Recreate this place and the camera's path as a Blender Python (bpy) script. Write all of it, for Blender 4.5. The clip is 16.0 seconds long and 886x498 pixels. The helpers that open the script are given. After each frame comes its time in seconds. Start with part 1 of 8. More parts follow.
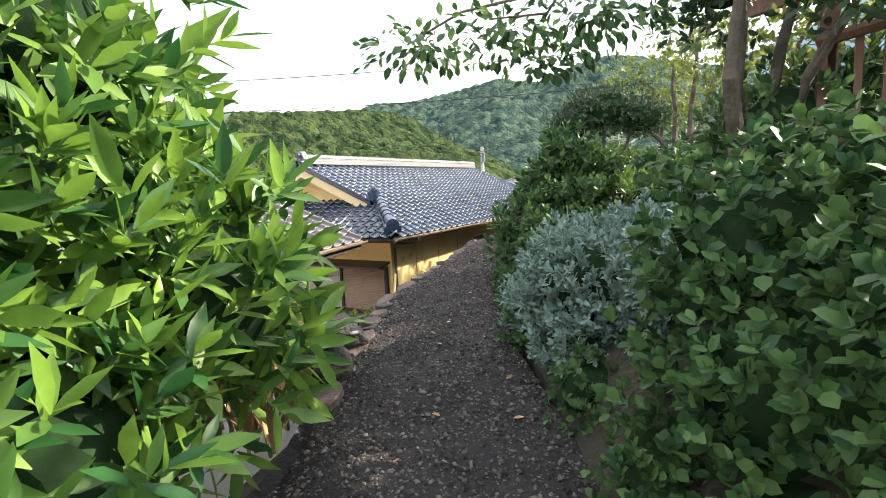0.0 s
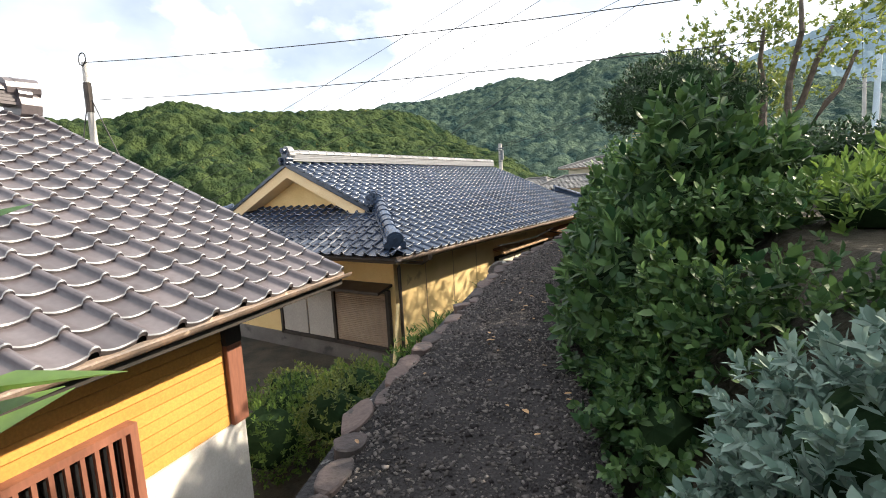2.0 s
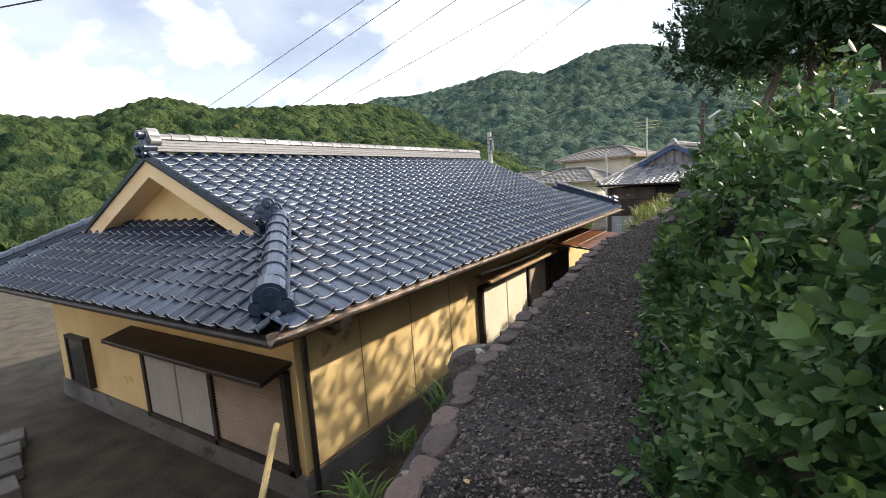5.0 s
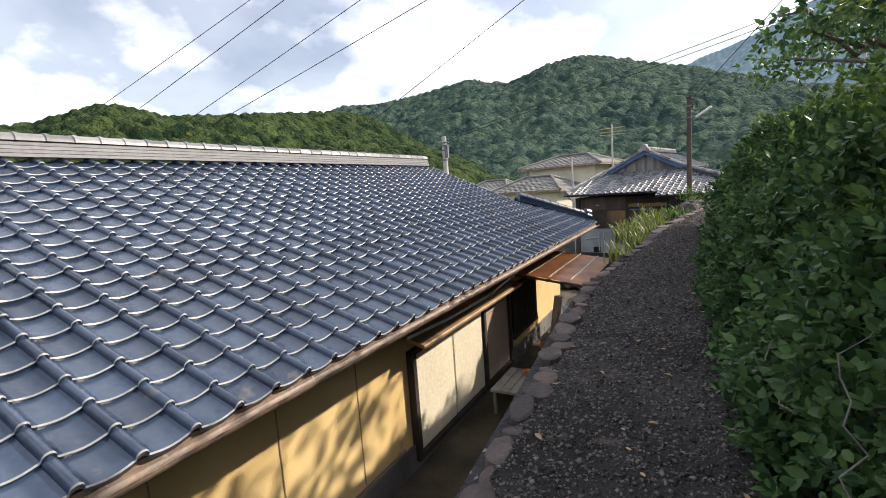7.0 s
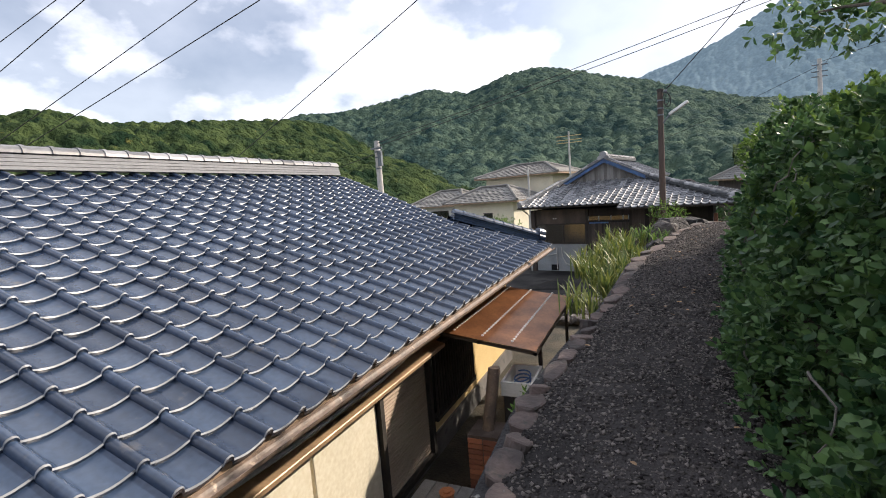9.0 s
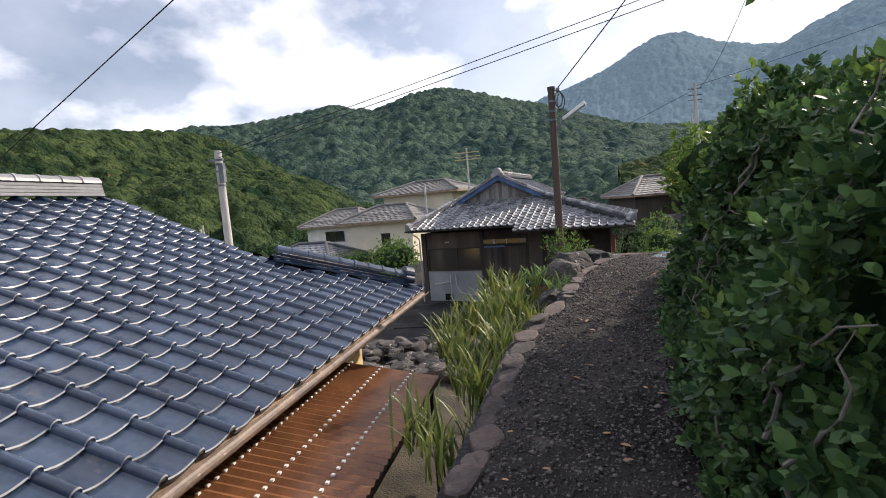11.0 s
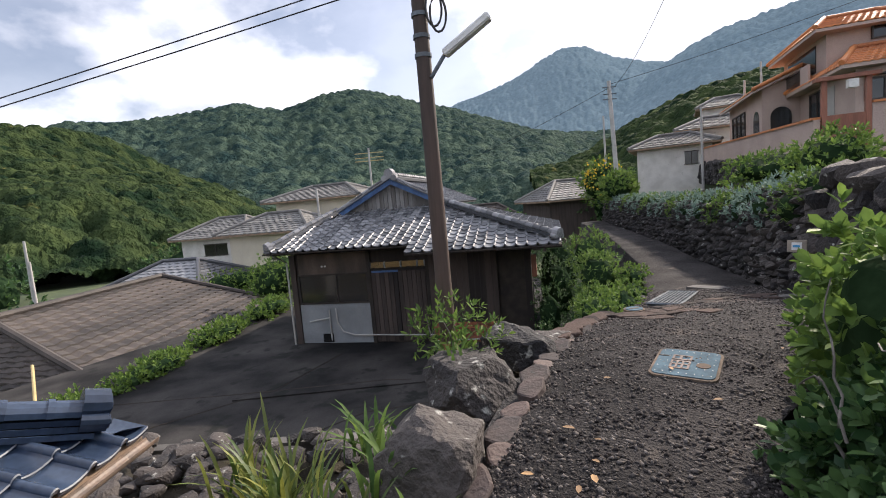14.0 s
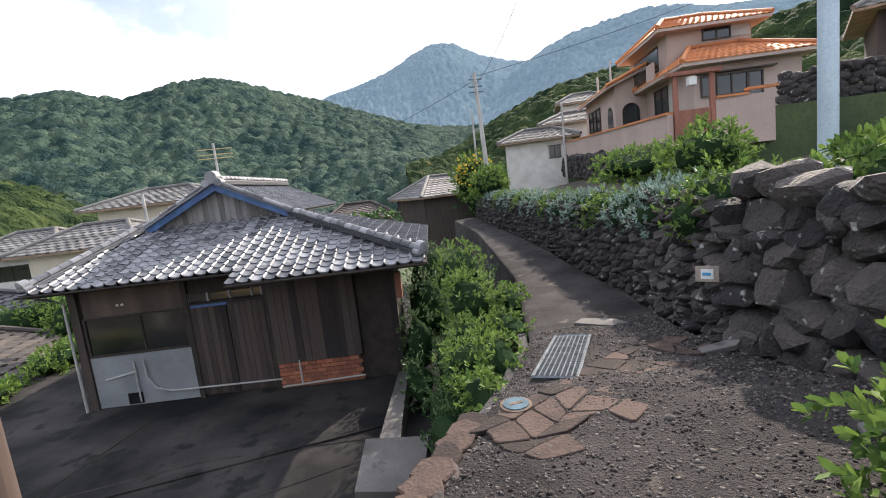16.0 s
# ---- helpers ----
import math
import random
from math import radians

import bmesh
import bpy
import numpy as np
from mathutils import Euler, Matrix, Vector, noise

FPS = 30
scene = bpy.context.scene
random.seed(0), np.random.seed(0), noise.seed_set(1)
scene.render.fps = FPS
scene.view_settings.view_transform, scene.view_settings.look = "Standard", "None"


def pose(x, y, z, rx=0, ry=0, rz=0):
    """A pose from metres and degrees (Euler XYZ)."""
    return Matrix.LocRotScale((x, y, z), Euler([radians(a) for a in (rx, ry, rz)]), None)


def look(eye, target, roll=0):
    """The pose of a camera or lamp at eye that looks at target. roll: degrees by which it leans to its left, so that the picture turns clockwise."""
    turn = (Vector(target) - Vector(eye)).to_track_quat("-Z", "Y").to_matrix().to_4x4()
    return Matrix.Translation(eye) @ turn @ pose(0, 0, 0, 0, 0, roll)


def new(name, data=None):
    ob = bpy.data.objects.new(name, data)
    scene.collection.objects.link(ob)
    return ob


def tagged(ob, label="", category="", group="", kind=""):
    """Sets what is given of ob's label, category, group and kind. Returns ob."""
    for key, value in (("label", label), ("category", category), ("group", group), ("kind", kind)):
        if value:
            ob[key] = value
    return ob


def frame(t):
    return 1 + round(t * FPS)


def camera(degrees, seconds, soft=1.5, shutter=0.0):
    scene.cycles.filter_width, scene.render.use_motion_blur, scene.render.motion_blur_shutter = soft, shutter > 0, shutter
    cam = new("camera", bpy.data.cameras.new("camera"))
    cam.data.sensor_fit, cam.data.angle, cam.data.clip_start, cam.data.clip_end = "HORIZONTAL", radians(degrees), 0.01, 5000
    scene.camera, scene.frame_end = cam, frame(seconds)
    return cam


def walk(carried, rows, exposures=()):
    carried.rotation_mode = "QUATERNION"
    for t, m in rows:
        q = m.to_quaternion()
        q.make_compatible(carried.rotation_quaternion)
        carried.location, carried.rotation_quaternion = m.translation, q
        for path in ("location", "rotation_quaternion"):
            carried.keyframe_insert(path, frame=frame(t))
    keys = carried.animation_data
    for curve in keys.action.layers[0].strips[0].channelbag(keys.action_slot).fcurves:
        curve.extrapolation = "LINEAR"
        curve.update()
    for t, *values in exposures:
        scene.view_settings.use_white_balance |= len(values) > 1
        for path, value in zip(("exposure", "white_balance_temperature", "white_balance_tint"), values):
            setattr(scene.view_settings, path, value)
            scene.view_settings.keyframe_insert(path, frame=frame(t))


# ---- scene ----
cam = camera(87.3, 16.0, soft=1.0)
PATH = [
    (0, (6.422, -8.327, 1.155), (5.377, -6.642, 0.897), -3.0),
    (0.5, (6.066, -7.776, 1.208), (5.006, -6.099, 0.952), -3.0),
    (1, (5.752, -7.245, 1.25), (4.683, -5.574, 0.996), -2.8),
    (1.5, (5.397, -6.763, 1.252), (4.316, -5.1, 1.002), -3.0),
    (2, (5.019, -6.191, 1.233), (3.928, -4.534, 0.976), -3.0),
    (2.5, (4.694, -5.638, 1.213), (3.596, -3.987, 0.948), -3.2),
    (3, (4.386, -5.044, 1.219), (3.284, -3.397, 0.949), -3.4),
    (3.2, (4.278, -4.809, 1.224), (3.179, -3.16, 0.955), -3.6),
    (5.3, (3.244, -2.015, 1.354), (2.183, -0.342, 1.075), -3.8),
    (5.5, (3.143, -1.754, 1.381), (2.092, -0.074, 1.108), -3.9),
    (6, (2.907, -1.059, 1.352), (1.885, 0.64, 1.088), -4.2),
    (6.5, (2.694, -0.288, 1.355), (1.705, 1.432, 1.1), -4.1),
    (7, (2.499, 0.427, 1.373), (1.548, 2.168, 1.12), -4.1),
    (7.5, (2.409, 1.241, 1.38), (1.497, 3.004, 1.134), -3.9),
    (8, (2.293, 1.992, 1.381), (1.419, 3.775, 1.142), -4.1),
    (8.5, (2.204, 2.742, 1.412), (1.357, 4.539, 1.179), -4.2),
    (9, (2.086, 3.466, 1.441), (1.277, 5.281, 1.215), -4.4),
    (9.5, (2.023, 4.201, 1.522), (1.268, 6.039, 1.295), -4.4),
    (10, (2.036, 4.947, 1.538), (1.419, 6.838, 1.328), -4.9),
    (10.2, (2.039, 5.25, 1.512), (1.479, 7.158, 1.306), -4.8),
    (12.3, (2.481, 8.636, 1.59), (2.114, 10.595, 1.419), -4.6),
    (12.5, (2.488, 8.928, 1.593), (2.145, 10.89, 1.407), -4.5),
    (13, (2.538, 9.621, 1.616), (2.236, 11.589, 1.431), -4.6),
    (13.5, (2.561, 10.283, 1.635), (2.342, 12.263, 1.45), -4.9),
    (14, (2.591, 10.983, 1.674), (2.496, 12.97, 1.475), -4.9),
    (14.5, (2.708, 11.617, 1.776), (2.793, 13.603, 1.552), -5.6),
    (15, (2.91, 12.237, 1.842), (3.169, 14.206, 1.599), -6.2),
    (15.5, (3.228, 12.809, 1.857), (3.583, 14.76, 1.598), -6.4),
    (16, (3.433, 13.251, 1.897), (3.832, 15.191, 1.624), -6.6),
]
EXPOSURES = [(0, 1.78, 6500, 9), (1.5, 1.55, 6500, 9), (2.5, 1.0, 6450, 11), (5.5, 0.98, 6350, 12), (7.5, 0.70, 6300, 13), (9, 0.68, 6250, 14), (12.5, 0.36, 6150, 16), (14.5, 0.64, 6150, 16), (16, 1.0, 6150, 15)]
walk(cam, [(t, look(eye, target, roll)) for t, eye, target, roll in PATH], EXPOSURES)

# ---- world and sun ----
SUN_AZ, SUN_EL = radians(43), radians(31)
world = bpy.data.worlds.new("sky")
scene.world = world
world.use_nodes = True
wn, wl = world.node_tree.nodes, world.node_tree.links
wn.clear()
w_out = wn.new("ShaderNodeOutputWorld")
w_bg = wn.new("ShaderNodeBackground")
w_sky = wn.new("ShaderNodeTexSky")
w_sky.sky_type, w_sky.sun_disc = "NISHITA", False
w_sky.sun_elevation, w_sky.sun_rotation = SUN_EL, SUN_AZ
w_sky.air_density, w_sky.dust_density = 1.0, 2.0
w_co = wn.new("ShaderNodeTexCoord")
w_map = wn.new("ShaderNodeMapping")
w_map.inputs["Scale"].default_value = (1.0, 1.0, 1.7)
w_map.inputs["Location"].default_value = (0.35, 0.1, 0.2)
w_no = wn.new("ShaderNodeTexNoise")
w_no.inputs["Scale"].default_value, w_no.inputs["Detail"].default_value = 2.6, 10.0
w_no.inputs["Roughness"].default_value = 0.52
w_ra = wn.new("ShaderNodeValToRGB")
w_ra.color_ramp.elements[0].position, w_ra.color_ramp.elements[1].position = 0.45, 0.54
w_ra.color_ramp.elements[0].color = (0.30, 0.30, 0.30, 1)
w_mix = wn.new("ShaderNodeMixRGB")
w_no2 = wn.new("ShaderNodeTexNoise")
w_no2.inputs["Scale"].default_value, w_no2.inputs["Detail"].default_value = 4.2, 9.0
w_cl = wn.new("ShaderNodeValToRGB")
w_cl.color_ramp.elements[0].position, w_cl.color_ramp.elements[1].position = 0.36, 0.62
w_cl.color_ramp.elements[0].color, w_cl.color_ramp.elements[1].color = (0.56, 0.58, 0.61, 1), (0.99, 0.99, 0.98, 1)
w_up = wn.new("ShaderNodeMixRGB")
w_up.blend_type, w_up.inputs["Fac"].default_value, w_up.inputs["Color2"].default_value = "MULTIPLY", 1.0, (12.5, 12.5, 12.7, 1)
wl.new(w_map.outputs["Vector"], w_no2.inputs["Vector"])
wl.new(w_no2.outputs["Fac"], w_cl.inputs["Fac"])
wl.new(w_cl.outputs["Color"], w_up.inputs["Color1"])
wl.new(w_up.outputs["Color"], w_mix.inputs["Color2"])
wl.new(w_co.outputs["Generated"], w_map.inputs["Vector"])
wl.new(w_map.outputs["Vector"], w_no.inputs["Vector"])
wl.new(w_no.outputs["Fac"], w_ra.inputs["Fac"])
wl.new(w_ra.outputs["Color"], w_mix.inputs["Fac"])
wl.new(w_sky.outputs["Color"], w_mix.inputs["Color1"])
wl.new(w_mix.outputs["Color"], w_bg.inputs["Color"])
w_bg.inputs["Strength"].default_value = 0.09
wl.new(w_bg.outputs["Background"], w_out.inputs["Surface"])

sun = new("sun", bpy.data.lights.new("sun", "SUN"))
sun.data.energy, sun.data.angle, sun.data.color = 4.4, radians(0.8), (1.0, 0.87, 0.68)
to_sun = Vector((math.sin(SUN_AZ) * math.cos(SUN_EL), math.cos(SUN_AZ) * math.cos(SUN_EL), math.sin(SUN_EL)))
sun.matrix_world = look(to_sun * 60, (0, 0, 0))


# ---- materials ----
def mat(name, col, col2=None, rough=0.7, scale=3.0, fine=40.0, bump=0.3, dist=0.01, metal=0.0, spec=0.5, isl=0.0, obj=0.0,
        trans=0.0, emit=0.0, coat=0.0, stain=None, stain_at=0.6, stretch=(1, 1, 1), ramp=(0.35, 0.65)):
    """A surface with two scales of variation: broad patches between two colours and fine grain in bump and tone."""
    m = bpy.data.materials.new(name)
    m.use_nodes = True
    n, l = m.node_tree.nodes, m.node_tree.links
    p = n["Principled BSDF"]
    co = n.new("ShaderNodeTexCoord")
    mp = n.new("ShaderNodeMapping")
    mp.inputs["Scale"].default_value = stretch
    geo = n.new("ShaderNodeNewGeometry")
    l.new(geo.outputs["Position"], mp.inputs["Vector"])
    big, small = n.new("ShaderNodeTexNoise"), n.new("ShaderNodeTexNoise")
    big.inputs["Scale"].default_value, big.inputs["Detail"].default_value = scale, 5
    small.inputs["Scale"].default_value, small.inputs["Detail"].default_value = fine, 4
    l.new(mp.outputs["Vector"], big.inputs["Vector"])
    l.new(mp.outputs["Vector"], small.inputs["Vector"])
    ra = n.new("ShaderNodeValToRGB")
    col2 = col2 or tuple(c * 0.75 for c in col)
    ra.color_ramp.elements[0].color, ra.color_ramp.elements[1].color = (*col2, 1), (*col, 1)
    ra.color_ramp.elements[0].position, ra.color_ramp.elements[1].position = ramp
    fac = big.outputs["Fac"]
    for amount, source in ((isl, geo.outputs["Random Per Island"]), (obj, None)):
        if amount:
            if source is None:
                source = n.new("ShaderNodeObjectInfo").outputs["Random"]
            mx = n.new("ShaderNodeMix")
            mx.inputs["Factor"].default_value = amount
            l.new(fac, mx.inputs["A"])
            l.new(source, mx.inputs["B"])
            fac = mx.outputs["Result"]
    l.new(fac, ra.inputs["Fac"])
    base = ra.outputs["Color"]
    if stain:
        sn = n.new("ShaderNodeTexNoise")
        sn.inputs["Scale"].default_value, sn.inputs["Detail"].default_value = scale * 2.7, 8
        l.new(mp.outputs["Vector"], sn.inputs["Vector"])
        sr = n.new("ShaderNodeValToRGB")
        sr.color_ramp.elements[0].position, sr.color_ramp.elements[1].position = stain_at, stain_at + 0.08
        l.new(sn.outputs["Fac"], sr.inputs["Fac"])
        sm = n.new("ShaderNodeMixRGB")
        sm.inputs["Color2"].default_value = (*stain, 1)
        l.new(sr.outputs["Color"], sm.inputs["Fac"])
        l.new(base, sm.inputs["Color1"])
        base = sm.outputs["Color"]
    tone = n.new("ShaderNodeMixRGB")
    tone.blend_type, tone.inputs["Fac"].default_value = "OVERLAY", 0.35
    l.new(base, tone.inputs["Color1"])
    l.new(small.outputs["Fac"], tone.inputs["Color2"])
    l.new(tone.outputs["Color"], p.inputs["Base Color"])
    p.inputs["Roughness"].default_value, p.inputs["Metallic"].default_value = rough, metal
    p.inputs["Specular IOR Level"].default_value = spec
    p.inputs["Coat Weight"].default_value = coat
    if bump:
        bp = n.new("ShaderNodeBump")
        bp.inputs["Strength"].default_value, bp.inputs["Distance"].default_value = bump, dist
        l.new(small.outputs["Fac"], bp.inputs["Height"])
        l.new(bp.outputs["Normal"], p.inputs["Normal"])
    if trans:
        tr = n.new("ShaderNodeBsdfTranslucent")
        l.new(tone.outputs["Color"], tr.inputs["Color"])
        ms = n.new("ShaderNodeMixShader")
        ms.inputs["Fac"].default_value = trans
        l.new(p.outputs["BSDF"], ms.inputs[1])
        l.new(tr.outputs["BSDF"], ms.inputs[2])
        l.new(ms.outputs["Shader"], n["Material Output"].inputs["Surface"])
    # Glow of the base colour, for haze painted on the far hills.
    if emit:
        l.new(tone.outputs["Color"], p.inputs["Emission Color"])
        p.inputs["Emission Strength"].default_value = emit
    return m


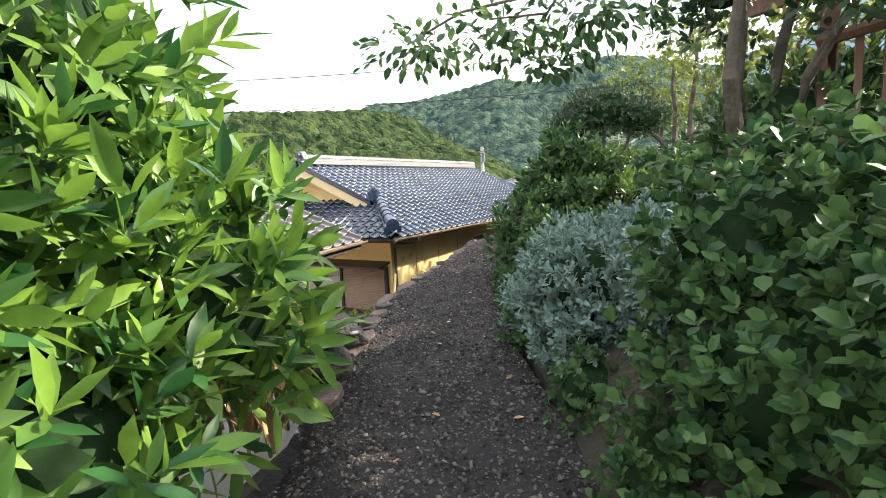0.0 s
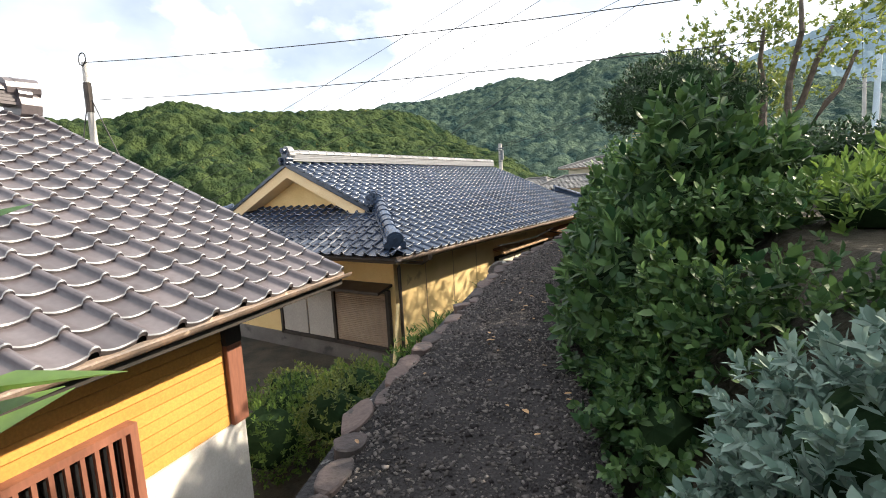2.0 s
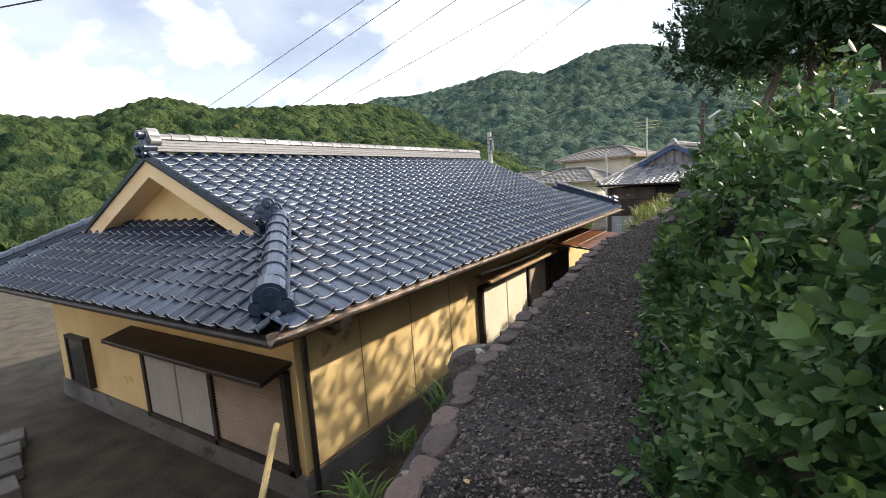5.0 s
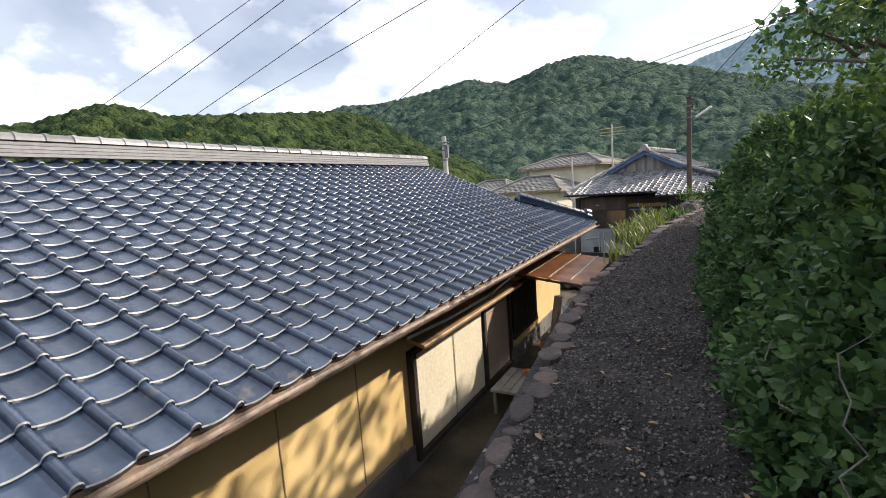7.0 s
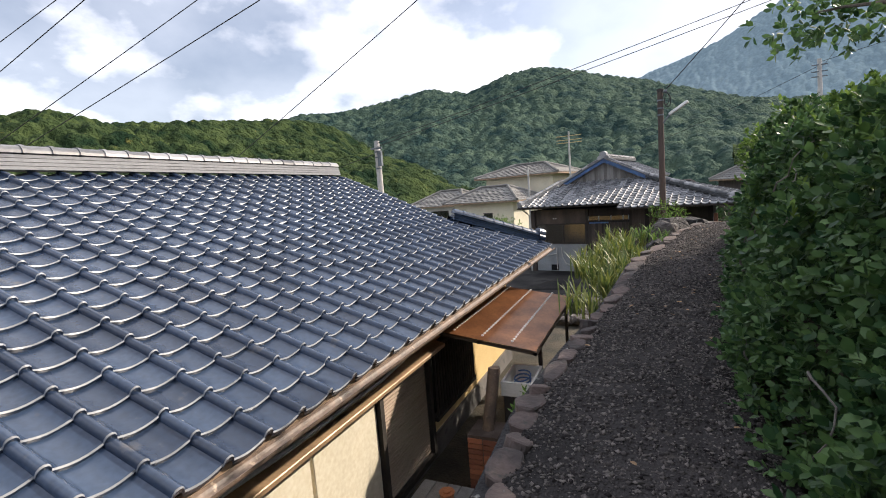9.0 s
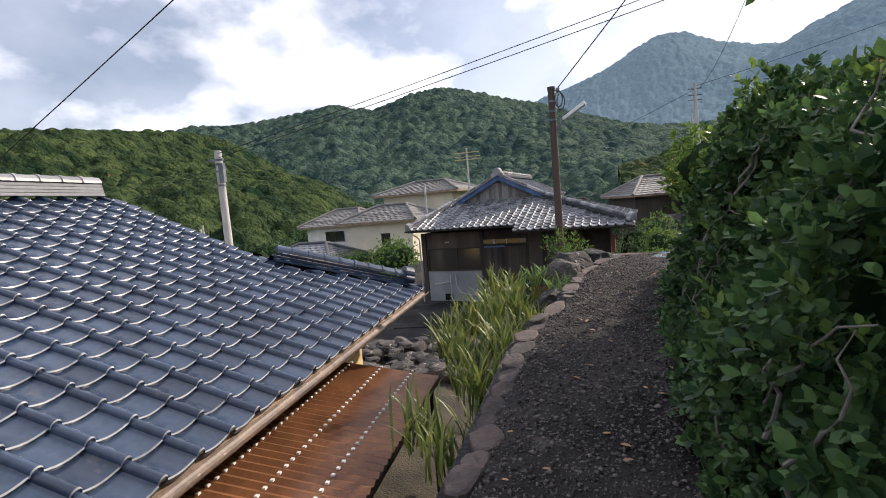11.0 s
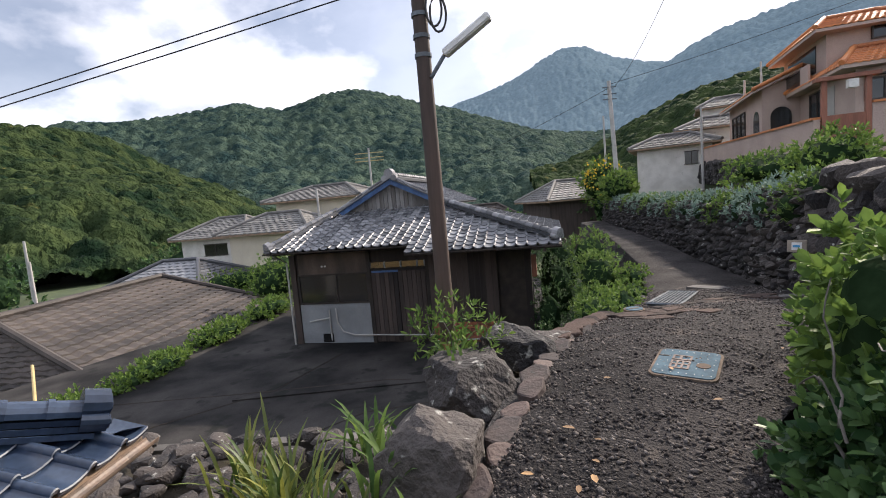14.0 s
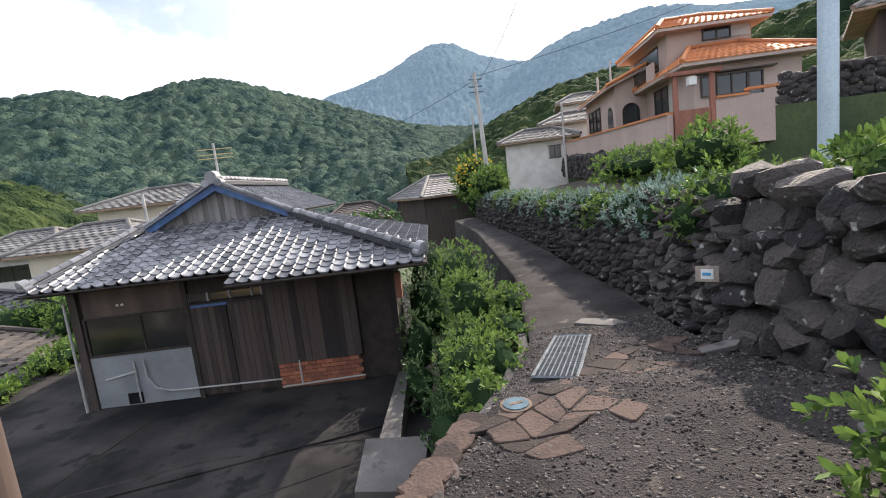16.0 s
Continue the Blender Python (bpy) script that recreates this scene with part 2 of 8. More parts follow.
M = {
    "asphalt": mat("asphalt_gravel", (0.056, 0.051, 0.051), (0.024, 0.0225, 0.023), 0.92, 1.3, 60, 1.0, 0.025, spec=0.15, stain=(0.10, 0.086, 0.076), stain_at=0.63),
    "pebble": mat("pebbles", (0.19, 0.17, 0.158), (0.024, 0.0205, 0.0215), 0.85, 9, 60, 0.3, 0.005, spec=0.15, isl=0.9, ramp=(0.1, 0.95)),
    "soil": mat("soil", (0.075, 0.062, 0.042), (0.032, 0.030, 0.022), 0.95, 2, 30, 0.9, 0.03),
    "valley": mat("valley_ground", (0.075, 0.10, 0.04), (0.035, 0.055, 0.025), 0.95, 0.4, 8, 0.5, 0.05),
    "concrete": mat("old_concrete", (0.165, 0.155, 0.147), (0.07, 0.068, 0.066), 0.88, 0.9, 45, 0.35, 0.006, stain=(0.05, 0.05, 0.05), stain_at=0.62),
    "yard": mat("dark_yard_concrete", (0.060, 0.057, 0.055), (0.016, 0.016, 0.017), 0.92, 0.7, 40, 0.4, 0.008, spec=0.12, stain=(0.022, 0.023, 0.022), stain_at=0.57),
    "kerb": mat("kerb_stone", (0.125, 0.092, 0.082), (0.05, 0.041, 0.04), 0.88, 6, 35, 0.6, 0.015, obj=0.4, stain=(0.05, 0.048, 0.045), stain_at=0.62),
    "rock": mat("dark_rock", (0.082, 0.071, 0.066), (0.020, 0.019, 0.021), 0.85, 3.6, 30, 1.0, 0.03, obj=0.5, isl=0.3, stain=(0.40, 0.40, 0.37), stain_at=0.635),
    "flag": mat("reddish_flagstone", (0.095, 0.068, 0.058), (0.038, 0.031, 0.029), 0.92, 7, 40, 0.8, 0.015, spec=0.15, obj=0.5),
    "tile_blue": mat("blue_glazed_tile", (0.040, 0.062, 0.108), (0.020, 0.032, 0.060), 0.26, 1.6, 25, 0.04, 0.002, spec=0.6, coat=0.1, isl=0.35, obj=0.35, stain=(0.085, 0.085, 0.09), stain_at=0.66),
    "tile_brown": mat("brown_glazed_tile", (0.125, 0.108, 0.115), (0.060, 0.052, 0.058), 0.32, 1.6, 25, 0.05, 0.002, spec=0.6, isl=0.35, obj=0.35),
    "tile_grey": mat("weathered_grey_tile", (0.27, 0.275, 0.29), (0.05, 0.054, 0.062), 0.42, 2.2, 18, 0.2, 0.006, isl=0.75, obj=0.6, spec=0.6, ramp=(0.25, 0.75)),
    # Sky glint along the tile lips, painted as a paler base colour.
    "tile_glint": mat("painted_lip_glint", (0.37, 0.38, 0.40), (0.20, 0.21, 0.23), 0.3, 3, 30, 0.1, 0.003),
    "tile_old": mat("old_brown_roof", (0.092, 0.076, 0.066), (0.040, 0.034, 0.031), 0.7, 1.2, 12, 0.3, 0.02, isl=0.3),
    "tile_far": mat("far_grey_roof", (0.235, 0.228, 0.215), (0.12, 0.117, 0.114), 0.75, 1.0, 9, 0.3, 0.02, isl=0.4),
    "tile_orange": mat("orange_glazed_tile", (0.62, 0.235, 0.075), (0.42, 0.16, 0.065), 0.62, 1.2, 10, 0.2, 0.01, isl=0.4),
    "yellow": mat("yellow_render_wall", (0.72, 0.54, 0.26), (0.60, 0.43, 0.19), 0.85, 0.9, 90, 0.5, 0.006, stain=(0.36, 0.25, 0.12), stain_at=0.66),
    "cream": mat("cream_plaster", (0.76, 0.60, 0.36), (0.68, 0.52, 0.30), 0.8, 1.2, 60, 0.2, 0.004),
    "amber": mat("amber_board_wall", (0.64, 0.32, 0.075), (0.52, 0.25, 0.055), 0.55, 1.0, 50, 0.15, 0.003, obj=0.3),
    "deckwood": mat("dark_stained_deck_wood", (0.17, 0.085, 0.055), (0.10, 0.05, 0.035), 0.6, 4, 40, 0.3, 0.004, stretch=(1, 1, 0.15)),
    "redwood": mat("red_brown_post", (0.30, 0.12, 0.075), (0.20, 0.08, 0.05), 0.6, 4, 40, 0.3, 0.004, stretch=(1, 1, 0.15)),
    "white": mat("white_render", (0.72, 0.70, 0.66), (0.58, 0.56, 0.52), 0.8, 1.5, 50, 0.2, 0.004, stain=(0.40, 0.38, 0.34), stain_at=0.66),
    "bgcream": mat("pale_cream_render", (0.70, 0.64, 0.50), (0.60, 0.55, 0.43), 0.8, 0.8, 20, 0.1, 0.004),
    "pinkwall": mat("pinkish_beige_render", (0.47, 0.37, 0.32), (0.40, 0.31, 0.27), 0.85, 0.7, 30, 0.2, 0.005),
    "shutter": mat("grey_shutter_panel", (0.42, 0.405, 0.375), (0.36, 0.345, 0.32), 0.5, 1.4, 40, 0.05, 0.002),
    "slat": mat("brown_roller_slat", (0.36, 0.28, 0.215), (0.29, 0.22, 0.17), 0.45, 2, 40, 0.05, 0.002),
    "darkmetal": mat("dark_brown_metal", (0.065, 0.052, 0.045), (0.035, 0.03, 0.027), 0.45, 4, 40, 0.1, 0.002, metal=0.4),
    "gutter": mat("brown_gutter", (0.22, 0.155, 0.115), (0.11, 0.085, 0.07), 0.55, 5, 40, 0.2, 0.003, stain=(0.42, 0.33, 0.25), stain_at=0.64),
    "tan_hood": mat("tan_sheet_metal", (0.40, 0.27, 0.16), (0.26, 0.175, 0.11), 0.45, 3, 30, 0.1, 0.003, metal=0.3),
    "fascia": mat("weathered_fascia", (0.34, 0.24, 0.16), (0.19, 0.135, 0.095), 0.8, 5, 40, 0.4, 0.004, stretch=(1, 0.2, 1)),
    "blackwood": mat("black_timber", (0.045, 0.036, 0.030), (0.022, 0.019, 0.017), 0.8, 4, 40, 0.3, 0.004),
    "oldwood": mat("weathered_dark_boards", (0.078, 0.061, 0.054), (0.026, 0.022, 0.021), 0.88, 5, 60, 0.6, 0.006, obj=0.4, stretch=(1, 1, 0.10)),
    "greywood": mat("silver_grey_boards", (0.25, 0.245, 0.24), (0.12, 0.115, 0.11), 0.85, 6, 60, 0.5, 0.005, obj=0.4, stretch=(1, 1, 0.12)),
    "plywood": mat("faded_plywood", (0.13, 0.098, 0.078), (0.062, 0.049, 0.042), 0.8, 2.5, 50, 0.3, 0.003, stretch=(1, 1, 0.3)),
    "bluepaint": mat("blue_painted_trim", (0.07, 0.16, 0.36), (0.045, 0.09, 0.20), 0.6, 4, 40, 0.2, 0.003),
    "tin": mat("grey_tin_panel", (0.30, 0.325, 0.35), (0.22, 0.24, 0.26), 0.5, 1.5, 40, 0.1, 0.002, metal=0.2),
    # Window glass; the same dark colour stands for shade in open arches.
    "glassdark": mat("dark_glass_and_opening_shade", (0.02, 0.022, 0.024), (0.012, 0.012, 0.013), 0.12, 2, 20, 0.0, spec=0.8),
    "brick": mat("red_brick", (0.36, 0.135, 0.075), (0.22, 0.085, 0.055), 0.8, 6, 60, 0.4, 0.004, obj=0.7),
    "mortar": mat("mortar", (0.13, 0.10, 0.085), (0.08, 0.06, 0.05), 0.9, 6, 60, 0.4, 0.004),
    "pvc": mat("grey_pvc_pipe", (0.46, 0.46, 0.45), (0.36, 0.36, 0.35), 0.5, 4, 40, 0.05, 0.002),
    "polecon": mat("concrete_pole", (0.50, 0.49, 0.47), (0.38, 0.37, 0.36), 0.8, 2, 50, 0.2, 0.003),
    "polewood": mat("creosoted_wood_pole", (0.12, 0.078, 0.060), (0.05, 0.037, 0.032), 0.75, 4, 50, 0.5, 0.005, stretch=(1, 1, 0.08)),
    "polerust": mat("rusty_brown_collar", (0.36, 0.20, 0.10), (0.22, 0.12, 0.07), 0.7, 8, 50, 0.3, 0.004),
    "polesteel": mat("pale_blue_steel_pole", (0.50, 0.60, 0.68), (0.42, 0.52, 0.60), 0.45, 2, 40, 0.05, 0.002, metal=0.2),
    "steel": mat("galvanised_steel", (0.20, 0.225, 0.25), (0.12, 0.135, 0.15), 0.75, 8, 50, 0.1, 0.002, metal=0.2, spec=0.15),
    "cable": mat("black_cable", (0.025, 0.025, 0.027), None, 0.6, 5, 40, 0.0),
    "coverblue": mat("blue_grey_cover", (0.115, 0.175, 0.215), (0.08, 0.12, 0.15), 0.9, 12, 80, 0.3, 0.003, spec=0.08, stain=(0.17, 0.14, 0.11), stain_at=0.66),
    "coverrim": mat("rusty_cover_rim", (0.20, 0.155, 0.12), (0.12, 0.095, 0.075), 0.9, 12, 60, 0.3, 0.003, spec=0.1),
    "coverink": mat("dark_cover_relief", (0.16, 0.10, 0.085), (0.10, 0.07, 0.06), 0.6, 12, 60, 0.1, 0.002),
    "signtan": mat("tan_sign_plate", (0.34, 0.29, 0.23), (0.25, 0.21, 0.17), 0.6, 8, 60, 0.0),
    "signwhite": mat("white_plate", (0.75, 0.75, 0.73), (0.66, 0.66, 0.64), 0.4, 8, 60, 0.0),
    "signblue": mat("blue_sign_ink", (0.06, 0.33, 0.62), None, 0.4, 8, 60, 0.0),
    "terracotta": mat("terracotta", (0.52, 0.20, 0.085), (0.40, 0.15, 0.065), 0.75, 6, 50, 0.2, 0.003),
    "bamboo": mat("dry_bamboo", (0.62, 0.48, 0.22), (0.48, 0.36, 0.16), 0.5, 4, 40, 0.1, 0.002),
    "copper": mat("smoked_polycarbonate", (0.30, 0.135, 0.062), (0.17, 0.075, 0.038), 0.28, 2, 30, 0.05, 0.002, spec=0.6, trans=0.15),
    "bark": mat("bark", (0.15, 0.12, 0.095), (0.07, 0.057, 0.047), 0.9, 5, 40, 0.8, 0.015),
    "twig": mat("grey_dry_twig", (0.21, 0.19, 0.17), (0.09, 0.08, 0.07), 0.9, 8, 60, 0.3, 0.003),
    "straw": mat("dry_stalks", (0.44, 0.27, 0.13), (0.24, 0.15, 0.08), 0.8, 6, 40, 0.2, 0.003, isl=0.6),
    "hedge": mat("hedge_leaf", (0.118, 0.208, 0.064), (0.024, 0.068, 0.027), 0.46, 3.0, 30, 0.0, isl=0.65, trans=0.28, ramp=(0.2, 0.85), spec=0.35),
    # Near-black green that stands for the shade deep inside the foliage.
    "hedgedark": mat("painted_inner_shade", (0.030, 0.055, 0.024), (0.012, 0.026, 0.012), 1.0, 2, 20, 0.3, 0.02, spec=0.02),
    "bigleaf": mat("big_glossy_leaf", (0.20, 0.34, 0.05), (0.025, 0.095, 0.028), 0.42, 1.2, 20, 0.0, isl=0.7, trans=0.34, ramp=(0.15, 0.85), spec=0.5),
    "ginger": mat("ginger_leaf", (0.17, 0.29, 0.05), (0.035, 0.11, 0.035), 0.36, 1.5, 20, 0.0, isl=0.7, trans=0.35, ramp=(0.15, 0.85)),
    "artemisia": mat("grey_green_leaf", (0.30, 0.40, 0.345), (0.10, 0.175, 0.14), 0.75, 2, 30, 0.0, isl=0.7, trans=0.15, ramp=(0.15, 0.85)),
    "pine": mat("dark_topiary_leaf", (0.040, 0.085, 0.032), (0.016, 0.040, 0.018), 0.5, 2, 30, 0.0, isl=0.7, trans=0.15),
    "yellowgreen": mat("yellow_green_leaf", (0.24, 0.28, 0.060), (0.09, 0.14, 0.035), 0.45, 1.5, 30, 0.0, isl=0.8, trans=0.4, ramp=(0.15, 0.9)),
    "fern": mat("fern_blade", (0.28, 0.29, 0.06), (0.06, 0.11, 0.03), 0.5, 2, 30, 0.0, isl=0.8, trans=0.35, ramp=(0.1, 0.9)),
    "weed": mat("fresh_weed_leaf", (0.19, 0.29, 0.060), (0.060, 0.118, 0.034), 0.62, 2, 30, 0.0, spec=0.2, isl=0.8, trans=0.35, ramp=(0.1, 0.9)),
    "flower": mat("orange_flower", (0.80, 0.16, 0.06), (0.75, 0.10, 0.04), 0.6, 2, 30, 0.0, isl=0.5, trans=0.2),
    "flowery": mat("yellow_flower", (0.85, 0.62, 0.04), (0.80, 0.52, 0.03), 0.6, 2, 30, 0.0, isl=0.5, trans=0.2),
    "forest": mat("forest_canopy", (0.062, 0.088, 0.032), (0.012, 0.028, 0.014), 1.0, 0.13, 0.8, 1.0, 2.2, spec=0.05, stain=(0.125, 0.120, 0.036), stain_at=0.66, ramp=(0.36, 0.66)),
    # Haze over ridge and spur, painted as bluer green with faint emission.
    "forestfar": mat("forest_painted_haze", (0.070, 0.104, 0.074), (0.020, 0.042, 0.040), 1.0, 0.075, 0.5, 1.0, 4.0, spec=0.05, emit=0.13, ramp=(0.38, 0.64)),
    # Distance haze put into the mountains' blue colour and a steady glow.
    "mountfar": mat("mountain_painted_haze", (0.105, 0.145, 0.170), (0.083, 0.120, 0.145), 1.0, 0.006, 0.2, 0.3, 2.0, spec=0.0, emit=0.55),
}


# ---- mesh helpers ----
class Geo:
    """Gathers boxes, tubes and prisms into one mesh."""

    def __init__(self):
        self.v, self.f = [], []

    def add(self, verts, faces):
        o = len(self.v)
        self.v += [tuple(p) for p in verts]
        self.f += [tuple(i + o for i in f) for f in faces]
        return self

    def box(self, a, b, m=None):
        (x0, y0, z0), (x1, y1, z1) = a, b
        vs = [Vector(p) for p in ((x0, y0, z0), (x1, y0, z0), (x1, y1, z0), (x0, y1, z0), (x0, y0, z1), (x1, y0, z1), (x1, y1, z1), (x0, y1, z1))]
        if m is not None:
            vs = [m @ p for p in vs]
        return self.add(vs, [(3, 2, 1, 0), (4, 5, 6, 7), (0, 1, 5, 4), (1, 2, 6, 5), (2, 3, 7, 6), (3, 0, 4, 7)])

    def prism(self, poly, shift):
        s, k = Vector(shift), len(poly)
        vs = [Vector(p) for p in poly]
        vs += [p + s for p in vs]
        return self.add(vs, [tuple(range(k))[::-1], tuple(range(k, 2 * k))] + [(i, (i + 1) % k, (i + 1) % k + k, i + k) for i in range(k)])

    def tube(self, pts, r, n=8, r1=None, cap=True):
        pts = [Vector(p) for p in pts]
        k, o = len(pts), len(self.v)
        for i, p in enumerate(pts):
            d = (pts[min(i + 1, k - 1)] - pts[max(i - 1, 0)]).normalized()
            a = d.orthogonal().normalized() if abs(d.z) > 0.9 else d.cross(Vector((0, 0, 1))).normalized()
            b = d.cross(a)
            rr = r + ((r1 if r1 is not None else r) - r) * i / max(k - 1, 1)
            for j in range(n):
                an = 2 * math.pi * j / n
                self.v.append(tuple(p + a * math.cos(an) * rr + b * math.sin(an) * rr))
        for i in range(k - 1):
            for j in range(n):
                self.f.append((o + i * n + j, o + i * n + (j + 1) % n, o + (i + 1) * n + (j + 1) % n, o + (i + 1) * n + j))
        if cap:
            self.f += [tuple(o + j for j in range(n))[::-1], tuple(o + (k - 1) * n + j for j in range(n))]
        return self

    def make(self, name, material, parent=None, label="", smooth=False, bevel=0.0):
        me = bpy.data.meshes.new(name)
        me.from_pydata(self.v, [], self.f)
        bm = bmesh.new()
        bm.from_mesh(me)
        bmesh.ops.recalc_face_normals(bm, faces=bm.faces)
        if bevel:
            bmesh.ops.bevel(bm, geom=list(bm.edges), offset=bevel, segments=1, affect="EDGES", clamp_overlap=True)
        bm.to_mesh(me)
        bm.free()
        return link(name, me, material, parent, label, smooth)


def link(name, me, material, parent=None, label="", smooth=False):
    if material is not None and not me.materials:
        me.materials.append(material)
    if smooth:
        me.polygons.foreach_set("use_smooth", [True] * len(me.polygons))
    ob = new(name, me)
    if parent is not None:
        ob.parent = parent
    if label:
        ob["label"] = label
    return ob


def fast(name, v, quads, material, parent=None, label="", smooth=False):
    """A mesh from arrays of places and equal-sided faces."""
    me = bpy.data.meshes.new(name)
    k, c = quads.shape
    me.vertices.add(len(v))
    me.vertices.foreach_set("co", np.ascontiguousarray(v, np.float32).ravel())
    me.loops.add(k * c)
    me.loops.foreach_set("vertex_index", np.ascontiguousarray(quads, np.int32).ravel())
    me.polygons.add(k)
    me.polygons.foreach_set("loop_start", np.arange(0, k * c, c, dtype=np.int32))
    me.update(calc_edges=True)
    me.validate()
    return link(name, me, material, parent, label, smooth)


def empty(name, label, category, at=(0, 0, 0), group="", kind=""):
    ob = new(name)
    ob.location = at
    return tagged(ob, label, category, group, kind)


def under(ob, parent):
    """Hangs ob under parent without moving it."""
    ob.parent = parent
    ob.matrix_parent_inverse = Matrix.Translation(parent.location).inverted()
    return ob


def along(line, y):
    return float(np.interp(y, [p[1] for p in line], [p[0] for p in line]))


rng = np.random.default_rng(7)


def leaf_mesh(name, pts, dirs, ups, length, width, material, parent=None, label="", fold=0.25, curl=0.0, spread=0.25):
    """Folded leaves from their stalk ends: dirs point to the tips, ups are the upper sides."""
    n = len(pts)
    dirs = dirs / (np.linalg.norm(dirs, axis=1, keepdims=True) + 1e-9)
    side = np.cross(dirs, ups)
    side /= np.linalg.norm(side, axis=1, keepdims=True) + 1e-9
    up = np.cross(side, dirs)
    s = (length * rng.uniform(1 - spread, 1 + spread, n))[:, None]
    w = s * width / length
    rows = [(0.0, 0.06, 0.0), (0.3, 0.42, -0.02), (0.62, 0.45, -0.10), (1.0, 0.02, -0.30)]
    vs = []
    for f, ww, drop in rows:
        mid = pts + dirs * s * f + up * s * (drop * curl)
        vs += [mid - side * w * ww + up * w * ww * fold, mid, mid + side * w * ww + up * w * ww * fold]
    v = np.stack(vs, 1).reshape(-1, 3)
    q = []
    for r in range(3):
        a = r * 3
        q += [(a, a + 1, a + 4, a + 3), (a + 1, a + 2, a + 5, a + 4)]
    q = (np.array(q)[None] + 12 * np.arange(n)[:, None, None]).reshape(-1, 4)
    return fast(name, v, q, material, parent, label)


def small_leaf_mesh(name, pts, dirs, ups, length, width, material, parent=None, label="", fold=0.3, spread=0.3):
    n = len(pts)
    dirs = dirs / (np.linalg.norm(dirs, axis=1, keepdims=True) + 1e-9)
    side = np.cross(dirs, ups)
    side /= np.linalg.norm(side, axis=1, keepdims=True) + 1e-9
    up = np.cross(side, dirs)
    s = (length * rng.uniform(1 - spread, 1 + spread, n))[:, None]
    w = s * width / length * 0.5
    a, b = side * w, up * w * fold
    v = np.stack([pts, pts + dirs * s * 0.28 - a * 0.85 + b, pts + dirs * s * 0.70 - a * 0.88 + b, pts + dirs * s, pts + dirs * s * 0.70 + a * 0.88 + b, pts + dirs * s * 0.28 + a * 0.85 + b], 1).reshape(-1, 3)
    q = np.array([(0, 1, 2, 3), (0, 3, 4, 5)])
    q = (q[None] + 6 * np.arange(n)[:, None, None]).reshape(-1, 4)
    return fast(name, v, q, material, parent, label)


def unit(n):
    d = rng.normal(size=(n, 3))
    return d / np.linalg.norm(d, axis=1, keepdims=True)


def clumps(blobs, n, gap=0.35, shell=0.35):
    """Places and outward ways on a union of uneven ellipsoids (centre, radii)."""
    pts, nor = [], []
    areas = np.array([(r[0] * r[1] + r[1] * r[2] + r[0] * r[2]) for _, r in blobs])
    for (c, r), k in zip(blobs, (n * areas / areas.sum()).astype(int)):
        d = unit(k)
        bumps = 1 + 0.16 * np.sin(d[:, 0] * 7 + c[0] * 3) * np.cos(d[:, 1] * 6 + c[1]) + 0.10 * np.sin(d[:, 2] * 11 + d[:, 0] * 9)
        depth = 1 - shell * rng.random(k) ** 2
        p = np.array(c) + d * np.array(r) * (bumps * depth)[:, None]
        keep = np.ones(k, bool)
        for c2, r2 in blobs:
            if c2 is not c:
                keep &= (((p - np.array(c2)) / np.array(r2)) ** 2).sum(1) > 0.55
        pts.append(p[keep])
        nor.append(d[keep])
    return np.concatenate(pts), np.concatenate(nor)


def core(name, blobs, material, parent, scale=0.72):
    """A near-black core painted as a shrub's inner shade; it stops light shining through."""
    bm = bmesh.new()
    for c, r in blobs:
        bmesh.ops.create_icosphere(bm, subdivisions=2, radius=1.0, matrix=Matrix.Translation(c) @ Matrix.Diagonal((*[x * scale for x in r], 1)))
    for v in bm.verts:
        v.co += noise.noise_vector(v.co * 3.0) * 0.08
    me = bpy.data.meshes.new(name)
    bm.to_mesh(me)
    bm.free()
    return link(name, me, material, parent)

# ---- plan: road edges, heights ----
LEFT = [(5.9, -11), (5.2, -8.5), (4.75, -7.05), (4.1, -6.0), (3.5, -5), (3.05, -3.9), (2.6, -2.35), (2.0, -0.3), (1.8, 0.6), (1.65, 2), (1.55, 3.3), (1.42, 5),
        (1.38, 6.3), (1.5, 7.3), (1.7, 8.4), (1.95, 10.7), (2.3, 11.5), (2.6, 13), (3.1, 14.3), (3.7, 15.5), (4.6, 16.9), (5.4, 18.3), (6.8, 22.4), (8.8, 31.8), (9.8, 40)]
RIGHT = [(7.6, -11), (7.0, -8.5), (6.1, -6.7), (5.65, -6.0), (4.95, -5), (4.55, -4.2), (4.0, -2.9), (3.7, -1.9), (3.2, -0.4), (3.05, 0.4), (2.9, 1.4), (2.8, 2.9), (2.75, 4.5),
         (2.65, 6.5), (2.78, 8), (3.1, 10), (3.45, 11.7), (4.0, 13.2), (5.6, 14.3), (6.5, 15.2), (6.7, 17), (7.7, 19.8), (9.1, 26.4), (10.3, 34.6), (11.2, 40)]
HEIGHT = [(-0.08, -11), (0.0, -4), (0.02, 3), (0.1, 6), (0.24, 9), (0.46, 12), (0.54, 14), (0.38, 15.5), (0.14, 17), (-0.1, 19), (-0.2, 22), (-0.25, 40)]
LOW = -2.35


def road_z(y):
    return along(HEIGHT, y)


# ---- ground ----
g = Geo().box((-2500, -2500, LOW - 2.2), (2500, 2500, LOW - 1.2))
tagged(g.make("ground", M["valley"]), "grassy valley floor around the village", "ground", kind="structure")
g = Geo()
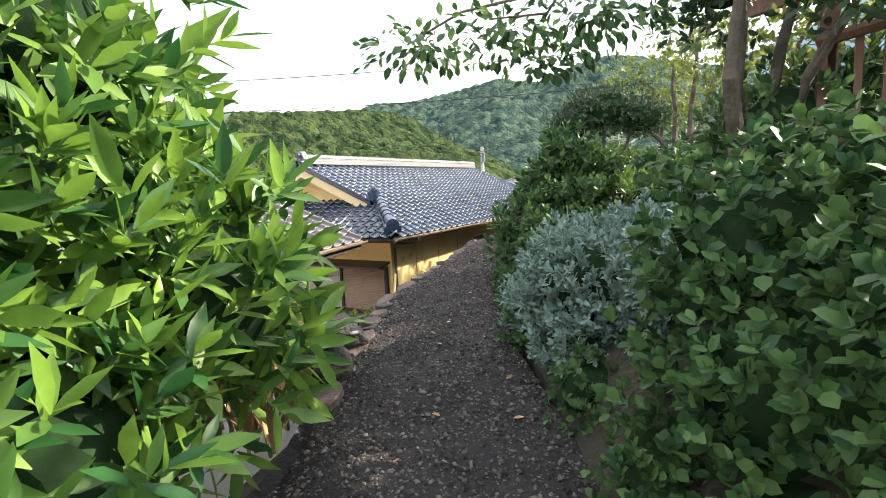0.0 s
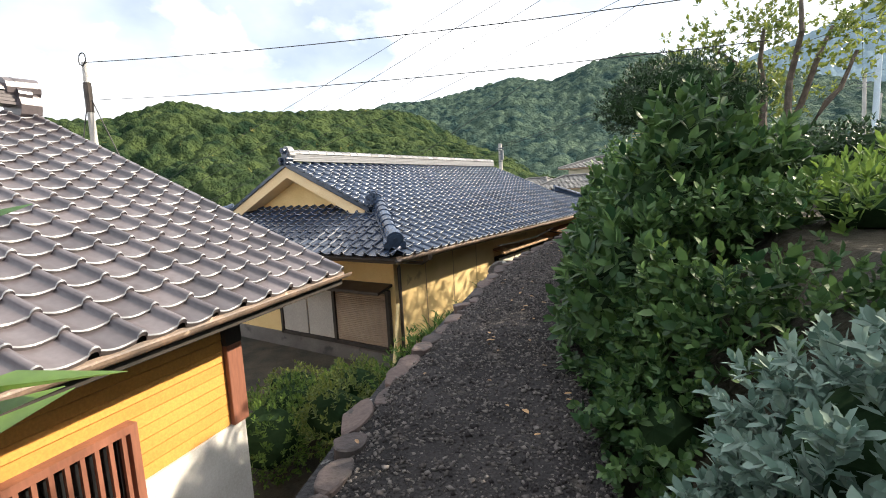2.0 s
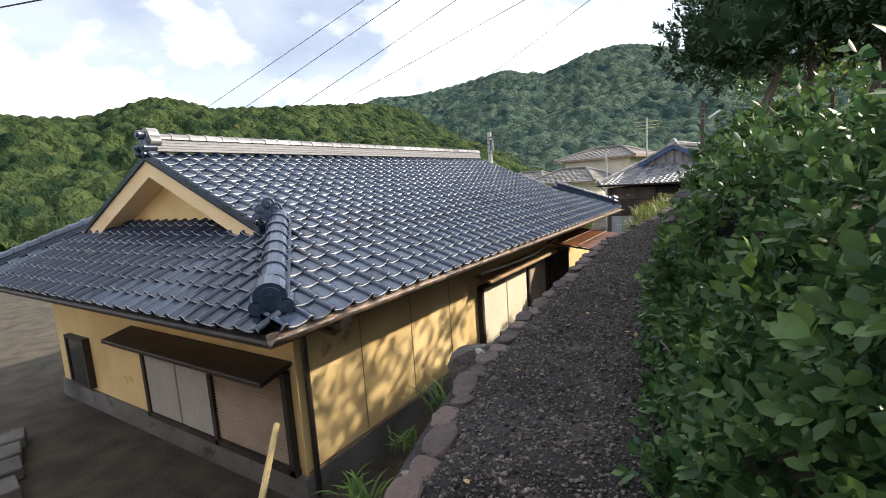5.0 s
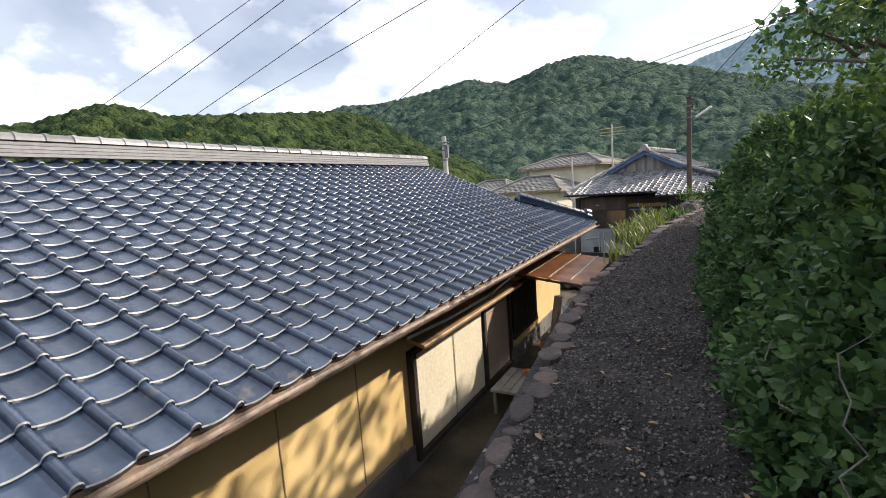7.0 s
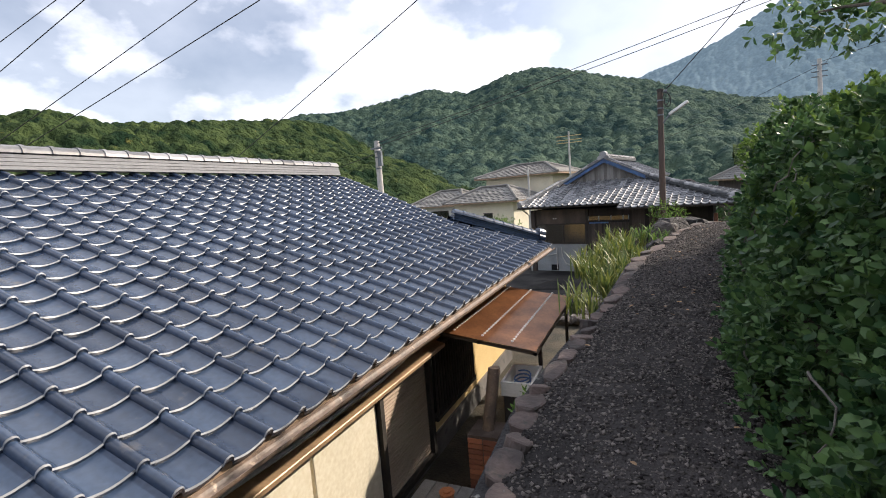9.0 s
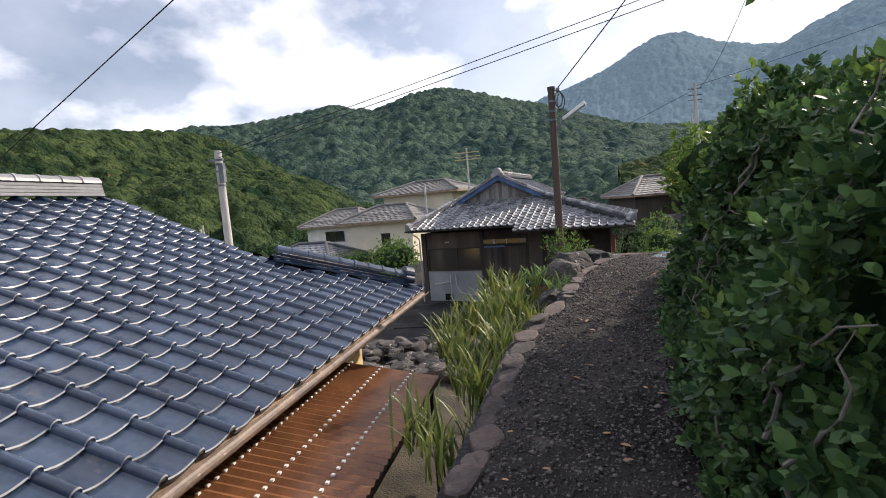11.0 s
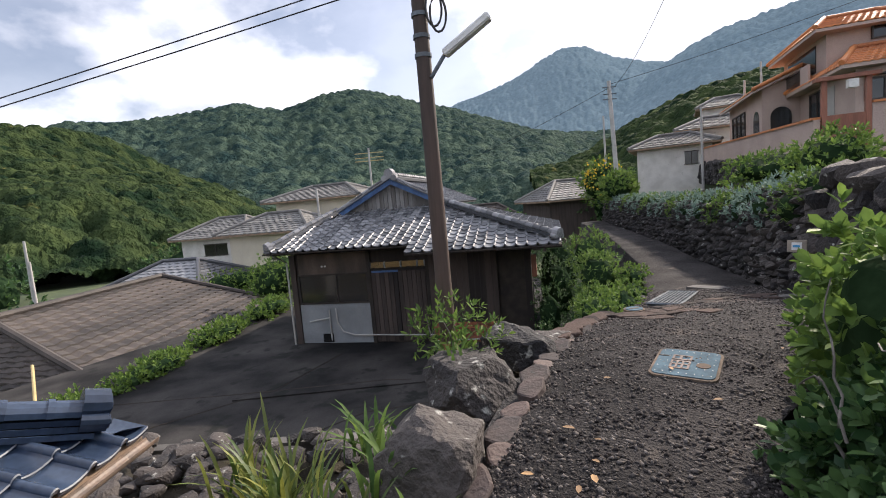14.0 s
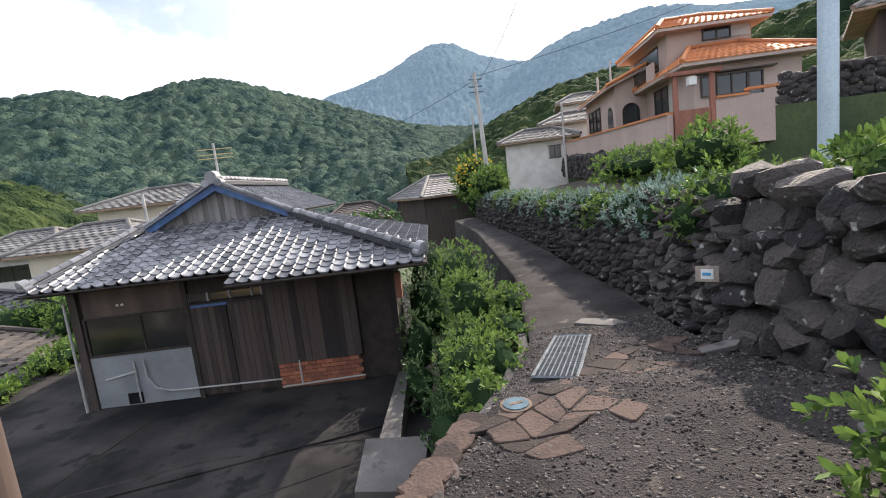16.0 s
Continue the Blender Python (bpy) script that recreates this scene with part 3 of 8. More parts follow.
g.prism([(-30, -30, LOW - 0.07), (6, -30, LOW - 0.07), (6, -9, LOW - 0.07), (3.2, -4, LOW - 0.07), (2.0, 0, LOW - 0.07), (1.5, 4, LOW - 0.07), (1.6, 9, LOW - 0.07), (2.4, 13, LOW - 0.07), (2.4, 18.7, LOW - 0.07), (-30, 18.7, LOW - 0.07)][::-1], (0, 0, -1.4))
tagged(g.make("lower_plot", M["soil"]), "damp brown soil of the lower house plot", "ground", kind="structure")

ys = np.arange(-11, 40.01, 0.16)
cols = 22
vs = []
for y in ys:
    a, b, z = along(LEFT, y), along(RIGHT, y), road_z(y)
    for i in range(cols + 1):
        f = i / cols
        x = a + (b - a) * f
        n1 = noise.noise(Vector((x * 0.9, y * 0.9, 0))) * 0.03 + noise.noise(Vector((x * 5, y * 5, 3))) * 0.012
        vs.append((x, y, z + n1 - 0.05 * (2 * f - 1) ** 4))
k = len(ys)
top = len(vs)
vs += [(x, y, LOW - 0.6) for x, y, z in vs]
w1 = cols + 1
qs = [(r * w1 + i, r * w1 + i + 1, (r + 1) * w1 + i + 1, (r + 1) * w1 + i) for r in range(k - 1) for i in range(cols)]
for r in range(k - 1):
    for i in (0, cols):
        a, b = r * w1 + i, (r + 1) * w1 + i
        qs.append((a, b, b + top, a + top))
road = tagged(fast("road", np.array(vs), np.array(qs), M["asphalt"], smooth=True), "worn dark asphalt lane with loose gravel", "road", kind="structure")

g = Geo()
gy = [-11, -8, -5, -2, 1, 4, 7, 10, 12, 13.4]
for a, b in zip(gy, gy[1:]):
    g.add([(along(RIGHT, a) + 0.12, a, road_z(a) - 0.04), (along(RIGHT, b) + 0.12, b, road_z(b) - 0.04), (along(RIGHT, b) + 1.2, b, 0.85), (along(RIGHT, a) + 1.2, a, 0.85)], [(0, 1, 2, 3)])
    g.add([(along(RIGHT, a) + 1.2, a, 0.85), (along(RIGHT, b) + 1.2, b, 0.85), (40, b, 3.5), (40, a, 3.5)], [(0, 1, 2, 3)])
    g.add([(along(RIGHT, a) + 0.12, a, road_z(a) - 0.8), (along(RIGHT, b) + 0.12, b, road_z(b) - 0.8), (along(RIGHT, b) + 0.12, b, road_z(b) - 0.04), (along(RIGHT, a) + 0.12, a, road_z(a) - 0.04)], [(0, 1, 2, 3)])
tagged(g.make("garden_bank", M["soil"]), "dark soil bank of the raised garden", "ground", kind="structure")
g = Geo()
WALL = [(6.75, 14.6), (6.95, 16), (7.05, 17), (7.5, 18.3), (8.0, 19.8), (8.65, 23.0), (9.35, 26.4), (10.55, 34.6), (11.3, 40)]
TOPZ = [(1.42, 14), (1.42, 17), (1.27, 19), (1.08, 21), (0.95, 26), (0.85, 40)]
for (x0, a), (x1, b) in zip(WALL, WALL[1:]):
    za, zb = along(TOPZ, a) - 0.15, along(TOPZ, b) - 0.15
    g.add([(x0 + 0.35, a, -1), (x1 + 0.35, b, -1), (x1 + 0.35, b, zb), (x0 + 0.35, a, za)], [(0, 1, 2, 3)])
    g.add([(x0 + 0.35, a, za), (x1 + 0.35, b, zb), (x1 + 2.8, b, zb), (x0 + 2.8, a, za)], [(0, 1, 2, 3)])
    g.add([(x0 + 2.8, a, za), (x1 + 2.8, b, zb), (48, b + 3, 4.5), (48, a + 3, 4.5)], [(0, 1, 2, 3)])
g.add([(6, 13.4, 0.85), (40, 13.4, 3.5), (48, 17.6, 4.5), (9.55, 14.6, 1.55)], [(0, 1, 2, 3)])
tagged(g.make("upper_terrace", M["soil"]), "grassy earth terrace behind the stone wall", "ground", kind="structure")
g = Geo().prism([(-12, 18.75, -2.56), (3.3, 18.75, -2.56), (4.4, 20.2, -2.56), (5.6, 23, -2.56), (6.6, 34, -2.56), (-7.5, 40, -2.56), (-7.2, 30, -2.56)], (0, 0, 0.12))
yard = tagged(g.make("yard", M["yard"]), "dark stained concrete yard with long cracks", "yard", kind="structure")


# ---- hills ----
def skyline(points):
    return lambda az: np.interp(az, [p[0] for p in points], [p[1] for p in points])


def hill(name, label, top, near, far, foot, material, lo, hi, crown, step_az, step_r, rough):
    """A wooded slope seen from the lane: rises from foot metres at distance near to its skyline at distance far."""
    az = np.radians(np.arange(lo, hi, step_az))
    f = np.linspace(0, 1.12, int((far - near) / step_r))
    A, F = np.meshgrid(az, f, indexing="ij")
    D = near + (far - near) * F
    X, Y = 3 + D * np.sin(A), 6 + D * np.cos(A)
    crest = 1.45 + far * np.tan(np.radians(top(np.degrees(A)))) - crown * 0.9
    shape = np.where(F <= 1, 0.3 * np.sin(np.clip(F, 0, 1) * math.pi / 2) ** 1.35 + 0.7 * F, 1 - (F - 1) * 1.5)
    Z = foot + (crest - foot) * shape
    fold = np.sin(X / far * 21 + np.sin(Y / far * 13)) * np.sin(np.clip(F, 0, 1) * math.pi) * rough
    Z += fold
    if crown:
        cell = crown * 1.5
        H = np.zeros_like(Z)
        gx, gy = np.floor(X / cell), np.floor(Y / cell)
        for dx in (-1, 0, 1):
            for dy in (-1, 0, 1):
                cx, cy = gx + dx, gy + dy
                h = np.sin(cx * 127.1 + cy * 311.7) * 43758.5453
                h2 = np.sin(cx * 269.5 + cy * 183.3) * 43758.5453
                h3 = np.sin(cx * 419.2 + cy * 371.9) * 43758.5453
                h, h2, h3 = h - np.floor(h), h2 - np.floor(h2), h3 - np.floor(h3)
                d2 = ((X - (cx + 0.15 + 0.7 * h) * cell) ** 2 + (Y - (cy + 0.15 + 0.7 * h2) * cell) ** 2) / (crown * (0.65 + 0.5 * h3)) ** 2
                H = np.maximum(H, np.sqrt(np.clip(1 - d2, 0, 1)) * crown * (0.45 + 0.75 * h3))
        Z += H + rng.normal(size=Z.shape) * crown * 0.05
    v = np.stack([X, Y, Z], -1).reshape(-1, 3)
    n, m = A.shape
    i = np.arange(n * m).reshape(n, m)
    q = np.stack([i[:-1, :-1], i[1:, :-1], i[1:, 1:], i[:-1, 1:]], -1).reshape(-1, 4)
    return tagged(fast(name, v, q, material), label, "hill", kind="structure")


hill("backdrop_wooded_hill", "long green hill under dense broadleaf forest", skyline([(-130, 5), (-90, 7), (-75, 8.1), (-70, 8.2), (-66.5, 9.6), (-64, 10.3), (-61, 10.0), (-58.5, 9.5), (-53.5, 9.9), (-48, 9.5), (-43, 9.6), (-40, 9.6), (-36, 8.5), (-32.4, 6.4), (-30, 5.0), (-27.5, 3.6), (-23, 1.4), (-12, 0.2)]),
     62, 300, -5.0, M["forest"], -125, -12, 2.9, 0.19, 0.95, 4.5)
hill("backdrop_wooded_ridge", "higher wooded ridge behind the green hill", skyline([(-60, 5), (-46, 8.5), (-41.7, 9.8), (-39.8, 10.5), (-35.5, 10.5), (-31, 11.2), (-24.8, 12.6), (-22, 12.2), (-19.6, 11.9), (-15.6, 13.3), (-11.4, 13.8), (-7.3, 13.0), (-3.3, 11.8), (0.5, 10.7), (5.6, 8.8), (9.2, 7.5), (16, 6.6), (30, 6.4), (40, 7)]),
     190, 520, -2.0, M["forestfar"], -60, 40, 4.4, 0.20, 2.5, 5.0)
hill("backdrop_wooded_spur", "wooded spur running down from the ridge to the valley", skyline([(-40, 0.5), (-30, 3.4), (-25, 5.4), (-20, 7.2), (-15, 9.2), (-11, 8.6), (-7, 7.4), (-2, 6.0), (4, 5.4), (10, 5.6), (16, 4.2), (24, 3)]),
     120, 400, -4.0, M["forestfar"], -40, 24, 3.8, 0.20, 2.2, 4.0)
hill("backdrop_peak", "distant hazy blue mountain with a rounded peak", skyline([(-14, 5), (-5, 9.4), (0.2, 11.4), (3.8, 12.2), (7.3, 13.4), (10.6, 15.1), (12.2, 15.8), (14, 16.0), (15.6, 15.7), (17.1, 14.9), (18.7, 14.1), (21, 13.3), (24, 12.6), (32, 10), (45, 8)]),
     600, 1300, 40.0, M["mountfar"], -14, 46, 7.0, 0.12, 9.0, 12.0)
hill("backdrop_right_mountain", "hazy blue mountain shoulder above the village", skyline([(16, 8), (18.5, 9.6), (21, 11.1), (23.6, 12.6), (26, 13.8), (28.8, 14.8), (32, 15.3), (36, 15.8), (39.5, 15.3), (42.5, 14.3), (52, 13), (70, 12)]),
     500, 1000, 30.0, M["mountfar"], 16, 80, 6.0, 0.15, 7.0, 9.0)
hill("backdrop_near_slope", "green wooded slope rising behind the orange-roofed house", skyline([(8, 2.4), (13.5, 4.1), (18.5, 6.6), (24, 8.8), (30.4, 10.1), (34, 10.7), (44.7, 11.6), (48, 12.1), (56, 12.4), (80, 14)]),
     55, 160, 0.0, M["forest"], 8, 85, 1.9, 0.22, 0.75, 2.0)


# ---- tiled roofs ----
def tile_shape(w, l, roll=0.046, lift=0.036, n=12):
    """One pantile, its roll along the right side: places and faces, x across, y up the slope."""
    prof = []
    pan = n // 2
    for i in range(pan + 1):
        f = i / pan
        prof.append((f * 0.765 * w, -0.020 * math.sin(f * math.pi) + 0.010 * (1 - f) ** 3 + 0.004 * f))
    for i in range(1, n - pan + 1):
        a = i / (n - pan) * math.pi
        prof.append(((0.765 + 0.235 * (1 - math.cos(a)) / 2) * w, 0.004 + roll * math.sin(a) ** 0.8 if i < n - pan else 0.002))
    k = n + 1
    v = [(x, -0.006, z + lift) for x, z in prof] + [(x, l + 0.01, z + 0.004) for x, z in prof]
    v += [(x, -0.006, z + lift) for x, z in prof] + [(x, -0.014, z + lift - 0.008) for x, z in prof] + [(x, -0.014, z + lift - 0.008) for x, z in prof] + [(x, -0.008, z + lift - 0.042) for x, z in prof]
    f = []
    for o in (0, 2, 4):
        a, b = (o * k, (o + 1) * k) if o == 0 else ((o + 1) * k, o * k)
        f += [(a + i, a + i + 1, b + i + 1, b + i) for i in range(n)]
    return np.array(v), np.array(f)


def tile_field(parent, origin, ax, up, width, depth, w, l, material, lo=None, hi=None, near=None, roll=0.046, n=12, rest="tile_rest"):
    """Courses of pantiles on a slope. lo, hi: bounds across, by the way up the slope. near: which tiles are pieces of their own."""
    origin, ax, up = Vector(origin), Vector(ax).normalized(), Vector(up).normalized()
    nor = ax.cross(up)
    if nor.z < 0:
        nor = -nor
    base = Matrix((ax.to_4d(), up.to_4d(), nor.to_4d(), Vector((0, 0, 0, 1)))).transposed()
    base.translation = origin
    for r in range(3):
        base[r][3] = origin[r]
    base[3][0] = base[3][1] = base[3][2] = 0
    V, F = tile_shape(w, l, roll, n=n)
    # Lip faces take the pale colour that stands for the glint.
    LIP = [1 if n <= i < 2 * n else 0 for i in range(3 * n)]
    me = None
    many = []
    for j in range(int(math.ceil(depth / l))):
        for i in range(int(math.ceil(width / w))):
            s, d = i * w, j * l
            a, b = (lo(d) if lo else 0), (hi(d) if hi else width)
            if s + w < a or s > b:
                continue
            whole = s >= a and s + w <= b + 0.02 and d + l <= depth + 0.05
            jig = Vector((0, rng.normal() * 0.003, rng.normal() * 0.0015))
            if near and whole and near(s, d):
                if me is None:
                    me = bpy.data.meshes.new("tile")
                    me.from_pydata(V.tolist(), [], F.tolist())
                    me.materials.append(material)
                    me.materials.append(M["tile_glint"])
                    me.polygons.foreach_set("material_index", LIP)
                    me.polygons.foreach_set("use_smooth", [True] * len(me.polygons))
                ob = new("tile", me)
                ob.parent = parent
                ob.matrix_parent_inverse = Matrix.Translation(parent.location).inverted()
                ob.matrix_basis = base @ Matrix.Translation(Vector((s, d, 0)) + jig)
            else:
                P = V + np.array((s, d, 0)) + np.array(jig)
                if not whole:
                    aa = lo(d + l * 0.5) if lo else 0
                    bb = hi(d + l * 0.5) if hi else width
                    P[:, 0] = np.clip(P[:, 0], aa, bb)
                    P[:, 1] = np.clip(P[:, 1], -0.05, depth)
                many.append(P)
    if many:
        P = np.concatenate(many)
        B = np.array(base)
        W = P @ B[:3, :3].T + B[:3, 3]
        Q = (F[None] + len(V) * np.arange(len(many))[:, None, None]).reshape(-1, 4)
        ob = fast(rest, W, Q, material, smooth=True)
        ob.data.materials.append(M["tile_glint"])
        if len(ob.data.polygons) == len(LIP) * len(many):
            ob.data.polygons.foreach_set("material_index", LIP * len(many))
        under(ob, parent)
        ob["kind"] = "stuff"


def ridge_cap(parent, a, b, material, r=0.11, seg=0.27, layers=2, name="ridge_cap", end=True):
    """A ridge of laid flat tiles with half-round caps in a row, and a round end tile."""
    a, b = Vector(a), Vector(b)
    d = (b - a).normalized()
    side = d.cross(Vector((0, 0, 1))).normalized()
    up = side.cross(d).normalized()
    n = max(1, int((b - a).length / seg))
    step = (b - a) / n
    for k in range(layers):
        hw = r * (1.25 - 0.12 * k)
        z0, z1 = 0.045 * k - 0.05, 0.045 * k - 0.012
        under(Geo().prism([a - side * hw + up * z0, a + side * hw + up * z0, a + side * hw + up * z1, a - side * hw + up * z1], b - a).make(name + "_course", material), parent)
    h = 0.045 * layers - 0.04
    cap = None
    for i in range(n):
        if cap is None:
            g = Geo()
            for (s0, s1, rr) in ((0.0, 0.16, r * 1.13), (0.16, 1.0, r)):
                ring = []
                for e in (s0, s1):
                    for j in range(9):
                        an = math.pi * j / 8
                        ring.append(step * e + side * math.cos(an) * rr + up * (math.sin(an) * rr * 0.95 + h))
                g.add(ring, [(j, j + 1, j + 10, j + 9) for j in range(8)] + [tuple(range(9)), tuple(range(9, 18))[::-1]])
            ob = g.make(name + "_tile", material)
            cap = ob.data
        else:
            ob = new(name + "_tile", cap)
        ob.parent = parent
        ob.matrix_parent_inverse = Matrix.Translation(parent.location).inverted()
        ob.matrix_basis = Matrix.Translation(a + step * i)
    if end:
        g = Geo()
        for off, rr, zz in ((0.0, r * 1.25, h + r * 0.5), (0.0, r * 0.7, h - r * 0.35)):
            for s in ((0,) if zz > h else (-1, 1)):
                c = a + up * zz + side * s * r * 0.95
                g.tube([c - d * 0.06, c + d * 0.10], rr, 14)
                g.tube([c - d * 0.075, c - d * 0.05], rr * 0.72, 12)
                g.tube([c - d * 0.09, c - d * 0.06], rr * 0.3, 8)
        under(g.make("ridge_end_tile", material), parent)


# ---- yellow house ----
S1 = 0.443
house = empty("yellow_house", "yellow rendered single-storey house with blue-black glazed tile roof", "house", (-4.4, 7, LOW))
g = Geo()
g.box((-8.0, 0.95, LOW + 0.28), (-0.9, 13.5, 0.10))
under(g.make("wall", M["yellow"]), house)
g = Geo().box((-8.05, 0.9, LOW - 0.1), (-0.86, 13.55, LOW + 0.28))
under(g.make("foundation", M["concrete"]), house)
e0 = Vector((0, 0, 0.12))
slope_up = Vector((-1, 0, S1)).normalized()
main_len = math.hypot(4.4, 4.4 * S1)
c1 = slope_up.x * -1
tile_field(house, (0, 14.34, 0.10), (0, -1, 0), slope_up, 14.34, main_len, 0.29, 0.2535, M["tile_blue"],
           lo=lambda d: min(d * c1, 1.75), hi=lambda d: 14.34 - (min(d * c1 * 0.95, 1.62) if d * c1 < 1.75 else 1.32),
           near=lambda s, d: 3.0 < s < 13.2 and d < 2.1)
front_up = Vector((0, 1, 0.5)).normalized()
tile_field(house, (-8.8, 0, 0.10), (1, 0, 0), front_up, 8.8, 1.95, 0.29, 0.2535, M["tile_blue"],
           lo=lambda d: d * 0.894 * 1.06, hi=lambda d: 8.8 - d * 0.894 * 1.06, near=None)
back_up = Vector((0, -1, 0.5)).normalized()
tile_field(house, (0, 14.34, 0.10), (-1, 0, 0), back_up, 8.8, 1.95, 0.29, 0.2535, M["tile_blue"], lo=lambda d: d * 0.95, hi=lambda d: 8.8 - d * 0.95)
g = Geo()
g.add([(0, 0.02, 0.04), (0, 14.3, 0.04), (-1.7, 12.6, 0.77), (-1.7, 1.62, 0.77)], [(0, 1, 2, 3)])
g.add([(-1.7, 1.32, 0.77), (-1.7, 12.6, 0.77), (-4.4, 12.6, 1.96), (-4.4, 1.32, 1.96)], [(0, 1, 2, 3)])
g.add([(-4.4, 1.32, 1.96), (-4.4, 12.6, 1.96), (-7.1, 12.6, 0.77), (-7.1, 1.32, 0.77)], [(0, 1, 2, 3)])
g.add([(-7.1, 1.62, 0.77), (-7.1, 12.6, 0.77), (-8.8, 14.3, 0.04), (-8.8, 0.02, 0.04)], [(0, 1, 2, 3)])
g.add([(0, 0.02, 0.035), (-8.8, 0.02, 0.035), (-7.1, 1.8, 0.86), (-1.7, 1.8, 0.86)], [(0, 1, 2, 3)])
g.add([(0, 14.3, 0.06), (-8.8, 14.3, 0.06), (-7.1, 12.6, 0.9), (-1.7, 12.6, 0.9)], [(0, 1, 2, 3)])
g.add([(-0.03, 0.03, 0.03), (-8.8, 0.03, 0.03), (-8.8, 14.28, 0.03), (-0.03, 14.28, 0.03)], [(0, 1, 2, 3)])
under(g.make("roof_deck", M["blackwood"]), house)
# gable
g = Geo().prism([(-2.1, 1.75, 0.86), (-6.7, 1.75, 0.86), (-4.4, 1.75, 1.98)], (0, 0.1, 0))
under(g.make("gable_wall", M["yellow"]), house, )
for sgn in (-1, 1):
    g = Geo()
    top_z, t = 2.0, 0.30
    g.prism([(-4.4, 1.36, top_z), (-4.4 + sgn * 2.55, 1.36, top_z - 2.55 * S1), (-4.4 + sgn * 2.55, 1.36, top_z - 2.55 * S1 - t), (-4.4, 1.36, top_z - t)], (0, 0.06, 0))
    g.prism([(-4.4, 1.42, top_z - t), (-4.4 + sgn * 2.55, 1.42, top_z - 2.55 * S1 - t), (-4.4 + sgn * 2.55, 1.42, top_z - 2.55 * S1 - t + 0.03), (-4.4, 1.42, top_z - t + 0.03)], (0, 0.33, 0))
    under(g.make("barge_board", M["cream"], label="cream painted barge board"), house)
    g = Geo()
    for i in range(10):
        f = (i + 0.5) / 10 * 2.6
        c = Vector((-4.4 + sgn * f, 1.34, top_z + 0.035 - f * S1))
        dv = Vector((sgn * 0.13, 0, -0.13 * S1))
        g.prism([c - dv + Vector((0, 0, 0.03)), c + dv + Vector((0, 0, 0.02)), c + dv - Vector((0, 0, 0.08)), c - dv - Vector((0, 0, 0.07))], (0, 0.05, 0))
    under(g.make("verge_tile", M["tile_blue"]), house)
for x in (-4.25, -3.95):
    g = Geo().tube([(x - 0.25, 1.75, 1.62), (x - 0.25, 1.68, 1.60)], 0.06, 10)
    under(g.make("vent_cap", M["cream"]), house)
ridge_cap(house, (-4.4, 1.45, 2.14), (-4.4, 12.35, 2.14), M["tile_grey"], 0.10, 0.29, 4, "main_ridge")
ridge_cap(house, (-0.28, 0.28, 0.29), (-1.75, 1.62, 0.98), M["tile_blue"], 0.125, 0.25, 2, "hip_ridge")
ridge_cap(house, (-8.5, 0.28, 0.29), (-7.05, 1.62, 0.98), M["tile_blue"], 0.125, 0.25, 2, "hip_ridge")
ridge_cap(house, (-0.22, 14.12, 0.27), (-1.72, 12.6, 0.98), M["tile_blue"], 0.10, 0.25, 3, "hip_ridge")
# scrolled end tiles of the ridges
g = Geo().prism([(-4.54, 1.34, 2.02), (-4.26, 1.34, 2.02), (-4.30, 1.34, 2.26), (-4.36, 1.34, 2.34), (-4.44, 1.34, 2.34), (-4.50, 1.34, 2.26)], (0, 0.12, 0))
for x, z, r_ in ((-4.4, 2.34, 0.075), (-4.52, 2.14, 0.055), (-4.28, 2.14, 0.055), (-4.5, 2.04, 0.05), (-4.3, 2.04, 0.05)):
    g.tube([(x, 1.27, z), (x, 1.30, z), (x, 1.48, z)], r_, 12, r_ * 0.9)
    g.tube([(x, 1.25, z), (x, 1.28, z)], r_ * 0.5, 8)
under(g.make("ridge_ornament", M["tile_blue"], bevel=0.008), house)
g = Geo()
for t_, up_, r_ in ((-0.14, 0.0, 0.075), (0.14, 0.0, 0.075), (-0.09, 0.10, 0.085), (0.09, 0.10, 0.085), (0.0, 0.17, 0.09), (0.0, 0.03, 0.10)):
    c = Vector((-1.80 + t_ * 0.68, 1.52 + t_ * 0.74, 1.02 + up_))
    d_ = Vector((0.74, -0.67, 0))
    g.tube([c - d_ * 0.08, c + d_ * 0.08], r_, 12)
    g.tube([c + d_ * 0.07, c + d_ * 0.10], r_ * 0.55, 10)
under(g.make("hip_ornament", M["tile_blue"], bevel=0.008), house)
# fascia, gutters
g = Geo().box((-0.06, 0.02, -0.03), (-0.02, 14.32, 0.10))
under(g.make("fascia", M["fascia"]), house)
g = Geo().box((-8.8, 0.03, -0.03), (-0.06, 0.07, 0.08))
under(g.make("fascia", M["darkmetal"]), house)


def half_pipe(a, b, r, material, parent, name="gutter", n=8):
    a, b = Vector(a), Vector(b)
    d = (b - a).normalized()
    side = d.cross(Vector((0, 0, 1))).normalized()
    g = Geo()
    ring = []
    for p in (a, b):
        for rr in (r, r - 0.006):
            for j in range(n + 1):
                an = math.pi + math.pi * j / n
                ring.append(p + side * math.cos(an) * rr + Vector((0, 0, math.sin(an) * rr)))
    k = n + 1
    f = []
    for j in range(n):
        f += [(j, j + 1, 2 * k + j + 1, 2 * k + j), (k + j, 3 * k + j, 3 * k + j + 1, k + j + 1)]
    f += [(0, 2 * k, 3 * k, k), (n, k + n, 3 * k + n, 2 * k + n)]
    g.add(ring, f)
    return under(g.make(name, material), parent)


half_pipe((0.045, -0.02, 0.075), (0.045, 14.34, 0.055), 0.055, M["gutter"], house)
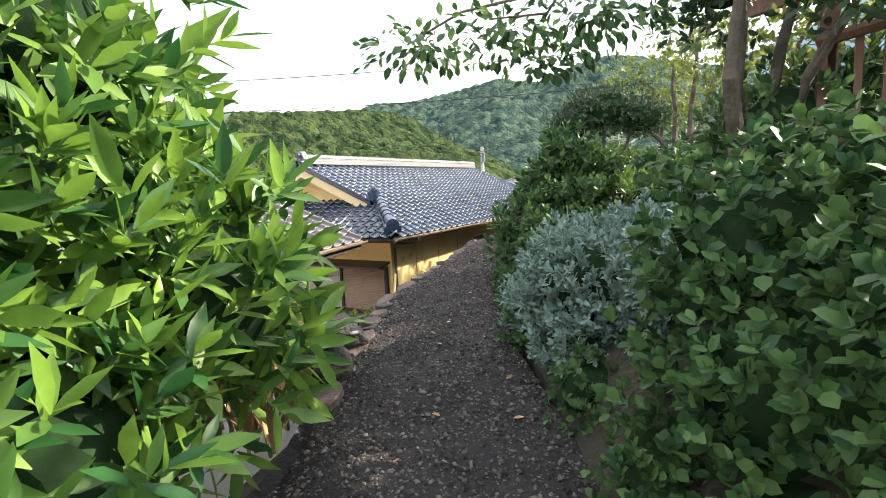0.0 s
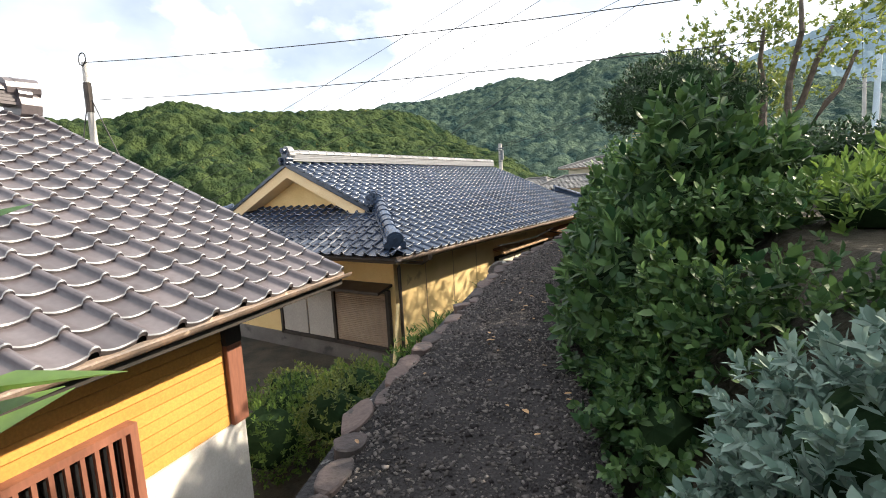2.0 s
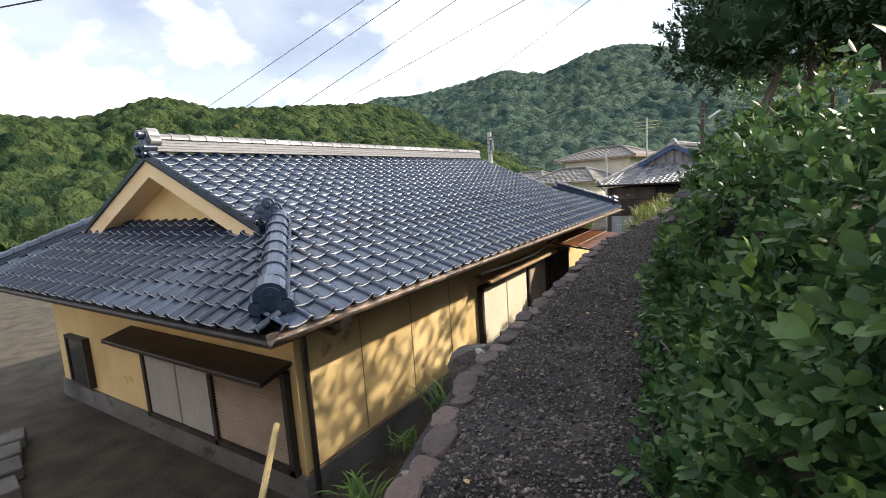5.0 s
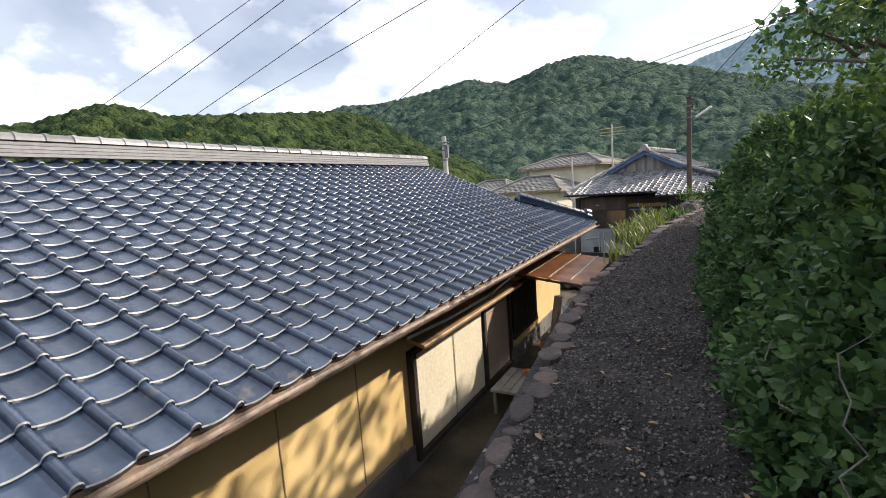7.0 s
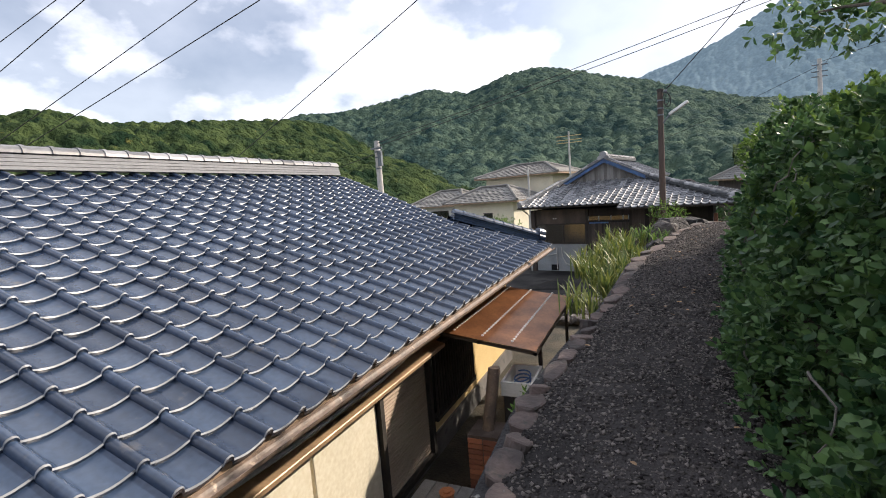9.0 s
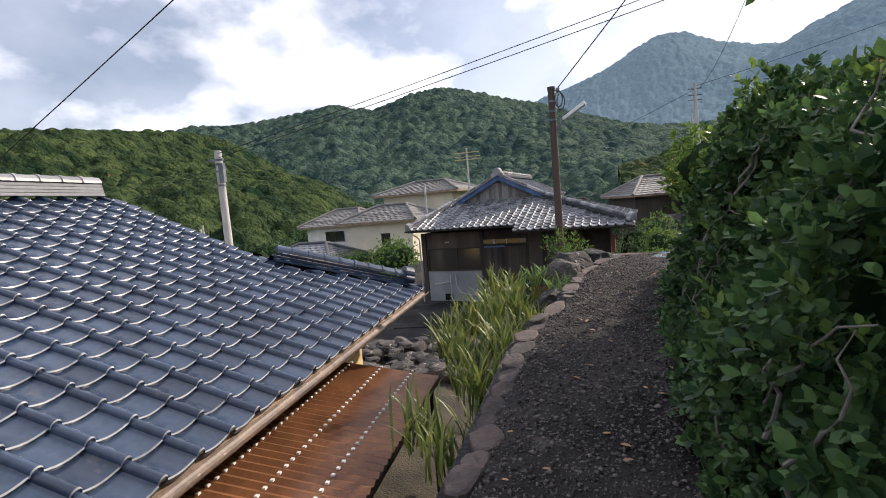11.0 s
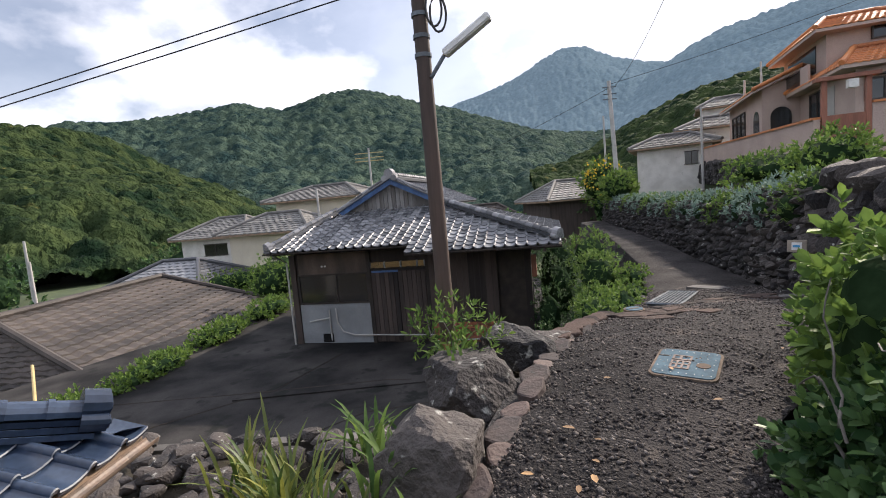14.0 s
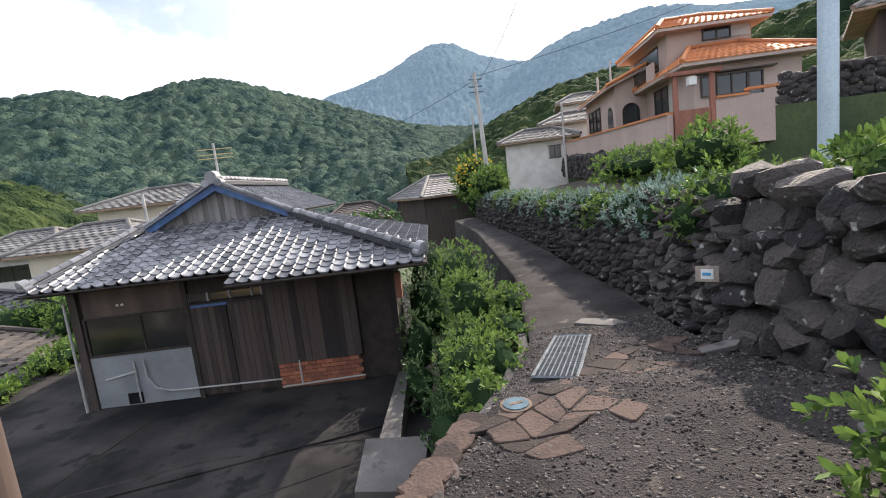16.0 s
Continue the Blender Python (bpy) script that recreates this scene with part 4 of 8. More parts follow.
half_pipe((-8.8, -0.03, 0.06), (0.0, -0.03, 0.06), 0.05, M["darkmetal"], house)
g = Geo().tube([(0.03, 0.85, 0.03), (0.03, 0.85, -0.06), (-0.1, 0.85, -0.14), (-0.82, 1.05, -0.18), (-0.85, 1.06, -0.3), (-0.85, 1.06, LOW)], 0.036, 8)
g.box((-0.03, 0.78, -0.07), (0.09, 0.92, 0.05))
under(g.make("downpipe", M["darkmetal"]), house)
# front shutters under a dark hood
g = Geo().prism([(-4.8, 0.95, -0.62), (-0.95, 0.95, -0.62), (-0.95, 0.50, -0.72), (-4.8, 0.50, -0.72)], (0, 0, -0.06))
under(g.make("shutter_hood", M["darkmetal"], bevel=0.008), house)
g = Geo().box((-4.5, 0.88, -0.84), (-1.0, 0.93, -0.76)).box((-4.5, 0.86, LOW + 0.28), (-1.0, 0.95, LOW + 0.36))
for x in (-4.45, -2.62, -1.06):
    g.box((x - 0.04, 0.86, LOW + 0.28), (x + 0.04, 0.95, -0.76))
under(g.make("shutter_frame", M["blackwood"]), house)
for a, b in ((-4.4, -3.54), (-3.5, -2.67)):
    g = Geo().box((a, 0.885, LOW + 0.37), (b, 0.925, -0.85))
    under(g.make("shutter_panel", M["shutter"], bevel=0.008), house)
roller = under(Geo().box((-2.58, 0.915, LOW + 0.37), (-1.1, 0.935, -0.85)).make("roller_shutter", M["slat"]), house)
me = None
for i in range(27):
    z = LOW + 0.39 + i * 0.0425
    if me is None:
        ob = Geo().prism([(-2.57, 0.912, 0), (-2.57, 0.893, 0.012), (-2.57, 0.893, 0.026), (-2.57, 0.912, 0.038)], (1.46, 0, 0)).make("slat", M["slat"])
        me = ob.data
    else:
        ob = new("slat", me)
    ob.parent = roller
    ob.matrix_parent_inverse = Matrix.Translation(house.location)
    ob.location = Vector((0, 0, z)) - house.location
g = Geo().box((-7.3, 0.86, -1.95), (-6.6, 0.96, -1.12))
under(g.make("small_window", M["glassdark"]), house)
g = Geo()
for a, b in (((-7.36, 0.84, -1.12), (-6.54, 0.95, -1.06)), ((-7.36, 0.84, -2.01), (-6.54, 0.95, -1.95)), ((-7.36, 0.84, -1.95), (-7.3, 0.95, -1.12)), ((-6.6, 0.84, -1.95), (-6.54, 0.95, -1.12))):
    g.box(a, b)
under(g.make("window_frame", M["blackwood"]), house)
# side shutters, slatted window
g = Geo().prism([(-0.92, 5.33, -0.50), (-0.92, 9.2, -0.50), (-0.55, 9.2, -0.60), (-0.55, 5.33, -0.60)], (0, 0, -0.05))
under(g.make("shutter_hood", M["tan_hood"], bevel=0.006), house)
g = Geo().box((-0.92, 5.4, -0.80), (-0.80, 9.2, -0.74)).box((-0.92, 5.4, -2.3), (-0.80, 9.2, -2.22))
for y in (5.44, 7.84, 9.14):
    g.box((-0.92, y - 0.04, -2.25), (-0.79, y + 0.04, -0.76))
under(g.make("shutter_frame", M["blackwood"]), house)
for a, b in ((5.5, 6.63), (6.67, 7.78)):
    under(Geo().box((-0.90, a, -2.2), (-0.84, b, -0.81)).make("shutter_panel", M["bgcream"], bevel=0.008), house)
roller2 = under(Geo().box((-0.90, 7.9, -2.2), (-0.86, 9.08, -0.81)).make("roller_shutter", M["slat"]), house)
me = None
for i in range(32):
    if me is None:
        ob = Geo().prism([(-0.858, 7.91, 0), (-0.838, 7.91, 0.012), (-0.838, 7.91, 0.026), (-0.858, 7.91, 0.038)], (0, 1.16, 0)).make("slat", M["slat"])
        me = ob.data
    else:
        ob = new("slat", me)
    ob.parent = roller2
    ob.matrix_parent_inverse = Matrix.Translation(house.location)
    ob.location = Vector((0, 0, -2.19 + i * 0.0425)) - house.location
win = under(Geo().box((-0.91, 9.3, -1.75), (-0.87, 10.85, -0.80)).make("slatted_window", M["glassdark"]), house)
me = None
for i in range(17):
    if me is None:
        ob = Geo().box((-0.80, -0.016, -1.80), (-0.775, 0.016, -0.72)).make("slat", M["blackwood"])
        me = ob.data
    else:
        ob = new("slat", me)
    ob.parent = win
    ob.matrix_parent_inverse = Matrix.Translation(house.location)
    ob.location = Vector((0, 9.3 + i * 0.096, 0)) - house.location
for z in (-0.76, -1.82):
    under(Geo().box((-0.88, 9.25, z), (-0.77, 10.9, z + 0.06)).make("slat_rail", M["blackwood"]), house)
g = Geo().box((-0.895, 0.97, -2.05), (-0.885, 5.2, -2.02))
for y in (2.05, 3.2, 4.35):
    g.box((-0.899, y, -2.0), (-0.893, y + 0.012, 0.0))
under(g.make("wall_joint", M["fascia"]), house)
g = Geo().tube([(-0.5, 4.9, -0.35), (-0.45, 6.0, -0.38), (-0.5, 7.4, -0.42), (-0.55, 9.2, -0.30)], 0.022, 6)
under(g.make("conduit", M["pvc"]), house)

# smoked canopy on posts
canopy = empty("lean_to_canopy", "smoked brown corrugated canopy on dark metal posts", "canopy", (0.1, 10.5, LOW))
g = Geo()
n = 60
vs = []
for i in range(n + 1):
    y = 9.0 + 2.95 * i / n
    dz = 0.012 * (1 if i % 2 else -1)
    vs += [(-0.72, y, -0.33 + dz), (0.78, y, -0.55 + dz)]
g.add(vs, [(2 * i, 2 * i + 1, 2 * i + 3, 2 * i + 2) for i in range(n)])
under(g.make("sheet", M["copper"]), canopy)
g = Geo()
for x in (-0.7, 0.0, 0.74):
    z = -0.36 - (x + 0.72) * 0.147
    g.box((x, 9.0, z - 0.05), (x + 0.04, 11.95, z - 0.01))
for y in (9.0, 10.0, 10.95, 11.91):
    g.prism([(-0.72, y, -0.36), (0.78, y, -0.58), (0.78, y, -0.62), (-0.72, y, -0.40)], (0, 0.04, 0))
under(g.make("frame", M["darkmetal"]), canopy)
for y in (9.6, 11.85):
    under(Geo().box((0.66, y, LOW - 0.05), (0.71, y + 0.05, -0.6)).make("post", M["darkmetal"]), canopy)
for x in (-0.35, 0.05, 0.45):
    g = Geo()
    for i in range(30):
        z = -0.33 - (x + 0.72) * 0.147
        c = Vector((x, 9.1 + i * 0.097, z + 0.016))
        g.box(c - Vector((0.014, 0.014, 0.006)), c + Vector((0.014, 0.014, 0.010)))
    t = g.make("screw_row", M["signwhite"])
    t["kind"] = "stuff"
    under(t, canopy)
# stove chimney of brick with a leaning pipe
stove = empty("outdoor_stove", "brick bath stove with a leaning brown flue pipe", "stove", (0.2, 8.6, LOW))
under(Geo().box((0.02, 8.4, LOW - 0.05), (0.40, 8.8, -1.45)).make("brick_base", M["mortar"]), stove)
me = None
for r in range(13):
    for c in range(2):
        for face in range(2):
            if me is None:
                ob = Geo().box((-0.092, -0.012, -0.028), (0.092, 0.012, 0.028)).make("brick", M["brick"], bevel=0.003)
                me = ob.data
            else:
                ob = new("brick", me)
            p = Vector((0.115 + c * 0.195 + 0.0 * r, 8.395, LOW + 0.03 + r * 0.067)) if face else Vector((0.405, 8.505 + c * 0.195, LOW + 0.03 + r * 0.067))
            ob.parent = stove
            ob.matrix_parent_inverse = Matrix.Translation(stove.location).inverted()
            ob.matrix_basis = Matrix.Translation(p) @ Matrix.Rotation(0 if face else math.pi / 2, 4, "Z")
g = Geo().tube([(0.22, 8.6, -1.47), (0.30, 8.75, -0.72)], 0.075, 14, cap=False).tube([(0.30, 8.75, -0.72), (0.30, 8.75, -0.715)], 0.065, 14)
under(g.make("flue_pipe", M["gutter"]), stove)


# basin on a dark stand under the canopy
basin = empty("wash_basin", "grimy white basin with a coiled hose on a dark stand", "basin", (0.55, 9.13, LOW))
bx_, by_, bz_ = 0.55, 9.13, -1.0
g = Geo().box((bx_ - 0.20, by_ - 0.32, bz_ - 0.10), (bx_ + 0.20, by_ + 0.32, bz_ - 0.07))
for a, b in (((-0.20, -0.32), (-0.17, 0.32)), ((0.17, -0.32), (0.20, 0.32)), ((-0.17, -0.32), (0.17, -0.29)), ((-0.17, 0.29), (0.17, 0.32))):
    g.box((bx_ + a[0], by_ + a[1], bz_ - 0.07), (bx_ + b[0], by_ + b[1], bz_ + 0.08))
under(g.make("tray", M["white"]), basin)
under(Geo().box((bx_ - 0.18, by_ - 0.30, LOW - 0.07), (bx_ + 0.18, by_ + 0.30, bz_ - 0.10)).make("stand", M["blackwood"], bevel=0.01), basin)
hose = [(bx_ + 0.10 * math.cos(a), by_ + 0.16 * math.sin(a), bz_ - 0.05 + 0.008 * a) for a in np.linspace(0, 15, 40)]
under(Geo().tube(hose, 0.010, 6).make("hose", M["bluepaint"]), basin)


# ---- brown-tiled house below the lane ----
BU = Vector((0.235, -0.972, 0))
BN = Vector((0.972, 0.235, 0))
b0 = Vector((1.30, -2.60, 0.40))
brown = empty("brown_tiled_house", "amber boarded house with glossy brown tiled gable roof", "house", (-1.5, -6.5, LOW))
b_up = (-BN + Vector((0, 0, 0.45))).normalized()
tile_field(brown, b0 + BU * 9.57 + Vector((0, 0, -0.02)), -BU, b_up, 9.57, 5.2, 0.29, 0.2535, M["tile_brown"], near=lambda s, d: 4.0 < s < 9.6 and d < 3.4)
r0 = b0 + Vector((-BN.x * 4.75, -BN.y * 4.75, 4.75 * 0.45))
g = Geo()
g.prism([b0 + Vector((0, 0, -0.09)), b0 + BU * 9.6 + Vector((0, 0, -0.09)), r0 + BU * 9.6 + Vector((0, 0, -0.09)), r0 + Vector((0, 0, -0.09))], (0, 0, -0.06))
under(g.make("roof_deck", M["blackwood"]), brown)
l0 = r0 - BN * 4.75 - Vector((0, 0, 4.75 * 0.45))
under(Geo().prism([r0 + Vector((0, 0, -0.04)), r0 + BU * 9.6 + Vector((0, 0, -0.04)), l0 + BU * 9.6, l0], (0, 0, -0.08)).make("rear_slope", M["tile_brown"]), brown)
ridge_cap(brown, r0 + Vector((0, 0, 0.14)) + BU * 0.1, r0 + BU * 9.5 + Vector((0, 0, 0.14)), M["tile_brown"], 0.11, 0.29, 4, "main_ridge")
g = Geo()
o = r0 + Vector((0, 0, 0.1))
g.tube([o - BU * 0.1 + Vector((0, 0, 0.25)), o + BU * 0.3 + Vector((0, 0, 0.22))], 0.14, 12).tube([o - BU * 0.05, o + BU * 0.2], 0.2, 10)
under(g.make("ridge_ornament", M["tile_brown"]), brown)
g = Geo()
for i in range(20):
    c = b0 + (r0 - b0) * ((i + 0.5) / 20) - BU * 0.02
    dv = (r0 - b0) * 0.024
    up = Vector((0, 0, 0.045))
    g.prism([c - dv + up * 1.2, c + dv + up, c + dv - up * 1.6, c - dv - up * 1.4], BU * 0.07)
under(g.make("verge_tiles", M["tile_brown"]), brown)
half_pipe(b0 + BN * 0.05 + BU * -0.05 + Vector((0, 0, -0.02)), b0 + BN * 0.05 + BU * 9.5 + Vector((0, 0, -0.04)), 0.055, M["gutter"], brown)
g = Geo().prism([b0 - BN * 0.05, b0 - BN * 0.05 + BU * 9.6, b0 - BN * 0.05 + BU * 9.6 - Vector((0, 0, 0.14)), b0 - BN * 0.05 - Vector((0, 0, 0.14))], -BN * 0.04)
g.prism([b0 - BN * 0.05 - Vector((0, 0, 0.14)), b0 - BN * 0.05 + BU * 9.6 - Vector((0, 0, 0.14)), b0 - BN * 0.75 + BU * 9.6 - Vector((0, 0, 0.10)), b0 - BN * 0.75 - Vector((0, 0, 0.10))], (0, 0, -0.03))
under(g.make("soffit", M["blackwood"]), brown)
wc = b0 - BN * 0.62 + BU * 0.98
wc.z = 0
bm4 = Matrix(((BU.x, -BN.x, 0, wc.x), (BU.y, -BN.y, 0, wc.y), (0, 0, 1, 0), (0, 0, 0, 1)))
under(Geo().box((0.0, 0.03, -0.90), (8.5, 7.4, 0.36), bm4).make("wall", M["amber"]), brown)
under(Geo().box((-0.02, 0.0, LOW - 0.1), (8.5, 7.4, -0.90), bm4).make("foundation", M["white"], label="stained white plinth"), brown)
under(Geo().box((-0.05, -0.03, -0.90), (0.14, 0.12, -0.12), bm4).make("corner_post", M["redwood"], bevel=0.006), brown)
under(Geo().box((-0.055, -0.035, -0.12), (0.145, 0.12, 0.34), bm4).make("corner_post", M["blackwood"], bevel=0.006), brown)
me = None
for i in range(11):
    if me is None:
        ob = Geo().prism([(0.15, 0.03, 0), (0.15, 0.012, 0.004), (0.15, 0.016, 0.098), (0.15, 0.03, 0.1)], (8.3, 0, 0)).make("board", M["amber"])
        me = ob.data
    else:
        ob = new("board", me)
    ob.parent = brown
    ob.matrix_parent_inverse = Matrix.Translation(brown.location).inverted()
    ob.matrix_basis = bm4 @ Matrix.Translation((0, 0, -0.89 + i * 0.104))
win = Geo().box((1.13, -0.01, -1.02), (2.7, 0.04, -0.42), bm4).make("lattice_window", M["glassdark"])
under(win, brown)
g = Geo()
for a, b in (((1.1, -0.09, -0.42), (2.73, 0.03, -0.36)), ((1.1, -0.09, -1.08), (2.73, 0.03, -1.02)), ((1.1, -0.09, -1.02), (1.16, 0.03, -0.42)), ((2.67, -0.09, -1.02), (2.73, 0.03, -0.42))):
    g.box(a, b, bm4)
ob = g.make("window_frame", M["redwood"])
ob.parent = win
me = None
for i in range(16):
    if me is None:
        ob = Geo().box((1.19, -0.08, -1.02), (1.22, -0.05, -0.42)).make("lattice_bar", M["redwood"])
        me = ob.data
    else:
        ob = new("lattice_bar", me)
    ob.parent = win
    ob.matrix_parent_inverse = Matrix.Translation(brown.location).inverted() @ Matrix.Translation(brown.location)
    ob.matrix_basis = bm4 @ Matrix.Translation((i * 0.094, 0, 0))

# ---- weathered timber house ----
WU = Vector((0.982, -0.188, 0))
WN = Vector((0.188, 0.982, 0))
wa = Vector((-2.65, 25.27, 0))
KW = 0.93
wm = Matrix(((WU.x * KW, WN.x, 0, wa.x), (WU.y * KW, WN.y, 0, wa.y), (0, 0, 1, 0), (0, 0, 0, 1)))
wood = empty("timber_house", "weathered dark timber house with patched grey tile roof", "house", (0.9, 26, -2.44))
B = -2.44


def wbox(name, a, b, material, label="", bevel=0.0, parent=None):
    ob = Geo().box(a, b, wm).make(name, material, bevel=bevel, label=label)
    if parent is None:
        return under(ob, wood)
    ob.parent = parent
    return ob


def W(s, d, z):
    return wm @ Vector((s, d, z))


wbox("wall", (-0.26, 0.05, B), (4.6, 7.5, 0.42), M["oldwood"])
wbox("side_wall", (4.6, 0.05, B), (7.6, 2.6, 0.42), M["oldwood"])
wbox("upper_panel", (-0.05, 0.0, -0.22), (2.42, 0.06, 0.42), M["plywood"])
wbox("kitchen_window", (-0.05, 0.0, -1.13), (2.40, 0.055, -0.24), M["glassdark"])
g = Geo()
for a, b in (((-0.1, -0.03, -0.27), (2.45, 0.05, -0.22)), ((-0.1, -0.03, -1.17), (2.45, 0.05, -1.12)), ((-0.1, -0.03, -1.13), (-0.04, 0.05, -0.25)), ((2.39, -0.03, -1.13), (2.45, 0.05, -0.25)), ((1.3, -0.02, -1.13), (1.34, 0.05, -0.25))):
    g.box(a, b, wm)
under(g.make("window_frame", M["blackwood"]), wood)
wbox("tin_panel", (-0.12, -0.01, B + 0.02), (2.48, 0.05, -1.18), M["tin"], "grey-blue painted tin sheet")
# Thin dark plate in place of the shaded hollow of a vent.
wbox("vent_hole", (0.62, -0.02, B + 0.05), (1.0, -0.008, B + 0.32), M["glassdark"])
me = None
for i in range(12):
    if me is None:
        ob = Geo().box((2.56, -0.02, B + 0.06), (2.70, 0.02, -0.24)).make("door_board", M["oldwood"])
        me = ob.data
    else:
        ob = new("door_board", me)
    ob.parent = wood
    ob.matrix_parent_inverse = Matrix.Translation(wood.location).inverted()
    ob.matrix_basis = wm @ Matrix.Translation((i * 0.152 + (0.01 if i > 5 else 0), 0.012 if i > 5 else 0, 0))
wbox("door_head", (2.5, -0.04, -0.23), (4.45, 0.05, -0.15), M["oldwood"])
wbox("blue_strip", (2.6, -0.045, -0.26), (3.5, -0.02, -0.20), M["bluepaint"])
wbox("transom", (2.55, 0.0, -0.12), (4.4, 0.055, 0.05), M["glassdark"])
for s in (2.55, 3.05, 3.6, 4.15, 4.4):
    wbox("transom_bar", (s - 0.025, -0.02, -0.13), (s + 0.025, 0.052, 0.06), M["tin"])
wbox("post", (2.44, -0.05, B), (2.56, 0.06, 0.42), M["blackwood"])
wbox("post", (4.42, -0.05, B), (4.55, 0.06, 0.42), M["blackwood"])
wbox("corner_post", (-0.34, -0.05, B), (-0.14, 0.12, 0.42), M["oldwood"])
wbox("corner_post", (7.52, -0.05, B), (7.7, 0.12, 0.42), M["oldwood"])
me = None
for i in range(12):
    if me is None:
        ob = Geo().box((4.56, -0.16, -1.80), (4.73, -0.12, 0.34)).make("wall_board", M["oldwood"])
        me = ob.data
    else:
        ob = new("wall_board", me)
    ob.parent = wood
    ob.matrix_parent_inverse = Matrix.Translation(wood.location).inverted()
    ob.matrix_basis = wm @ Matrix.Translation((i * 0.178, (i % 3) * 0.004, 0))
wbox("board_backing", (4.55, -0.12, -1.80), (6.70, 0.05, 0.34), M["blackwood"])
wbox("brick_backing", (4.56, -0.10, B), (6.62, 0.05, -1.80), M["mortar"])
me = None
for r in range(6):
    for c in range(10):
        if me is None:
            ob = Geo().box((0, -0.03, 0), (0.205, 0.0, 0.088)).make("brick", M["brick"], bevel=0.004)
            me = ob.data
        else:
            ob = new("brick", me)
        ob.parent = wood
        ob.matrix_parent_inverse = Matrix.Translation(wood.location).inverted()
        ob.matrix_basis = wm @ Matrix.Translation((4.56 + c * 0.212 - (0.1 if r % 2 and c else 0), -0.10, B + 0.03 + r * 0.1))
# Flat black panel that stands for shade in the open bay.
wbox("dark_recess", (6.72, 0.0, B), (7.52, 0.055, 0.34), M["blackwood"])
for way in ([W(0.95, -0.05, B + 0.1), W(0.95, -0.05, -1.5), W(0.95, -0.05, -1.35)], [W(0.2, -0.06, -1.72), W(0.95, -0.06, -1.6)],
            [W(1.2, -0.06, -1.3), W(1.22, -0.06, -1.75), W(1.4, -0.06, -2.05), W(1.8, -0.06, -2.16), W(4.6, -0.12, -2.18)],
            [W(4.6, -0.16, B + 0.08), W(6.7, -0.16, B + 0.14)], [W(5.1, -0.16, B + 0.1), W(5.1, -0.16, -1.75)]):
    under(Geo().tube(way, 0.022, 8).make("water_pipe", M["pvc"]), wood)
g = Geo().tube([W(-0.35, -0.85, 0.5), W(-0.4, -0.4, 0.35), W(-0.4, -0.1, 0.2), W(-0.4, -0.1, B)], 0.03, 8)
under(g.make("downpipe", M["pvc"]), wood)
wbox("meter_box", (7.72, 0.0, -0.6), (7.86, 0.25, 0.0), M["redwood"])
for s in (0.85, 0.97):
    under(Geo().tube([W(s, -0.03, 0.02), W(s, -0.06, 0.02)], 0.03, 8).make("insulator", M["signwhite"]), wood)
# its roof
e_l, e_r = -0.55, 8.62
f_up = (WN * 3.0 + Vector((0, 0, 1.0))).normalized()
cf = f_up.dot(WN)
tile_field(wood, W(e_l, -1.0, 0.62), WU, f_up, (e_r - e_l) * KW, 3.15, 0.265, 0.25, M["tile_grey"],
           lo=lambda d: d * cf * 0.34, hi=lambda d: (e_r - e_l) * KW - d * cf * 1.18, near=lambda s, d: s < 8 and d < 2.6, n=7)
tile_field(wood, W(4.33, -1.62, 0.46), WU, f_up, (e_r - 4.33) * KW, 0.66, 0.265, 0.25, M["tile_grey"], near=lambda s, d: True, n=7)
r_up = (-WU * 3.8 + Vector((0, 0, 1.1))).normalized()
cr = abs(r_up.dot(WU))
tile_field(wood, W(e_r, -1.0, 0.62), WN, r_up, 5.2, 4.0, 0.265, 0.25, M["tile_grey"], lo=lambda d: d * cr * 0.79, hi=lambda d: 5.2 - d * cr * 0.5, n=6)
r2_up = (-WU * 2.0 + Vector((0, 0, 0.92))).normalized()
tile_field(wood, W(4.88, 1.7, 1.66), WN, r2_up, 6.0, 2.22, 0.265, 0.25, M["tile_grey"], n=6)
g = Geo()
g.add([W(e_l, -1.0, 0.56), W(e_r, -1.0, 0.56), W(4.64, 2.0, 1.55), W(0.6, 2.0, 1.55)], [(0, 1, 2, 3)])
g.add([W(e_r, -1.0, 0.58), W(e_r, 4.0, 0.58), W(4.64, 2.4, 1.64), W(4.64, 2.0, 1.60)], [(0, 1, 2, 3)])
g.add([W(4.88, 1.7, 1.60), W(4.88, 7.7, 1.60), W(2.88, 7.7, 2.52), W(2.88, 1.7, 2.52)], [(0, 1, 2, 3)])
g.add([W(e_l, -1.0, 0.58), W(e_l, 8, 0.58), W(2.88, 8, 2.54), W(2.88, 1.7, 2.54), W(0.84, 1.7, 1.60)], [(0, 1, 2, 3, 4)])
g.add([W(e_l, -1.0, 0.53), W(e_r, -1.0, 0.53), W(e_r, 4.0, 0.53), W(e_l, 8, 0.53)], [(0, 1, 2, 3)])
g.box((4.33, -1.62, 0.38), (e_r, -1.0, 0.44), wm)
under(g.make("roof_deck", M["blackwood"]), wood)
under(Geo().prism([W(0.84, 1.95, 1.55), W(4.9, 1.95, 1.55), W(2.88, 1.95, 2.46)], WN * 0.1).make("gable_wall", M["greywood"]), wood)
me = None
for i in range(24):
    s = 1.09 + i * 0.155
    h = 0.90 - abs(s + 0.07 - 2.88) * 0.45
    ob = Geo().box((s, 1.92, 1.55), (s + 0.145, 1.95, 1.55 + max(h, 0.04)), wm).make("gable_board", M["greywood"])
    under(ob, wood)
